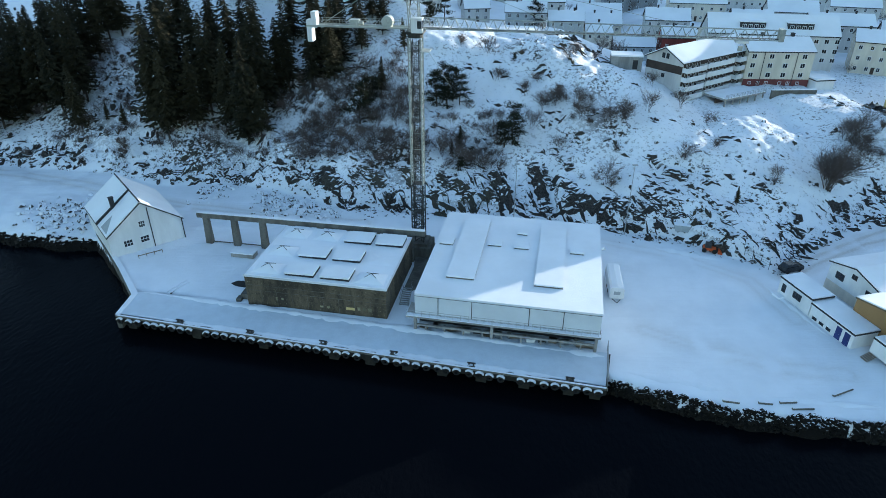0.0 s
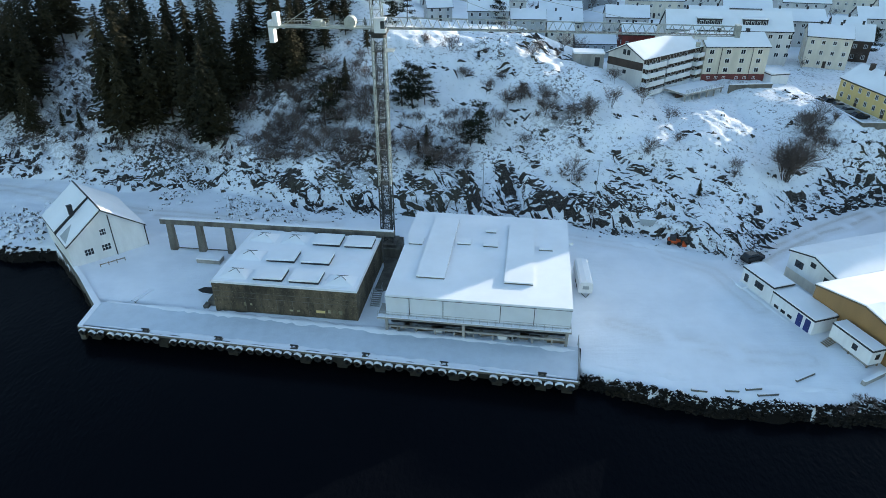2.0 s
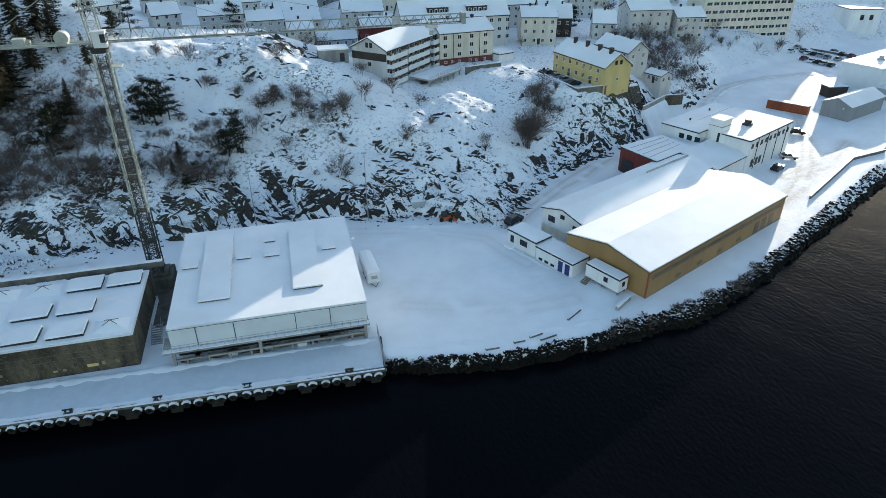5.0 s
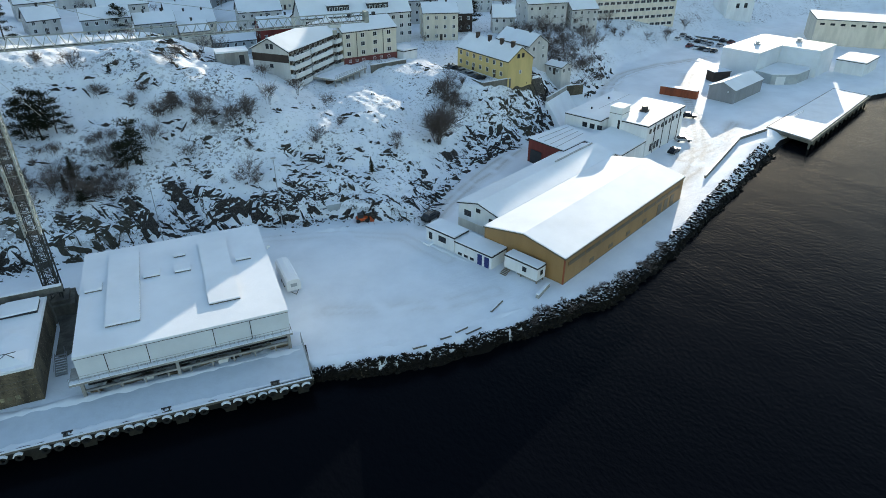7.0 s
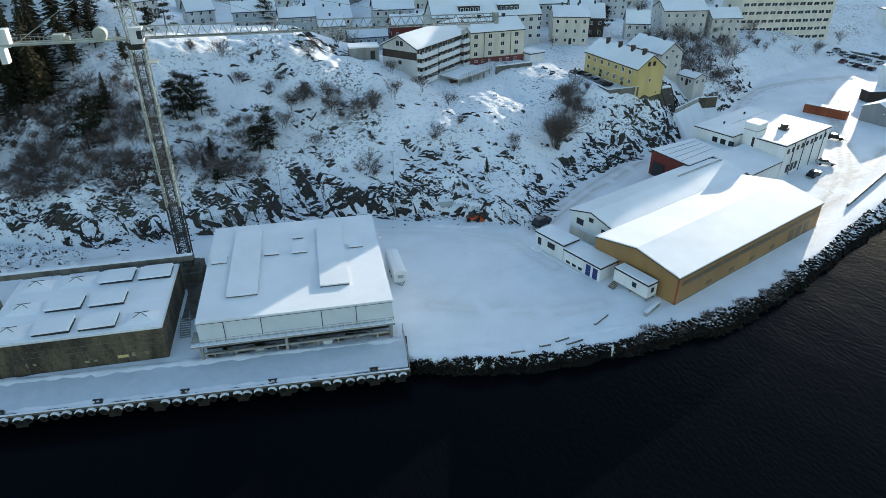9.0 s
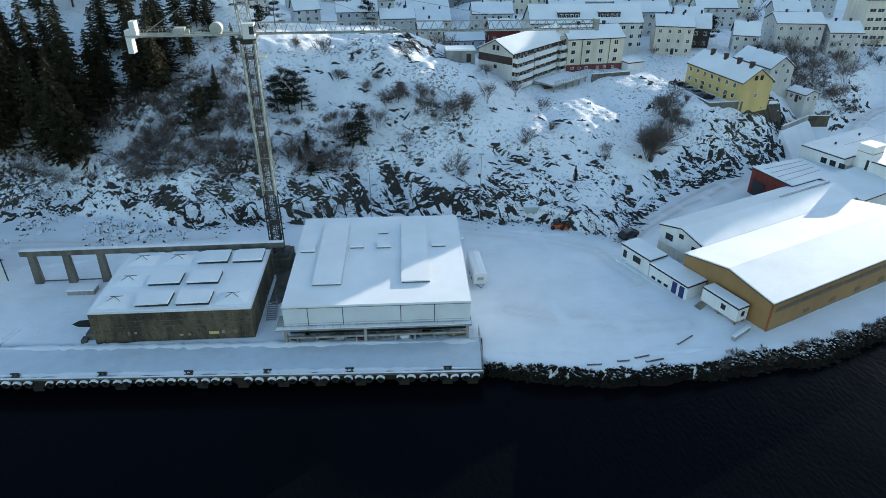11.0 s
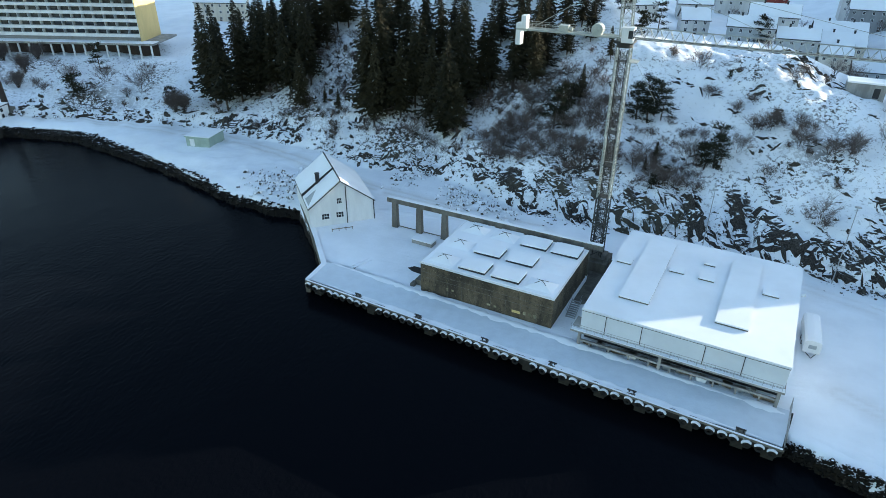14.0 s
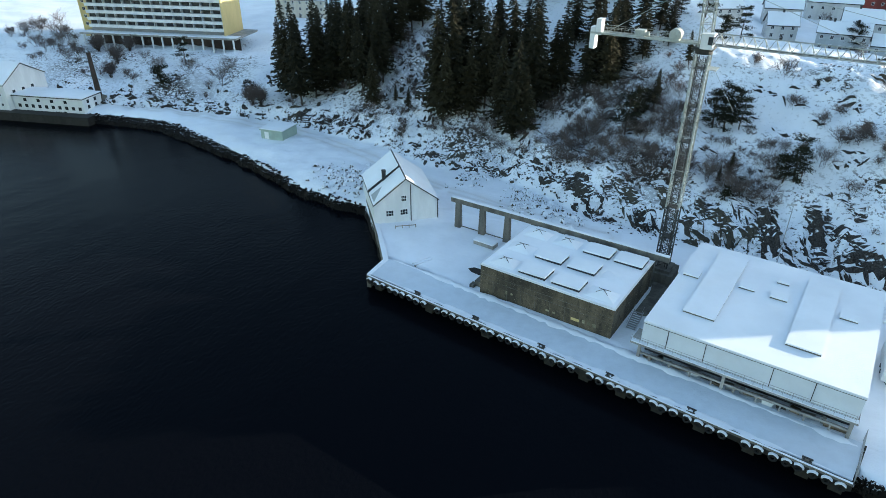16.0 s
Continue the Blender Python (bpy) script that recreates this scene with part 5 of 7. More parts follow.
# ---- flats on the hillside ----
apt = thing("apartment_block", "white four-storey apartment block with white balconies and a snowy roof", "apartment block", 56.3, 162.5, 13.6, 36.5)
AW, AD, AH, AR = 30.0, 11.2, 10.9, 2.8
part("wall", gable_body(AW, AD, AH, AR, "x", -4.0), DIM_WHITE, apt)
gable_roof(apt, AW, AD, AH, AR, DARK, "x", 0.5, 0.2)
part("gable_band", Mesher().box(-0.06, 0, 8.0, -0.003, AD, 10.0), BROWN, apt, "dark brown cladding band")
window_rows(apt, AW, AD, "l", [4.6, 5.9], [11.2], 0.9, 1.3, DARK)
for z in (3.6, 6.4):
    window(apt, AW, AD, "l", 5.2, z, 1.0, 1.0, DARK)
part("stair_wall", Mesher().box(-0.05, 0.0, -2.5, -0.003, AD, 1.8), CONC, apt)
for s in range(4):
    z = 2.0 + s * 2.3 - 0.1
    # dark strip on the flat wall paints the shade of the balcony openings
    part("shade_strip", Mesher().box(0.3, -0.05, z + 0.9, AW - 0.3, -0.003, z + 2.2), BROWN, apt, "dark strip painted for the shade behind the balconies")
    for b, (u0, u1, dep) in enumerate(((0.2, 7.8, 1.7), (9.2, 20.5, 1.2), (22.0, 29.6, 1.7))):
        bal = part("balcony", Mesher().box(u0, -dep, z - 0.15, u1, 0.0, z), CONC, apt)
        part("balcony_front", Mesher().box(u0, -dep - 0.06, z - 0.2, u1, -dep, z + 0.95).box(u0 - 0.06, -dep, z - 0.2, u0, 0, z + 0.95).box(u1, -dep, z - 0.2, u1 + 0.06, 0, z + 0.95), WHITE, bal)
        part("balcony_snow", Mesher().box(u0, -dep - 0.05, z + 0.954, u1, -dep + 0.1, z + 1.05), SNOW, bal)
    for u in (1.2, 3.6, 5.8, 10.2, 12.8, 15.4, 18.0, 23.0, 25.4, 27.6):
        window(apt, AW, AD, "f", u, z + 0.25, 1.3, 1.7, WHITE)
terrace = thing("terrace", "snowy concrete terrace on posts with a railing below the apartments", "terrace", 67.5, 159.5, 16.3, 30)
part("slab", Mesher().box(0, 0, -0.4, 15, 7, 0.0), CONC, terrace)
part("snow_cover", Mesher().box(0.1, 0.1, 0.004, 14.9, 6.9, 0.2), SNOW, terrace)
# dark sheet added for the deep shade of the open void
part("void_shade", Mesher().box(0.3, 3.2, -6, 14.7, 3.6, -0.41), BROWN, terrace, "dark sheet standing in for the shaded void under the slab")
for k in range(6):
    part("column", Mesher().box(0.2 + k * 2.86, 0.2, -6, 0.5 + k * 2.86, 0.5, -0.41), CONC, terrace)
for z in (0.45, 0.75, 1.05):
    part("rail", Mesher().tube((0, 0.06, z), (15, 0.06, z), 0.04, n=4), STEEL, terrace)
for k in range(16):
    part("post", Mesher().tube((k * 1.0, 0.06, 0), (k * 1.0, 0.06, 1.05), 0.035, n=4), STEEL, terrace)

apt2 = thing("apartment_block", "cream three-storey apartment block with a red-brown plinth", "apartment block", 77.6, 175.6, 16.0, -1.0)
part("wall", gable_body(17.4, 11.5, 8.7, 2.6, "x", -1.0), CREAM, apt2)
gable_roof(apt2, 17.4, 11.5, 8.7, 2.6, DARK, "x", 0.3, 0.2)
part("plinth", Mesher().box(-0.05, -0.06, -1.5, 17.45, 0.0, 1.5), REDBROWN, apt2, "red-brown plinth")
window_rows(apt2, 17.4, 11.5, "f", [1.0, 5.6, 9.6, 14.2], [2.0, 4.5, 6.9], 1.3, 1.3, WHITE)
window_rows(apt2, 17.4, 11.5, "f", [1.4, 3.6, 5.8, 9.4, 11.6, 14.2], [0.1], 0.9, 0.8, WHITE)
window_rows(apt2, 17.4, 11.5, "r", [2.5, 7.5], [2.0, 4.5, 6.9], 1.1, 1.3, WHITE)
for u in (4.3, 12.9):
    part("downpipe", Mesher().tube((u, -0.1, 0), (u, -0.1, 8.7), 0.08, n=5), DARK, apt2)
for u in (5.0, 13.0):
    chimney(apt2, u, 6, 10.6, 12.6, 0.8)
retain = thing("retaining_wall", "snow-topped stone retaining wall below the apartments", "wall", 82, 166.8, floor_z(86, 166) - 0.4, 4)
part("wall_run", Mesher().box(0, 0, -1.5, 12, 0.6, 1.5), DARKCONC, retain)
part("snow_cap", Mesher().box(0, 0, 1.504, 12, 0.65, 1.7), SNOW, retain)
bunker = thing("concrete_shelter", "small concrete shelter cut into the rocky knoll", "shelter", 40.5, 172.0, floor_z(43, 173) - 0.5, -8)
part("wall", Mesher().box(0, 0, -1, 8, 5, 3.4), CONC, bunker)
part("roof_snow", Mesher().box(-0.1, -0.1, 3.404, 8.1, 5.1, 3.8), ROOF_SNOW, bunker)
part("doorway", Mesher().box(5.6, -0.06, 0.3, 6.9, 0.0, 2.6), DARK, bunker)
garage = thing("garage", "small white garage buried in snow", "garage", 95.8, 172.6, floor_z(98, 174), 10)
part("wall", Mesher().box(0, 0, -1, 5.5, 6, 2.4), WHITE, garage)
flat_roof(garage, 5.5, 6, 2.4, DARK, 0.2, 0.4)

longb = thing("apartment_block", "long white apartment block with dormers in its snowy roof", "apartment block", 76.0, 203.0, 15.0, -9.0)
LW, LD, LH = 37.0, 12.0, 9.6
part("wall", gable_body(LW, LD, LH, 4.6, "x", -3.0), DIM_WHITE, longb)
gable_roof(longb, LW, LD, LH, 4.6, DARK, "x", 0.4, 0.2)
window_rows(longb, LW, LD, "f", [1.2 + k * 2.9 for k in range(13)], [2.0, 4.6, 7.4], 1.3, 1.3, WHITE)
window_rows(longb, LW, LD, "r", [2, 5, 8.5], [2.0, 4.6, 7.4], 1.1, 1.3, WHITE)
for u in (9.0, 22.5):
    dm = part("dormer", Mesher().box(u, 1.4, LH + 0.8, u + 7.2, 5.5, LH + 3.1), DARK, longb, "grey dormer with a row of windows")
    part("dormer_snow", Mesher().box(u - 0.2, 1.2, LH + 3.104, u + 7.4, 5.6, LH + 3.4), ROOF_SNOW, dm)
    for k in range(4):
        w = window(longb, LW, LD, "f", u + 0.6 + k * 1.7, LH + 1.3, 1.1, 1.2, WHITE)
        w.location.y = 1.38

yel = thing("apartment_house", "yellow rendered apartment house with four chimneys and a snowy roof", "house", 110.0, 164.2, 13.8, -86.5)
YW, YD, YH, YR = 23.3, 9.2, 5.4, 3.2
part("wall", gable_body(YW, YD, YH, YR, "x", -3.0), YELLOW, yel)
gable_roof(yel, YW, YD, YH, YR, DARK, "x", 0.35, 0.2)
window_rows(yel, YW, YD, "f", [1.2 + k * 3.1 for k in range(7)], [0.9, 3.5], 1.1, 1.3, WHITE)
window_rows(yel, YW, YD, "r", [3.2, 4.9], [5.9], 0.9, 1.2, DARK)
window(yel, YW, YD, "r", 4.2, 1.5, 0.8, 1.0)
for u in (4.6, 10.2, 15.6, 20.4):
    chimney(yel, u, YD / 2 - 0.6, YH + 2.4, YH + YR + 1.4, 0.9, BROWN)
for u in (7.2, 17.0):
    part("door", Mesher().box(u, -0.06, 0.0, u + 1.0, 0.0, 2.1), BROWN, yel)
ywall = thing("retaining_wall", "snow-topped concrete retaining wall in front of the yellow house", "wall", 0, 0, 0, 0)
for (x0, y0), (x1, y1) in (((103.4, 167.0), (103.2, 141.6)), ((103.2, 141.6), (112.6, 141.2))):
    ln, tn = math.hypot(x1 - x0, y1 - y0), math.degrees(math.atan2(y1 - y0, x1 - x0))
    part("wall_run", Mesher().box(0, -0.25, 10.0, ln, 0.25, 14.5), DARKCONC, ywall, "", pose(x0, y0, 0, 0, 0, tn))
    part("snow_cap", Mesher().box(0, -0.27, 14.504, ln, 0.27, 14.64), SNOW, ywall, "", pose(x0, y0, 0, 0, 0, tn))
for k in range(4):
    car(106.0, 160 - k * 4.2, 4, [BLACK, SILVER, GREY, BLACK][k], "snow-covered car parked beside the yellow house")

# ---- the slab block and the old works across the bay ----
slab = thing("apartment_slab", "long white apartment slab with balcony bands and a yellow end wall", "apartment block", -242.0, 178.0, 14.0, 14.6)
SW, SD, SH = 58.2, 15.0, 16.5
part("wall", Mesher().box(0, 1.4, 0.0, SW, SD, SH), GREY, slab)
flat_roof(slab, SW, SD, SH, DARK)
part("end_wall", Mesher().box(SW, 0.0, 0, SW + 0.3, SD, SH), PALE_YELLOW, slab, "pale yellow end wall")
part("base_slab", Mesher().box(-3, -3.0, -0.7, SW + 6, SD + 1, -0.02), CONC, slab)
part("base_snow", Mesher().box(-3, -3.0, -0.016, SW + 6, 1.35, 0.15), SNOW, slab)
for k in range(16):
    part("pillar", Mesher().box(-2 + k * 4.3, -2.6, -7.0, -1.5 + k * 4.3, -2.1, -0.7), WHITE, slab)
part("under_wall", Mesher().box(-2, 2, -8, SW + 5, 2.5, -0.7), BROWN, slab)
for s in range(6):
    z = 2.6 + s * 2.65 - 1.0
    part("balcony_band", Mesher().box(0, -0.05, z, SW - 0.02, 0.1, z + 1.15), WHITE, slab)
    part("balcony_floor", Mesher().box(0, 0.1, z, SW - 0.02, 1.396, z + 0.15), CONC, slab)
    for k in range(14):
        part("window", Mesher().box(0.4 + k * 4.15, 1.3, z + 1.15, 3.6 + k * 4.15, 1.396, z + 2.4), GLASS, slab)
        part("divider", Mesher().box(4.0 + k * 4.15, 0.12, z + 0.15, 4.15 + k * 4.15, 1.39, z + 2.5), WHITE, slab)
yslab = thing("apartment_slab", "yellow apartment tower behind the white slab", "apartment block", -262, 190, 12, 14.6)
part("wall", Mesher().box(0, 0, -6, 15, 14, 20), YELLOW, yslab)
flat_roof(yslab, 15, 14, 20, DARK)
window_rows(yslab, 15, 14, "f", [1.5, 5.5, 9.5], [1, 4, 7, 10, 13], 1.4, 1.3)

works = thing("waterside_building", "long low white waterside building with small dark windows", "building", -216.0, 124.6, 0.3, 14.0)
part("wall", Mesher().box(0, 0, -3.5, 26, 9, 4.2), WHITE, works)
flat_roof(works, 26, 9, 4.2, DARK, 0.3, 0.3)
window_rows(works, 26, 9, "f", [1.6 + k * 2.5 for k in range(10)], [0.6], 1.1, 1.1, DARK)
window_rows(works, 26, 9, "f", [4.1, 9.1, 14.1, 19.1], [2.6], 1.1, 1.0, DARK)
window_rows(works, 26, 9, "r", [2.0, 5.4], [0.8, 2.6], 1.0, 1.1, DARK)
works2 = thing("waterside_building", "large white gabled waterside building with a snowy roof", "building", -236.0, 117.5, 0.3, 14.0)
part("wall", gable_body(21, 18, 8.0, 5.0, "x", -3.5), WHITE, works2)
gable_roof(works2, 21, 18, 8.0, 5.0, DARK, "x", 0.4, 0.3)
window_rows(works2, 21, 18, "f", [1.5 + k * 2.8 for k in range(7)], [1.0, 4.4], 0.9, 1.1, WHITE)
window_rows(works2, 21, 18, "r", [3, 7, 11], [1.0, 4.4], 1.1, 1.2, DARK)
wharf = thing("wharf_wall", "dark stone wharf under the waterside buildings", "wall", -240, 113.5, 0, 14.0, kind="structure")
part("wall_run", Mesher().box(0, 0.8, -6, 56, 4.5, 0.1), PILE, wharf)
stack = thing("factory_chimney", "tall tapered dark brick factory chimney", "chimney", -194.5, 140.2, floor_z(-194.5, 140.2) - 0.5, 0)
part("shaft", Mesher().tube((0, 0, 0), (0, 0, 15.6), 1.0, 0.62, 14), BROWN, stack, smooth=True)
part("collar", Mesher().tube((0, 0, 15.3), (0, 0, 15.7), 0.72, 0.72, 14), BROWN, stack)
part("plinth", Mesher().box(-1.6, -1.6, 0, 1.6, 1.6, 1.6), DARKCONC, stack)
gshed = thing("green_shed", "pale green flat-roofed shed on the shore path", "shed", -122.6, 135.6, floor_z(-118, 139), 5.0)
part("wall", Mesher().box(0, 0, -1, 7.2, 7.4, 2.5), GREEN, gshed)
flat_roof(gshed, 7.2, 7.4, 2.5, GREEN, 0.3, 0.2)
part("door", Mesher().box(1.2, -0.06, 0, 2.6, 0.0, 2.0), WHITE, gshed)

# ---- sheds and halls along the far street ----
gw = thing("warehouse", "grey metal-clad warehouse with a snowy gabled roof", "building", 187.9, 120.2, 0, 11.0)
part("wall", gable_body(21.0, 8.7, 4.2, 1.9, "x", -1), GREY, gw)
gable_roof(gw, 21.0, 8.7, 4.2, 1.9, GREY, "x", 0.3, 0.14)
part("gable_lamp", Mesher().box(-0.12, 2.0, 3.3, -0.003, 2.4, 3.7), WHITE, gw)
fw = thing("cold_store", "large white windowless cold store with a flat snowy roof", "building", 216.5, 134.0, 0, 0)
STORE_PLAN = [(2.2, 0), (20.8, 3.4), (24.2, -9.8), (39.7, -6.6), (33.8, 19.6), (0, 13.4)]
part("wall", Mesher().prism(STORE_PLAN, -1, 9.3), PANEL, fw)
part("roof", Mesher().prism([(x + 0.1 * math.copysign(1, x - 18), y + 0.1 * math.copysign(1, y - 4)) for x, y in STORE_PLAN], 9.304, 9.5), WHITE, fw)
part("roof_snow", Mesher().prism(STORE_PLAN, 9.504, 9.75), ROOF_SNOW, fw)
part("loading_annex", Mesher().prism([(3.0, -0.7), (2.7, -6.3), (7.0, -9.7), (10.7, -11.0), (21.0, -9.4), (23.6, -7.6), (20.9, 3.2), (2.4, -0.1)], -1, 3.4), BLUEGREY, fw, "blue-grey loading annex")
part("annex_snow", Mesher().prism([(3.1, -0.8), (2.8, -6.2), (7.0, -9.6), (10.7, -10.9), (21.0, -9.3), (23.4, -7.5), (20.8, 3.1), (2.5, -0.2)], 3.404, 3.65), ROOF_SNOW, fw)
part("loading_door", Mesher().prism([(4.0, -7.44), (6.4, -9.34), (6.46, -9.26), (4.06, -7.36)], 0, 2.8), WHITE, fw)
for u, v in ((14, 9), (31, 3)):
    part("roof_fan", Mesher().box(u - 0.9, v - 0.9, 9.65, u + 0.9, v + 0.9, 10.3).tube((u, v, 10.3), (u, v, 11.0), 0.8, n=10).tube((u, v, 11.0), (u, v, 11.15), 1.0, n=10), STEEL, fw)
fw2 = thing("warehouse", "cream warehouse with a row of high windows and a snowy roof", "building", 293.4, 157.0, 0, -52.0)
part("wall", Mesher().box(0, 0, -1, 60, 24, 10.5), CREAM, fw2)
flat_roof(fw2, 60, 24, 10.5, DARK, 0.2, 0.3)
window_rows(fw2, 60, 24, "f", [1.5 + k * 4 for k in range(14)], [8.4], 1.8, 0.9, DARK)
fw3 = thing("low_annex", "low white annex beside the cold store", "building", 257.5, 115.5, 0, 12)
part("wall", Mesher().box(0, 0, -1, 16, 10, 4.5), WHITE, fw3)
flat_roof(fw3, 16, 10, 4.5, DARK, 0.2, 0.3)
box = thing("shipping_container", "long rust-red shipping container with snow on top", "container", 176.9, 140.8, floor_z(178, 136), -65.5)
part("body", Mesher().box(0, 0, 0, 12.2, 2.5, 2.6), RUST, box)
ribs = Mesher()
for k in range(37):
    ribs.box(0.2 + k * 0.32, -0.05, 0.15, 0.34 + k * 0.32, -0.003, 2.5)
part("ribbing", ribs, RUST, box)
part("snow_cap", Mesher().box(0.05, 0.05, 2.704, 12.15, 2.45, 2.85), SNOW, box)
shed3 = thing("small_shed", "small dark shed beside the warehouse", "shed", 204.6, 140.6, 0, -16)
part("wall", Mesher().box(0, 0, -0.5, 7, 4, 3.2), BROWN, shed3)
flat_roof(shed3, 7, 4, 3.2, DARK)
off = thing("office_block", "pale office block with bands of windows", "building", 214, 212, 4, -14)
part("wall", Mesher().box(0, 0, -6, 42, 14, 22), CREAM, off)
flat_roof(off, 42, 14, 22, DARK)
for s in range(6):
    for k in range(13):
        window(off, 42, 14, "f", 1.2 + k * 3.1, 1.5 + s * 3.3, 2.5, 1.4, WHITE, (2, 1))
tower = thing("transformer_house", "tall white building with two dark windows", "building", 294.7, 203.2, 0, -19)
part("wall", Mesher().box(0, 0, -3, 15, 12, 13), WHITE, tower)
flat_roof(tower, 15, 12, 13, DARK)
window_rows(tower, 15, 12, "f", [5, 9.5], [8.5], 1.8, 2.2, DARK)

pier = thing("far_pier", "dark timber pier with railings and snow", "pier", 176.5, 86.5, 0, 8.0)
part("deck", Mesher().prism([(0, 0), (60, 6), (60, 18), (2, 14)], -0.8, 0.1), DARKCONC, pier)
part("snow_cover", Mesher().prism([(1.0, 0.8), (59, 6.6), (59, 17.6), (2.6, 13.6)], 0.104, 0.25), SNOW, pier)
for k in range(14):
    part("pile", Mesher().tube((1 + k * 4.4, 0.8 + k * 0.44, -6), (1 + k * 4.4, 0.8 + k * 0.44, -0.8), 0.3, n=8), DARKCONC, pier)
for k in range(8):
    part("rail_post", Mesher().tube((2 + k * 3, 12.5, 0), (2 + k * 3, 12.5, 1.1), 0.05, n=4), STEEL, pier)
part("rail", Mesher().tube((2, 12.5, 1.1), (23, 12.5, 1.1), 0.04, n=4).tube((2, 12.5, 0.6), (23, 12.5, 0.6), 0.03, n=4), STEEL, pier)
kerb = thing("kerb_wall", "low snow-topped wall along the shore street", "wall", 0, 0, 0, 0, kind="structure")
for (x0, y0), (x1, y1) in (((130.4, 85.9), (142.6, 90.8)), ((142.6, 90.8), (161.0, 98.2)), ((161.0, 98.2), (174.0, 98.6))):
    ln, tn = math.hypot(x1 - x0, y1 - y0), math.degrees(math.atan2(y1 - y0, x1 - x0))
    part("wall_run", Mesher().box(0, 0, -0.6, ln, 0.4, 0.75), DARKCONC, kerb, "", pose(x0, y0, 0, 0, 0, tn))
    part("snow_cap", Mesher().box(0, 0.02, 0.754, ln, 0.42, 0.86), SNOW, kerb, "", pose(x0, y0, 0, 0, 0, tn))

ARC = [(159.3, 146.0), (169.6, 155.1), (182.0, 162.2), (193.3, 165.0), (209.0, 165.9), (233.6, 162.9)]
for k in range(5):
    (x0, y0), (x1, y1) = ARC[k], ARC[k + 1]
    ln, tn = math.hypot(x1 - x0, y1 - y0), math.degrees(math.atan2(y1 - y0, x1 - x0))
    single("snow_bank", snow_bank(0, ln, 0, 0.9, 0.5, 41 + k, -0.1), SNOW, "lumpy ploughed-up bank of snow along the curved road", "snow bank", pose(x0, y0, floor_z((x0 + x1) / 2, (y0 + y1) / 2), 0, 0, tn), "snow banks along the road", smooth=True)
lot_wall = thing("retaining_wall", "low dark retaining wall behind the parking lot", "wall", 255.7, 216.6, 0, -76.0)
part("wall_run", Mesher().box(0, 0, -1.5, 40.0, 0.5, 0.9), DARKCONC, lot_wall)
part("snow_cap", Mesher().box(0, -0.03, 0.904, 40.0, 0.55, 1.05), SNOW, lot_wall)
ramp_wall = thing("ramp_wall", "concrete ramp wall with a railing below the yellow house", "wall", 0, 0, 0, 0)
for (x0, y0), (x1, y1), base in (((123.6, 137.2), (136.4, 143.2), 6.9), ((136.4, 143.2), (142.0, 142.1), 5.0)):
    ln, tn = math.hypot(x1 - x0, y1 - y0), math.degrees(math.atan2(y1 - y0, x1 - x0))
    part("wall_run", Mesher().box(0, 0, base, ln + 0.2, 0.4, 8.2), CONC if base > 6 else OLD, ramp_wall, "stained concrete wall", pose(x0, y0, 0, 0, 0, tn))
    part("snow_slope", Mesher().prism([(-5.5, -0.5), (0.02, base + 0.1), (0.38, base + 0.1), (0.38, -0.5)], -0.5, ln + 0.5, "x"), SNOW, ramp_wall, "", pose(x0, y0, 0, 0, 0, tn))
    part("snow_cap", Mesher().box(0, -0.02, 8.204, ln + 0.2, 0.42, 8.35), SNOW, ramp_wall, "", pose(x0, y0, 0, 0, 0, tn))
    part("rail", Mesher().tube((0, 0.2, 9.2), (ln, 0.2, 9.2), 0.04, n=4).tube((0, 0.2, 8.8), (ln, 0.2, 8.8), 0.03, n=4), STEEL, ramp_wall, "", pose(x0, y0, 0, 0, 0, tn))

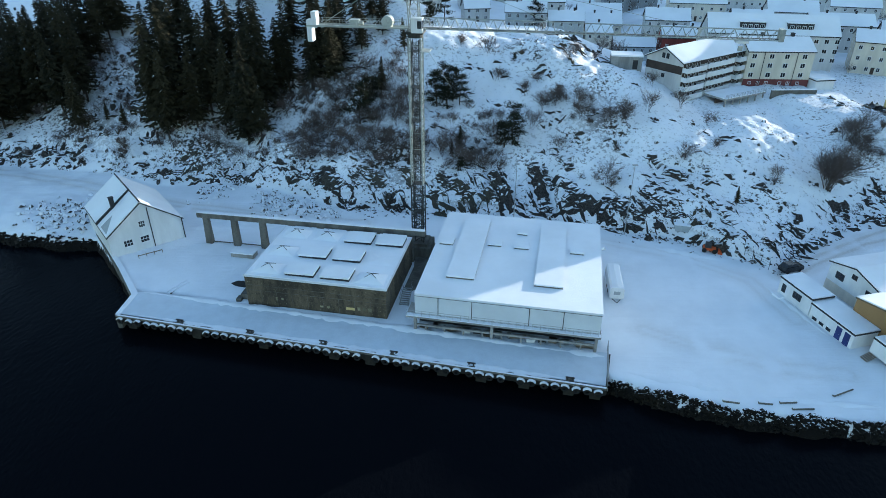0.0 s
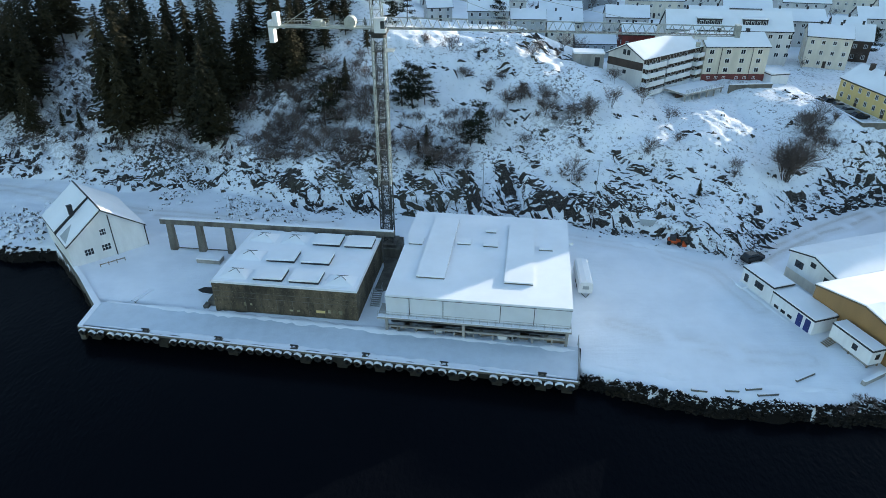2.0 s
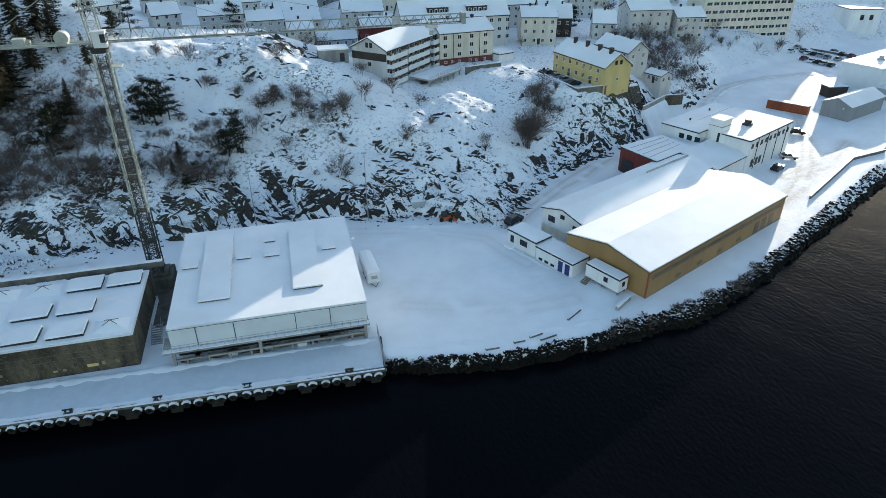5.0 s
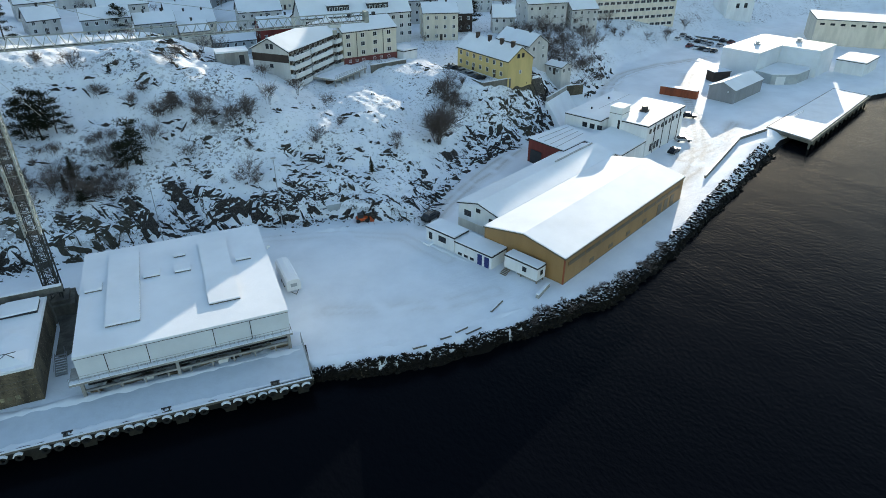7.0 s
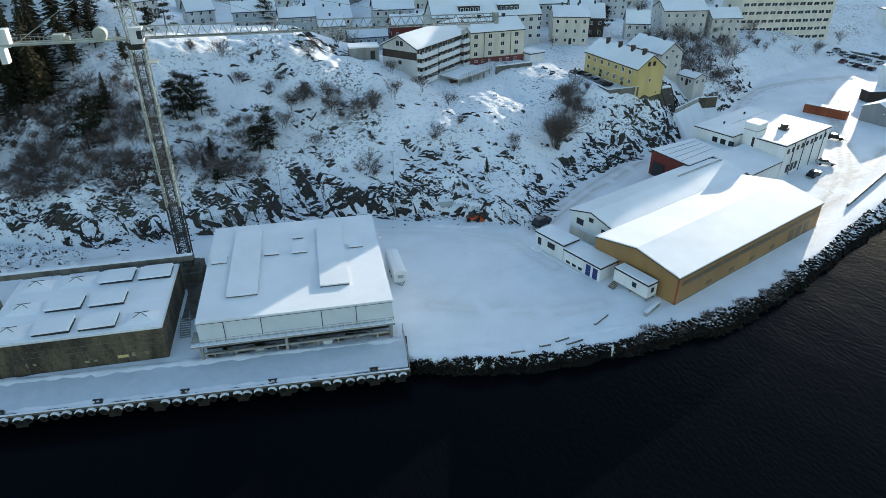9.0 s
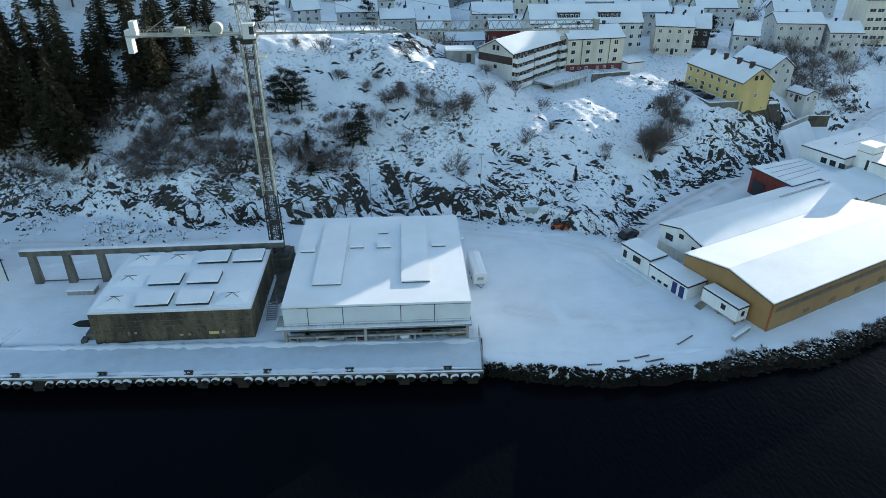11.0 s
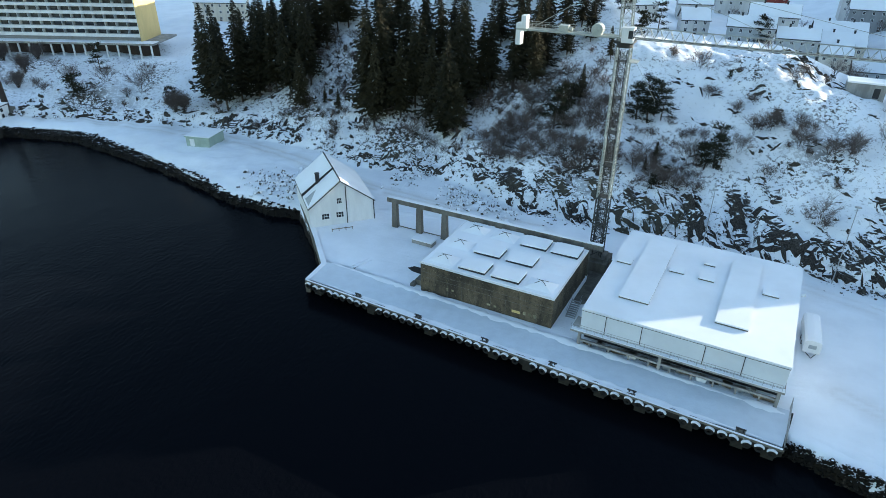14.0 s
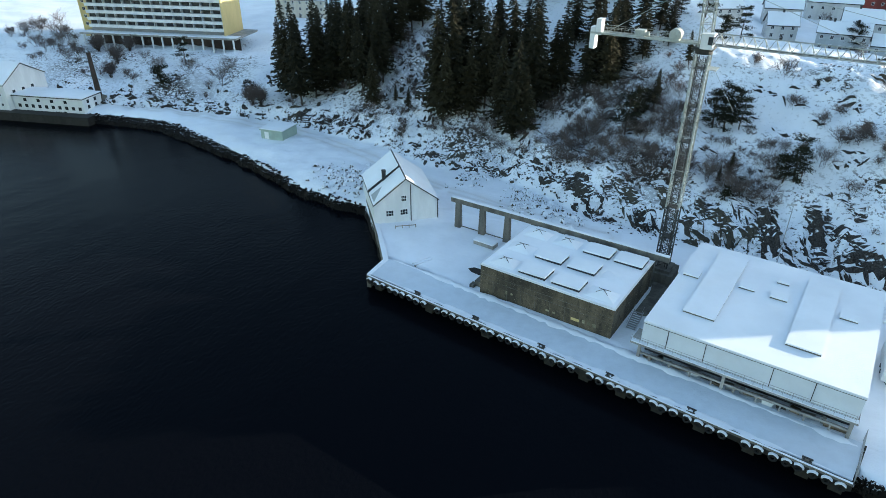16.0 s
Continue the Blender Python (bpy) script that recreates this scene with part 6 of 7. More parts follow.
# ---- the town ----
TOWN = [  # x, y, turn, width, depth, wall height, rise, wall paint, storeys, columns
    (16, 232, -4, 14, 8, 5.4, 2.6, BLUEGREY, 2, 5), (31, 231, -4, 12, 8, 5.4, 2.6, BLUEGREY, 2, 4), (44, 230, -4, 9, 8, 5.6, 2.6, CREAM, 2, 3),
    (54, 229, -4, 14, 8, 5.4, 2.6, BLUEGREY, 2, 5), (70, 228, -6, 14, 9, 4.4, 3.0, RED, 1, 4), (2, 238, 10, 9, 8, 4.6, 3.2, DIM_WHITE, 2, 3),
    (-14, 232, 30, 9, 9, 5.0, 3.6, DIM_WHITE, 2, 3), (84, 214, 25, 9, 10, 6.0, 3.4, CREAM, 2, 3), (117, 196, -25, 12, 14, 9.0, 2.4, CREAM, 3, 4),
    (130, 206, -25, 12, 9, 6.5, 4.0, BROWN, 2, 4), (140, 222, -20, 10, 9, 6.0, 4.0, DIM_WHITE, 2, 3), (146, 195, -30, 8, 8, 5.6, 3.6, DIM_WHITE, 2, 3),
    (128.5, 169, -86, 15, 8, 5.2, 2.8, DIM_WHITE, 2, 4), (137, 154, -80, 6, 5, 2.6, 0.9, DIM_WHITE, 1, 2), (163, 196, -16, 16, 11, 9.5, 2.6, DIM_WHITE, 3, 5),
    (180, 190, -16, 11, 10, 8.0, 2.8, DIM_WHITE, 3, 4), (118, 226, -10, 20, 10, 8.6, 3.0, DIM_WHITE, 3, 7), (160, 240, -16, 16, 10, 8.0, 3.2, DIM_WHITE, 3, 5),
    (190, 232, -20, 14, 10, 8.0, 3.2, DIM_WHITE, 3, 5), (100, 246, -8, 14, 9, 6.0, 3.5, CREAM, 2, 4), (70, 252, -8, 16, 9, 6.0, 3.5, DIM_WHITE, 2, 5),
    (48, 256, -4, 14, 9, 6.0, 3.5, CREAM, 2, 4), (24, 258, -4, 16, 9, 6.0, 3.5, DIM_WHITE, 2, 5), (0, 264, 6, 12, 9, 6.0, 3.5, DIM_WHITE, 2, 4),
    (120, 264, -12, 18, 10, 7.0, 3.5, DIM_WHITE, 2, 5), (86, 278, -8, 22, 11, 7.0, 3.0, CREAM, 2, 6), (50, 284, -4, 18, 10, 7.0, 3.5, BROWN, 2, 5),
    (150, 276, -16, 18, 10, 8.0, 3.5, DIM_WHITE, 3, 5), (186, 268, -20, 18, 10, 8.0, 3.5, CREAM, 3, 5), (14, 290, 0, 18, 10, 7.0, 3.5, DIM_WHITE, 2, 5),
    (108, 304, -8, 26, 12, 8.0, 3.0, DIM_WHITE, 3, 8), (66, 312, -6, 24, 12, 8.0, 3.0, GREY, 3, 7), (148, 312, -14, 26, 12, 9.0, 3.0, DIM_WHITE, 3, 8),
    (190, 306, -18, 24, 12, 9.0, 3.0, CREAM, 3, 7), (20, 322, 0, 24, 12, 8.0, 3.0, RED, 3, 7), (120, 344, -8, 34, 14, 9.0, 3.0, CREAM, 3, 9),
    (70, 350, -6, 30, 14, 9.0, 3.0, DIM_WHITE, 3, 8), (178, 346, -14, 34, 14, 9.0, 3.0, DIM_WHITE, 3, 9), (224, 262, -20, 18, 11, 9.0, 3.0, DIM_WHITE, 3, 5),
    (-170, 238, 14, 24, 11, 8.0, 3.0, DIM_WHITE, 3, 7), (-205, 248, 14, 24, 11, 8.0, 3.0, CREAM, 3, 7), (-148, 222, 14, 14, 9, 6.0, 3.0, CREAM, 2, 4),
]
WORD = {"BLUEGREY": "blue-grey", "blue_grey_cladding": "blue-grey clad", "cream_render": "cream rendered", "dim_white_paint": "white wooden", "dark_red_cladding": "dark red", "dark_brown_cladding": "dark brown", "grey_cladding": "grey clad"}
for x, y, turn, w, d, h, rise, wall, storeys, cols in TOWN:
    dwelling(f"{WORD[wall.name]} town house with a snowy pitched roof", x, y, floor_z(x + w / 2, y + d / 2), turn, w, d, h, rise, wall, DARK, "x", storeys, (cols, 2), -4.0, "town houses on the plateau", stack=1 + cols // 4)

# ---- shore rocks and rubble ----
def within(n, corners, gap=1.2):
    """Spots scattered over the inside of a four- or five-cornered plot."""
    out, xs, ys = [], [c[0] for c in corners], [c[1] for c in corners]
    for k in range(n * 20):
        p = (rng.uniform(min(xs), max(xs)), rng.uniform(min(ys), max(ys)))
        inside = False
        for (ax, ay), (bx, by) in zip(corners, corners[1:] + corners[:1]):
            if (ay > p[1]) != (by > p[1]) and p[0] < ax + (p[1] - ay) * (bx - ax) / (by - ay):
                inside = not inside
        if inside and all((p[0] - q[0]) ** 2 + (p[1] - q[1]) ** 2 > gap * gap for q in out):
            out.append(p)
        if len(out) == n:
            break
    return out


def boulder(rng, x, y, z, r):
    """One angular stone: a jittered, flattened octahedral lump."""
    base = [(1, 0, 0), (0.7, 0.7, 0.1), (0, 1, 0), (-0.7, 0.7, 0), (-1, 0, 0), (-0.7, -0.7, 0.1), (0, -1, 0), (0.7, -0.7, 0)]
    a = rng.uniform(0, 6.28)
    c, s = math.cos(a), math.sin(a)
    pts = []
    for k, (px, py, pz) in enumerate(base):
        q, h = rng.uniform(0.7, 1.2), rng.uniform(-0.35, 0.25)
        pts.append((x + r * q * (c * px - 0.75 * s * py), y + r * q * (s * px + 0.75 * c * py), z + r * h))
    for k in range(4):
        px, py = (0.45, 0.45, -0.45, -0.45)[k], (-0.4, 0.4, 0.4, -0.4)[k]
        pts.append((x + r * (c * px - 0.75 * s * py), y + r * (s * px + 0.75 * c * py), z + r * rng.uniform(0.45, 0.75)))
    f = [(7, 0, 8), (0, 1, 9, 8), (1, 2, 9), (2, 3, 10, 9), (3, 4, 10), (4, 5, 11, 10), (5, 6, 11), (6, 7, 8, 11), (8, 9, 10, 11), (7, 6, 5, 4, 3, 2, 1, 0)]
    return pts, f


def heap(name, label, category, spots, mat, seed, low, high, sink=0.25):
    rng, m = random.Random(seed), Mesher()
    xs, ys = np.array([p[0] for p in spots]), np.array([p[1] for p in spots])
    for x, y, z in zip(xs, ys, ground_z(xs, ys)):
        r = low + (high - low) * rng.random() ** 2
        m.add(*boulder(rng, x, y, z + r * sink, r))
    return single(name, m, mat, label, category, kind="stuff")


rng = random.Random(21)
spots = []
for k in range(6500):
    x = rng.choice([rng.uniform(23, 165), rng.uniform(23, 130), rng.uniform(-222, -74)])
    spots.append((x, float(np.interp(x, SHORE_X, SHORE_Y)) + float(np.interp(x, BANK_X, BANK_W)) * rng.uniform(-0.25, 0.85)))
heap("shore_rocks", "dark wet armour stones with snow along the shore", "rocks", spots, WET_ROCK, 3, 0.15, 0.6)
spots = [(x, 0) for x in (rng.uniform(-64, -22) for k in range(1300)) if rng.random() < 1.8 * float(vnoise(np.array([x / 7.0]), np.array([1.7]), 15)[0]) - 0.45]
spots = [(x, float(np.interp(x, FOOT_X, FOOT_Y)) - rng.uniform(0, 14) * rng.random() - 2) for x, _ in spots]
heap("blasted_rubble", "heap of blasted rock dusted with snow", "rubble", spots, RUBBLE, 4, 0.2, 0.95, 0.1)
spots = [(rng.gauss(-83, 5.5), rng.gauss(122, 3.4)) for k in range(330)]
heap("blasted_rubble", "snowy rubble heap beside the white house", "rubble", spots, RUBBLE, 5, 0.25, 1.0, 0.1)
spots = []
for k in range(1500):
    x = rng.uniform(-225, 128)
    spots.append((x, float(np.interp(x, FOOT_X, FOOT_Y)) + abs(rng.gauss(0, 1)) * rng.choice([2, 4, 6, 16])))
heap("hillside_stones", "scattered angular stones on the snowy hillside", "rocks", spots, ROCKS, 6, 0.2, 0.8, 0.0)


def fin(rng, m, x, y, length, tall, thick, angle):
    """A tilted slab of bedrock that breaks through the snow as a ragged fin."""
    n = max(4, int(length / 0.55))
    ca, sa = math.cos(angle), math.sin(angle)
    us = [length * (k / n - 0.5) for k in range(n + 1)]
    xs = np.array([x + ca * u for u in us])
    ys = np.array([y + sa * u for u in us])
    side = rng.uniform(0.15, 0.6) * thick
    verts, drift = [], 0.0
    for k, (px, py, pz) in enumerate(zip(xs, ys, ground_z(xs, ys))):
        taper = min(1, 0.25 + 2.2 * min(k, n - k) / n)
        drift += rng.uniform(-0.13, 0.13)
        h, w = tall * taper * rng.uniform(0.25, 1.3), thick * taper * rng.uniform(0.4, 1.5)
        for off, up in ((-w, -0.7), (-w * 0.7 + side, h * rng.uniform(0.7, 1.0)), (w * 0.5 + side, h * rng.uniform(0.55, 0.95)), (w * 1.6, -0.7)):
            o = off + drift
            verts.append((px - sa * o, py + ca * o, pz + up))
    faces = [(4 * k + a, 4 * k + b, 4 * k + 4 + b, 4 * k + 4 + a) for k in range(n) for a, b in ((1, 0), (2, 1), (3, 2))]
    faces += [(0, 1, 2, 3), (4 * n + 3, 4 * n + 2, 4 * n + 1, 4 * n)]
    m.add(verts, faces)


rng = random.Random(63)
crag_rocks = Mesher()
outcrop = thing("rock_outcrop", "dark tilted bedrock ledges along the foot of the snowy hillside", "rock", kind="structure")


def ledge(x, y, length, tall, thick, angle):
    m = Mesher()
    fin(rng, m, x, y, length, tall, thick, angle)
    part("ledge", m, CRAG, outcrop)


def slab(x0, y0, x1, y1, tall, deep):
    """A long broken slab of bedrock between two points of the slope: a steep dark face below, snow on its back."""
    m, length = Mesher(), math.hypot(x1 - x0, y1 - y0)
    n = max(6, int(length / 0.5))
    ux, uy = (x1 - x0) / length, (y1 - y0) / length
    px, py = (uy, -ux) if -ux < 0 else (-uy, ux)
    us = np.array([length * k / n + (rng.uniform(-0.2, 0.2) if 0 < k < n else 0) for k in range(n + 1)])
    wob = np.array([rng.uniform(-0.35, 0.35) for k in range(n + 1)])
    xs, ys = x0 + ux * us + px * wob, y0 + uy * us + py * wob
    front = ground_z(xs + px * 0.8, ys + py * 0.8)
    back = ground_z(xs - px * deep, ys - py * deep)
    verts, rise = [], 1.0
    steps = [(0.85, -0.6 / tall), (0.7, 0.3), (0.45, 0.44), (0.3, 0.66), (0.05, 0.8), (-0.2, 1.0)]
    shift = [0.0] * 6
    for k in range(n + 1):
        rise = min(1.3, max(0.4, rise + rng.uniform(-0.3, 0.3)))
        taper = min(1.0, 0.3 + 2.0 * min(k, n - k) / n)
        for a, (out, up) in enumerate(steps):
            shift[a] = 0.6 * shift[a] + rng.uniform(-0.22, 0.22)
            o = out * min(1.4, tall * 0.7) + shift[a]
            verts.append((xs[k] + px * o, ys[k] + py * o, front[k] + tall * rise * taper * (up + (0 if a == 0 else 0.2 * shift[a]))))
        verts.append((xs[k] - px * deep, ys[k] - py * deep, back[k] + min(0.25, tall * 0.15)))
    faces = [(7 * k + a, 7 * k + a + 1, 7 * k + 8 + a, 7 * k + 7 + a) for k in range(n) for a in range(6)]
    if (px * uy - py * ux) < 0:
        faces = [f[::-1] for f in faces]
    m.add(verts, faces + [tuple(range(7)), tuple(range(7 * n + 6, 7 * n - 1, -1))])
    part("ledge", m, CRAG, outcrop)


STEEP = [(-22.3, 136.1, -16.6, 129.7), (-13.7, 137.7, -9.7, 130.1), (-4.4, 134.6, -2.1, 128.9), (-2.1, 131.6, 5.1, 125.8), (-6.2, 129.1, -2.9, 126.6), (-14.6, 127.9, -11.6, 126.7), (-32.5, 136.9, -22.8, 127.0), (-24.5, 134.7, -21.9, 129.7), (7.9, 135.5, 10.7, 125.3), (6.3, 129.0, 8.3, 125.7), (16.9, 138.0, 20.0, 124.7), (9.3, 130.8, 12.3, 125.0), (21.2, 132.1, 26.8, 125.6), (23.1, 126.1, 35.7, 119.1), (32.0, 125.3, 35.4, 121.7), (-34.2, 136.1, -24.3, 129.3), (-22.5, 135.6, -16.3, 131.0)]
BROAD = [(39.5, 125.0, 42.9, 120.5), (42.2, 136.0, 44.5, 131.9), (45.2, 130.8, 50.0, 128.3), (42.8, 119.5, 46.7, 115.3), (37.6, 120.4, 40.9, 117.8), (52.3, 123.9, 55.8, 111.5), (57.1, 108.9, 66.2, 112.6), (22.8, 140.3, 25.1, 133.3), (79.5, 124.3, 88.4, 126.1), (66.5, 117.6, 70.2, 114.6), (-58.2, 143.3, -45.3, 139.3), (-45.3, 139.3, -34.6, 134.7), (-77.4, 142.3, -62.0, 142.7), (-123.4, 150.8, -108.7, 151.4), (-108.7, 151.2, -101.1, 152.9), (-94.0, 155.5, -87.1, 154.8), (-87.7, 165.2, -79.0, 158.4)]
for k, (x0, y0, x1, y1) in enumerate(STEEP):
    slab(x0, y0, x1, y1, (1.9, 1.5, 1.2, 2.2, 1.6)[k % 5], 1.6)
    if k % 2 == 0:
        slab(x0 + 2.2, y0 - 1.2, x0 + 0.4 * x1 - 0.4 * x0 + 2.6, y0 + 0.4 * y1 - 0.4 * y0 - 1.4, 0.8, 1.0)
for x0, y0, x1, y1 in BROAD:
    slab(x0, y0, x1, y1, rng.uniform(0.8, 1.5), 1.7)
for k in range(150):
    x = rng.uniform(-56, 70)
    clump = float(vnoise(np.array([x / 6.0]), np.array([3.3]), 65)[0])
    if rng.random() > 1.7 * clump - 0.25:
        continue
    y = float(np.interp(x, FOOT_X, FOOT_Y)) + abs(rng.gauss(0.5, 4.2))
    ledge(x, y, rng.uniform(1.5, 5.0), rng.uniform(0.4, 1.0), rng.uniform(0.10, 0.30), math.radians(rng.gauss(-60, 8)))
for k in range(170):
    x = rng.uniform(-56, 72)
    y = float(np.interp(x, FOOT_X, FOOT_Y)) + rng.gauss(1.6, 1.5)
    if rng.random() > 1.6 * float(vnoise(np.array([x / 8.0]), np.array([9.1]), 67)[0]) - 0.2:
        continue
    ledge(x, y, rng.uniform(1.5, 4.5), rng.uniform(0.45, 1.4), rng.uniform(0.15, 0.5), math.radians(rng.gauss(-28, 14)))
for k in range(70):
    p = within(1, [(40, 118), (52, 114), (72, 120), (68, 128), (50, 134), (40, 132)], 0)[0]
    ledge(p[0], p[1], rng.uniform(0.8, 2.6), rng.uniform(0.3, 0.9), rng.uniform(0.2, 0.5), math.radians(rng.gauss(-30, 30)))
for k in range(90):
    p = within(1, [(-112, 182), (-88, 186), (-66, 146), (-103, 151)], 0)[0]
    fin(rng, crag_rocks, p[0], p[1], rng.uniform(0.8, 3.2), rng.uniform(0.4, 1.3), rng.uniform(0.3, 0.8), math.radians(rng.gauss(-40, 35)))
for k in range(110):
    x = rng.uniform(-120, 105)
    cx, cy = x, float(np.interp(x, FOOT_X, FOOT_Y)) + rng.uniform(6, 42)
    if 66 < cx < 100 and 136 < cy < 160:
        continue
    for j in range(rng.randint(2, 6)):
        fin(rng, crag_rocks, cx + rng.gauss(0, 1.8), cy + rng.gauss(0, 1.3), rng.uniform(0.9, 3.0), rng.uniform(0.25, 0.8), rng.uniform(0.15, 0.45), math.radians(rng.gauss(-25, 30)))
for k in range(330):
    x = rng.choice([rng.uniform(-222, -56), rng.uniform(-222, -110), rng.uniform(70, 128)])
    y = float(np.interp(x, FOOT_X, FOOT_Y)) + abs(rng.gauss(0, 1)) * rng.choice([2, 3, 12])
    fin(rng, crag_rocks, x, y, rng.uniform(1.0, 4.0), rng.uniform(0.4, 1.3), rng.uniform(0.3, 0.8), math.radians(rng.gauss(5, 28)))
for k in range(150):
    x = rng.uniform(90, 136)
    y = float(np.interp(x, FOOT_X, FOOT_Y)) + rng.uniform(-0.5, 9.5)
    fin(rng, crag_rocks, x, y, rng.uniform(1.0, 4.2), rng.uniform(0.3, 1.0), rng.uniform(0.15, 0.5), math.radians(rng.gauss(-15, 18)))
for k in range(90):
    x = rng.uniform(136, 182)
    fin(rng, crag_rocks, x, float(np.interp(x, FOOT_X, FOOT_Y)) + abs(rng.gauss(0, 6)), rng.uniform(1.0, 4.0), rng.uniform(0.4, 1.2), rng.uniform(0.2, 0.6), math.radians(rng.gauss(20, 20)))
for k in range(45):
    fin(rng, crag_rocks, rng.gauss(32, 7), rng.gauss(178, 6), rng.uniform(1.0, 4.0), rng.uniform(0.3, 1.0), rng.uniform(0.2, 0.6), math.radians(rng.gauss(-10, 30)))
spots = []
for k in range(2600):
    x = rng.uniform(-60, 72)
    if rng.random() < 1.6 * float(vnoise(np.array([x / 5.0]), np.array([5.7]), 69)[0]) - 0.25:
        spots.append((x, float(np.interp(x, FOOT_X, FOOT_Y)) + rng.gauss(1.8, 2.2)))
heap("crag_rubble", "dark broken rock at the foot of the ledges", "rocks", spots, CRAG, 14, 0.1, 0.38, 0.0)
single("rock_ledges", crag_rocks, CRAG, "dark tilted bedrock ledges breaking through the snow", "rocks", kind="stuff")


# ---- trees ----
# unseen pines added on the ridge: crowns shade the hall, gaps light the slope
rng = random.Random(99)
stems, tops = Mesher(), Mesher()
for k in range(24):
    q, depth = 70.2 + 19.6 * k / 23 + rng.uniform(-0.2, 0.2), 650 + rng.uniform(-2, 2)
    x, y = 0.829 * depth - 0.559 * q, 0.559 * depth + 0.829 * q
    low = 108.7 - 7.4 + rng.uniform(-0.7, 0.7)
    stems.tube((x, y, 84), (x, y, 111), 0.14, 0.10, 5)
    for b in range(330):
        c = Vector((x + rng.gauss(0, 0.8), y + rng.gauss(0, 0.8), low + 11.5 * rng.random() ** 1.2))
        d = Vector((rng.gauss(0, 1), rng.gauss(0, 1), rng.gauss(0, 0.8))).normalized() * rng.uniform(0.6, 1.1)
        o = d.orthogonal().normalized() * rng.uniform(0.3, 0.55)
        tops.add([c - o, c + o, c + d], [(0, 1, 2)])
ridge_woods = thing("ridge_woods", "unseen pines added on the far ridge to screen the sun", "woods", kind="stuff")
part("trunks", stems, BARK, ridge_woods)
part("crowns", tops, PINE, ridge_woods)


def spruce(seed, height, spread, lean=0.0):
    """A spruce: a tapered trunk and whorls of drooping branches, each with side sprays."""
    rng = random.Random(seed)
    trunk = Mesher().tube((0, 0, -0.8), (lean, 0, height * 0.55), 0.26, 0.13, 7).tube((lean, 0, height * 0.55), (lean, 0, height), 0.13, 0.02, 6)
    v, f = [], []
    bottom = height * rng.uniform(0.10, 0.2)
    tiers = int(height * 2.3)
    for t in range(tiers):
        q = t / (tiers - 1)
        z = bottom + (height - bottom) * q
        reach = 0.98 * spread * (1 - q) ** 0.72 * rng.uniform(0.62, 1.15) + 0.15
        n = 8 if q < 0.7 else 5
        turn = rng.uniform(0, 6.28)
        for b in range(n):
            if rng.random() < 0.24:
                continue
            a = turn + 6.283 * b / n + rng.uniform(-0.35, 0.35)
            r = reach * rng.uniform(0.55, 1.15)
            droop = rng.uniform(0.22, 0.5)
            ca, sa = math.cos(a), math.sin(a)
            segs = 3
            for k in range(segs):
                u0, u1 = r * k / segs, r * (k + 1) / segs
                z0, z1 = z - droop * u0 + 0.05 * u0 * u0, z - droop * u1 + 0.05 * u1 * u1
                wide = (0.30 + 0.22 * r) * (1 - 0.75 * k / segs)
                for side in (-1, 1):
                    sp = rng.uniform(0.7, 1.25)
                    x0, y0, x1, y1 = lean * q + u0 * ca, u0 * sa, lean * q + u1 * ca, u1 * sa
                    tip = (x1 - sa * side * wide * sp + ca * 0.2, y1 + ca * side * wide * sp + sa * 0.2, z1 - rng.uniform(0.15, 0.5) * sp)
                    n0 = len(v)
                    v += [(x0, y0, z0), (x1 + ca * 0.15, y1 + sa * 0.15, z1), tip]
                    f.append((n0, n0 + 1, n0 + 2))
                    if rng.random() < 0.75:
                        t2 = (x0 * 0.5 + x1 * 0.5 - sa * side * wide * sp * 1.1, y0 * 0.5 + y1 * 0.5 + ca * side * wide * sp * 1.1, z0 - rng.uniform(0.1, 0.55))
                        v += [((x0 * 2 + x1) / 3, (y0 * 2 + y1) / 3, z0 + 0.03), (x1, y1, z1 + 0.02), t2]
                        f.append((n0 + 3, n0 + 4, n0 + 5))
    return trunk, Mesher().add(v, f)


def bare_bush(seed, height, spread, stems, fine=0.010):
    """A leafless birch or willow thicket: stems that fork into fine twigs."""
    rng = random.Random(seed)
    wood, twigs = Mesher(), Mesher()

    def grow(p, way, length, r, depth):
        q = p + way * length
        (wood if depth > 1 else twigs).tube(p, q, r, r * 0.6, 3)
        if depth == 0:
            return
        for k in range(5):
            w = (way + Vector((rng.uniform(-0.85, 0.85), rng.uniform(-0.85, 0.85), rng.uniform(-0.3, 0.35)))).normalized()
            grow(p.lerp(q, rng.uniform(0.35, 1.0)), w, length * rng.uniform(0.45, 0.8), max(fine, r * 0.6), depth - 1)

    for k in range(stems):
        a = rng.uniform(0, 6.28)
        tilt = rng.uniform(0.1, 0.75) * spread
        grow(Vector((rng.uniform(-0.5, 0.5), rng.uniform(-0.5, 0.5), -0.3)), Vector((tilt * math.cos(a), tilt * math.sin(a), 1)).normalized(), height * rng.uniform(0.30, 0.44), 0.0065 * height * rng.uniform(0.7, 1.0), 3)
    return wood, twigs


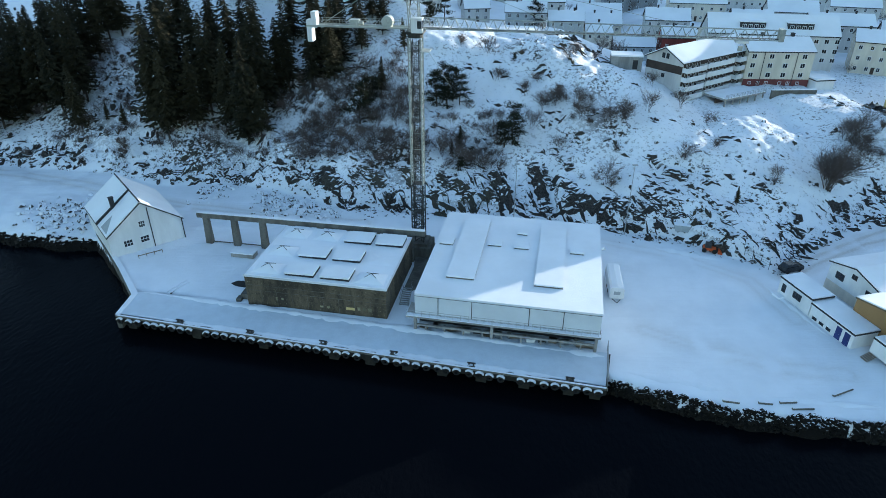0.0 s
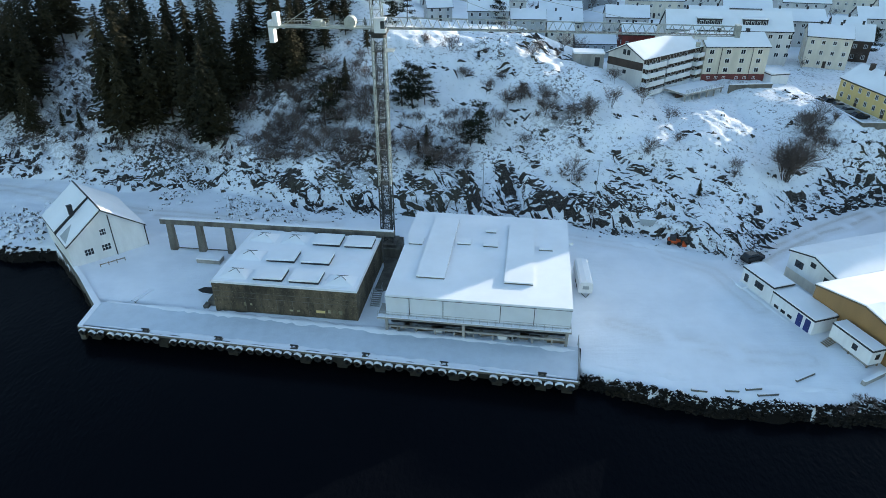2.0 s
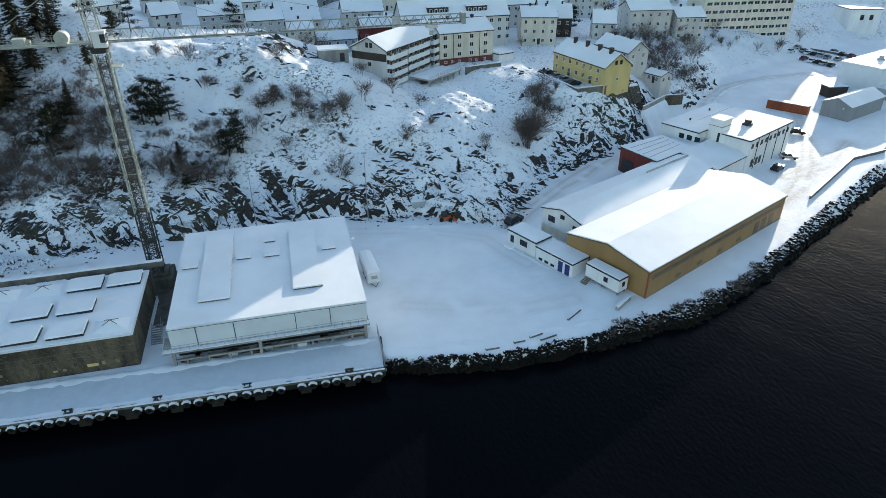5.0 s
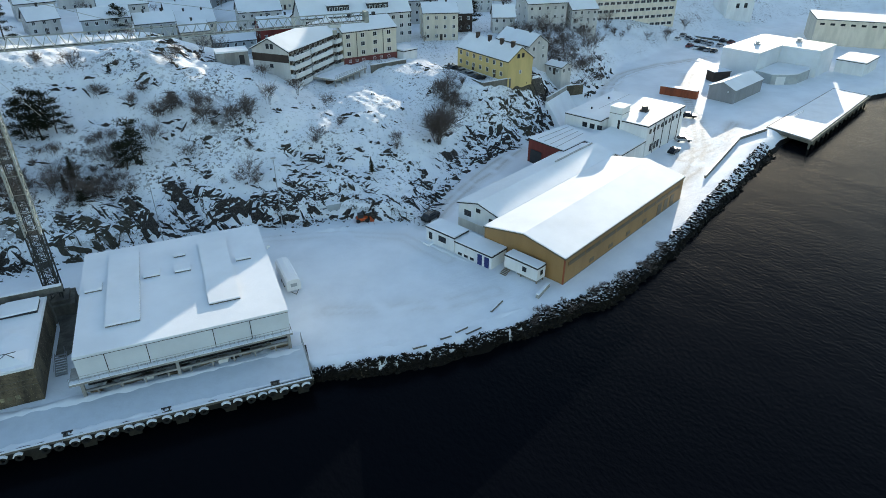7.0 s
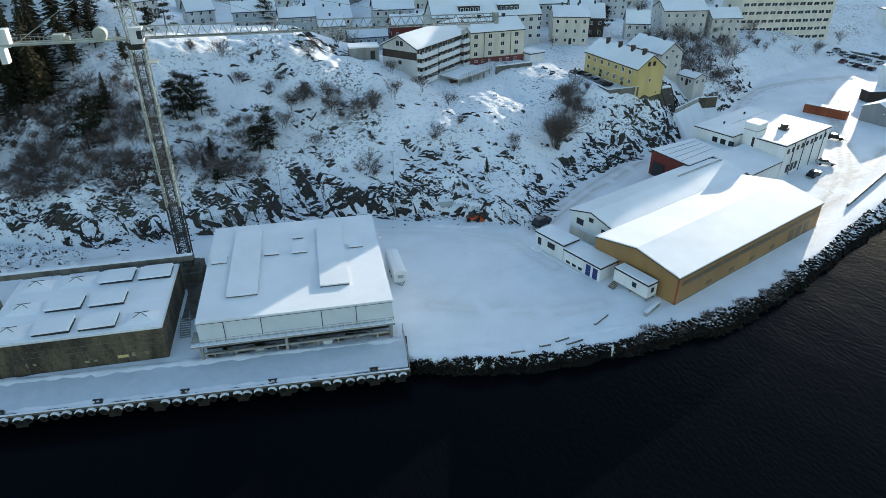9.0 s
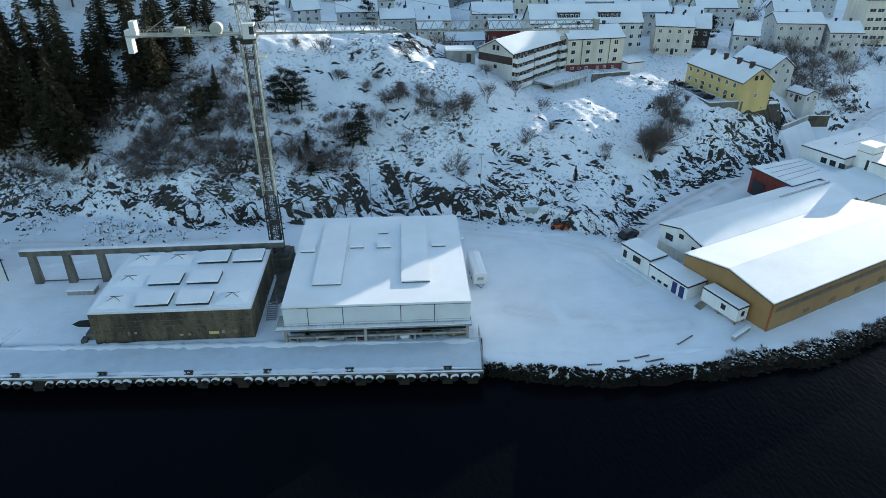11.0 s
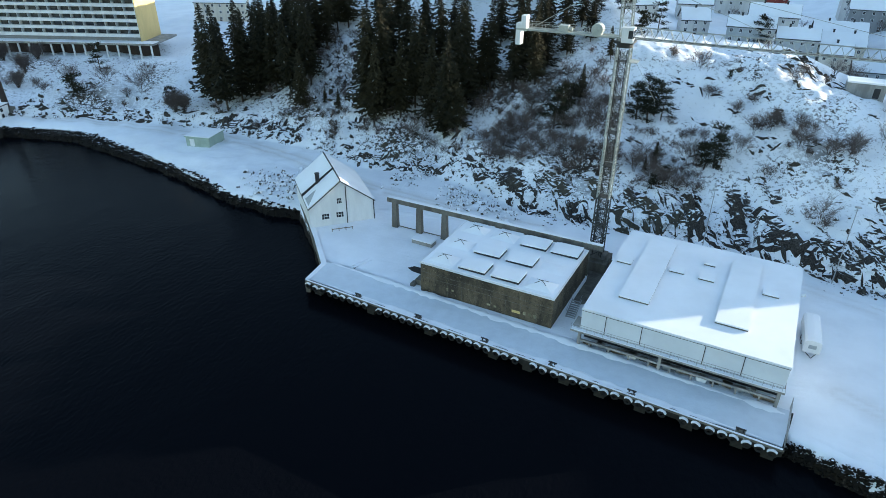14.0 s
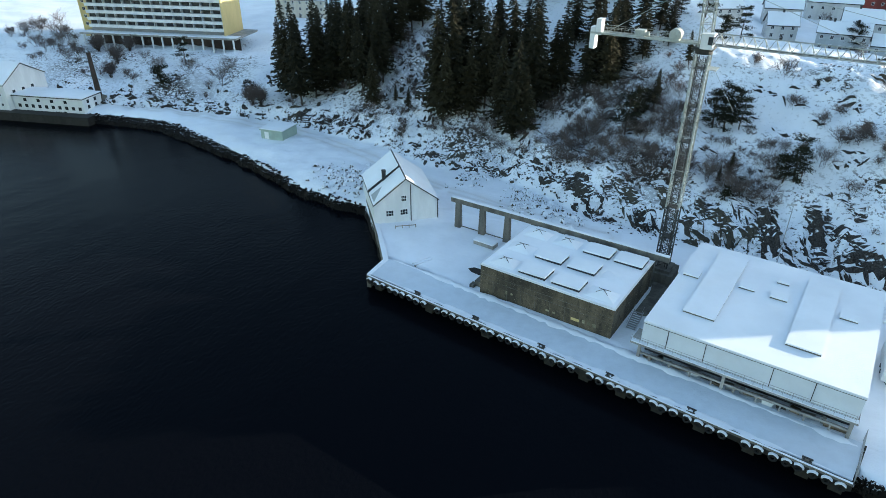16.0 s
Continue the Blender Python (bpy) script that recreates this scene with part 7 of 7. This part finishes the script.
def pine(seed, height):
    """A wind-shaped pine: crooked trunk, a few limbs, clumps of short needle sprays."""
    rng = random.Random(seed)
    trunk, crown_v, crown_f = Mesher(), [], []
    p = Vector((0, 0, -0.5))
    for k in range(5):
        q = p + Vector((rng.uniform(-0.3, 0.3), rng.uniform(-0.3, 0.3), height / 5.2))
        trunk.tube(p, q, 0.2 - 0.03 * k, 0.17 - 0.03 * k, 6)
        for b in range(5 if k else 2):
            a, ln = rng.uniform(0, 6.28), height * rng.uniform(0.16, 0.44) * (1.15 - 0.17 * k)
            e = q + Vector((ln * math.cos(a), ln * math.sin(a), rng.uniform(-0.2, 0.9)))
            trunk.tube(q, e, 0.06, 0.02, 4)
            for tuft in range(5):
                mid = q.lerp(e, rng.uniform(0.4, 1.05)) + Vector((rng.gauss(0, 0.45), rng.gauss(0, 0.45), rng.uniform(0.0, 0.35)))
                wide = rng.uniform(0.28, 0.5)
                for spray in range(18):
                    c = mid + Vector((rng.gauss(0, wide), rng.gauss(0, wide), rng.gauss(0, 0.16)))
                    d = Vector((rng.gauss(0, 1), rng.gauss(0, 1), rng.gauss(0.5, 0.6))).normalized() * rng.uniform(0.25, 0.6)
                    o = d.orthogonal().normalized() * 0.08
                    n0 = len(crown_v)
                    crown_v += [tuple(c - o), tuple(c + o), tuple(c + d)]
                    crown_f.append((n0, n0 + 1, n0 + 2))
        p = q
    return trunk, Mesher().add(crown_v, crown_f)


def plant(name, label, category, shapes, mats, names, spots, group, seed, scale=(0.85, 1.2)):
    """Copies of a few plants over the spots; a spot's third number is its own size."""
    rng = random.Random(seed)
    first = [(a.mesh(names[0], mats[0]), b.mesh(names[1], mats[1])) for a, b in shapes]
    made = {}
    xs, ys = np.array([p[0] for p in spots]), np.array([p[1] for p in spots])
    for n, (x, y, z) in enumerate(zip(xs, ys, ground_z(xs, ys))):
        k = n % len(shapes)
        s = spots[n][2] if len(spots[n]) > 2 else rng.uniform(*scale)
        m = pose(x, y, z, rng.uniform(-3, 3), rng.uniform(-3, 3), rng.uniform(0, 360))
        if k not in made:
            ob = thing(name, label, category, group=group)
            part(names[0], first[k][0], None, ob)
            part(names[1], first[k][1], None, ob)
            made[k] = ob
        else:
            ob = copy_thing(made[k], m)
        ob.matrix_world = m @ Matrix.Diagonal((s, s, s, 1))


rng = random.Random(77)


def scatter(n, x0, x1, y0, y1, gap=0.0):
    out = []
    tries = 0
    while len(out) < n and tries < n * 30:
        tries += 1
        p = (rng.uniform(x0, x1), rng.uniform(y0, y1))
        if p[1] - np.interp(p[0], FOOT_X, FOOT_Y) < 2:
            continue
        if all((p[0] - q[0]) ** 2 + (p[1] - q[1]) ** 2 > gap * gap for q in out):
            out.append(p)
    return out


SPRUCES = [spruce(s, h, w, l) for s, h, w, l in ((1, 23, 4.4, 0.2), (2, 20, 4.0, -0.2), (3, 25, 4.8, 0.0), (4, 17, 4.0, 0.3), (5, 22, 4.0, 0.1), (6, 21, 3.7, -0.3))]
woods = [(-131.5, 161.9, 1.3), (-124.2, 157.7, 1.3), (-123.0, 163.6, 1.2), (-118.7, 166.8, 1.3), (-112.6, 167.3, 1.2), (-104.8, 163.0, 1.1), (-98.4, 158.4, 0.75), (-126.9, 172.8, 1.2), (-118.8, 174.1, 1.1), (-111.4, 172.5, 1.2), (-135.2, 171.7), (-139.2, 167.8, 1.1)]
woods += [(-75.8, 155.4, 1.25), (-73.0, 152.7, 1.1), (-70.7, 156.2, 1.2), (-66.6, 156.0, 1.2), (-63.6, 159.5, 1.15), (-57.5, 154.6, 1.1), (-51.9, 150.1, 1.15), (-48.2, 149.6, 0.9), (-49.3, 160.6), (-61.9, 162.9, 1.2), (-72.8, 164.4, 1.3), (-68.3, 166.2, 1.2), (-79.4, 165.1, 1.1), (-52.6, 157.8, 1.1)]
woods += [(-51.8, 164.9, 1.05), (-47.5, 166.0, 1.15), (-44.1, 165.1, 1.05), (-37.6, 163.6, 1.0), (-31.7, 163.3, 0.85), (-36.3, 168.9, 0.95), (-30.4, 168.1, 0.8), (-25.5, 172.0, 0.7), (-31.5, 176.0, 0.9), (-27.5, 179.5, 0.85), (-24.0, 184.0, 0.8), (-34.0, 173.5, 0.9), (-20.5, 178.0, 0.6)]
woods += within(30, [(-138, 172), (-100, 166), (-98, 196), (-136, 200)], 3.2) + within(6, [(-80, 164), (-60, 162), (-50, 182), (-82, 186)], 3.4) + within(7, [(-100, 184), (-30, 182), (-24, 200), (-100, 212)], 4.5)
plant("spruce", "tall dark green spruce on the snowy hillside", "tree", SPRUCES, (BARK, NEEDLES), ("trunk", "crown"), woods, "spruces on the hill", 5)
plant("spruce", "small dark young spruce on the snowy slope", "tree", SPRUCES[5:], (BARK, NEEDLES), ("trunk", "crown"), [(58.2, 120.8, 0.2), (0.7, 142.4, 0.28), (-1.0, 140, 0.2), (67.6, 126.2, 0.06), (-22.5, 153, 0.42), (-19, 157, 0.45), (-14, 170, 0.4), (-86, 157, 0.3), (-92, 160, 0.25)], "young spruces on the slope", 15)
PINES = [pine(s, h) for s, h in ((11, 7.5), (12, 6.0), (13, 9.0))]
pines = [(-21.8, 152.0, 1.1), (-20.7, 155.6), (-23.5, 149.5), (-5.1, 155.4, 1.1), (-2.4, 153.8, 1.2), (0.6, 154.8, 0.8), (-1.2, 156.5, 1.1), (11.2, 142.7, 1.0), (13.3, 143.3, 1.1), (14.6, 144.6, 0.7), (1.0, 134.6, 0.55), (3.7, 136.6, 0.5), (-3.5, 157.5), (-179.6, 154.0, 1.3), (-190, 175.4, 1.1), (-143.0, 155.8, 0.9), (-8, 184), (-4, 190), (-14, 194), (-20, 190), (-26, 196), (26, 232), (14.6, 168, 0.3), (20, 166, 0.3), (150, 215)]
plant("pine", "dark bushy pine on the snowy slope", "tree", PINES, (BARK, PINE), ("trunk", "crown"), pines, "pines on the slope", 6, (0.8, 1.15))
BUSHES = [bare_bush(s, h, w, n) for s, h, w, n in ((31, 4.5, 1.0, 6), (32, 5.5, 0.9, 7), (33, 3.4, 1.3, 7), (34, 6.5, 0.8, 5), (35, 2.6, 1.4, 6))]
scrub = within(34, [(-43.8, 156.9), (-27.3, 154.7), (-22.7, 137.5), (-38.2, 139.4)], 1.6) + within(58, [(-29.6, 165.6), (-10.8, 169.6), (-6.1, 135.3), (-20.8, 135.3)], 1.7) + within(40, [(-6.2, 149.8), (10.7, 150.2), (10.7, 136.4), (-3.5, 134.1)], 1.5)
scrub += within(16, [(-51.9, 172.1), (-17.7, 173.7), (-27.3, 154.7), (-47.5, 159.0)], 2.0) + within(30, [(-112, 182), (-88, 186), (-71, 149), (-103, 153)], 1.9) + within(12, [(-80, 156), (-44, 148), (-46, 158), (-78, 164)], 1.6) + within(16, [(24, 156), (33.6, 152.3), (42, 143.1), (31, 143.2), (24, 147.8)], 1.1)
scrub += [(23.9, 140.9), (33.7, 127.2), (33.2, 128.4), (30.8, 129.5), (50.1, 133.1), (51.0, 133.6), (58.2, 136.9), (54.3, 153.5), (27.6, 130.7), (16.8, 156.7), (7.7, 171.9), (0.9, 175.2), (60.0, 148.4), (62, 150), (67.6, 126.2), (68.5, 128), (36, 137), (45, 148), (47, 152), (14, 150), (18, 147), (20, 160), (28, 165), (12, 163)]
scrub += within(16, [(88, 138), (97, 137), (98, 146), (89, 145)], 1.4) + scatter(10, -6, 56, 150, 185, 4.5) + scatter(16, -140, -44, 143, 158, 2.6)
scrub += [(93.6, 140.5, 1.2), (91.0, 142.6, 1.1), (22.0, 152.5, 1.5), (24.5, 153.5, 1.3), (20.5, 151.5, 1.2), (36, 147, 1.2), (39, 145.5, 1.1)]
scrub += within(46, [(-36.0, 158), (-36.0, 140), (-24, 136.5), (-8, 137.5), (-17, 163)], 1.3)
scrub += within(44, [(-74.8, 150.9), (-42.7, 144.5), (-24.6, 154.4), (-32.4, 176.0), (-68.4, 184.7)], 2.0) + within(22, [(-117.5, 166.0), (-72.6, 156.8), (-74.4, 187.1), (-103.1, 190.0)], 2.4)
plant("bare_bush", "leafless brown thicket standing in the snow", "bush", BUSHES, (BARK, TWIG), ("trunk", "crown"), scrub, "bare bushes on the hillside", 7, (0.7, 1.35))
BIG = [bare_bush(41, 10.8, 1.05, 30, 0.013)]
plant("bare_tree", "large round leafless tree on the snowy slope", "tree", BIG, (BARK, TWIG), ("trunk", "crown"), [(80.6, 128.6, 1.3), (-141.0, 154.0, 0.9), (-138.8, 155.6, 0.7), (-210, 158, 0.8), (-215, 166, 0.9), (-232, 172, 0.9), (-222, 178, 0.8)], "bare trees", 8, (0.95, 1.3))
far_scrub = within(34, [(-299.0, 177.2), (-289.6, 199.2), (-243.9, 175.1), (-211.6, 148.0), (-244.2, 152.8)], 2.5) + scatter(34, 138, 190, 158, 192, 2.4) + scatter(6, 200, 262, 190, 215, 3.0) + scatter(18, -245, -135, 150, 180, 3.0)
plant("far_shrub", "leafless brown shrub on the far snowy slope", "shrub", BUSHES, (BARK, TWIG), ("trunk", "crown"), far_scrub, "bare bushes on the far slopes", 17, (0.9, 1.7))
TREES = [bare_bush(s, h, 0.6, 4) for s, h in ((43, 8.0), (44, 7.0))]
plant("garden_tree", "leafless brown tree on the slopes and between the town houses", "tree", TREES, (BARK, TWIG), ("trunk", "crown"), scatter(75, 5, 235, 186, 330, 6.0) + scatter(36, 140, 178, 150, 186, 2.2) + scatter(8, -250, -200, 160, 200, 6.0), "bare trees in the town", 18, (0.6, 1.2))
shore_spots = [(x, float(np.interp(x, SHORE_X, SHORE_Y)) + float(np.interp(x, BANK_X, BANK_W)) * rng.uniform(0.35, 0.95)) for x in (rng.uniform(58, 100) for k in range(44))]
plant("shore_bush", "low dark leafless scrub among the shore rocks", "bush", BUSHES[4:], (BARK, TWIG), ("trunk", "crown"), shore_spots, "scrub along the shore", 19, (0.45, 0.8))
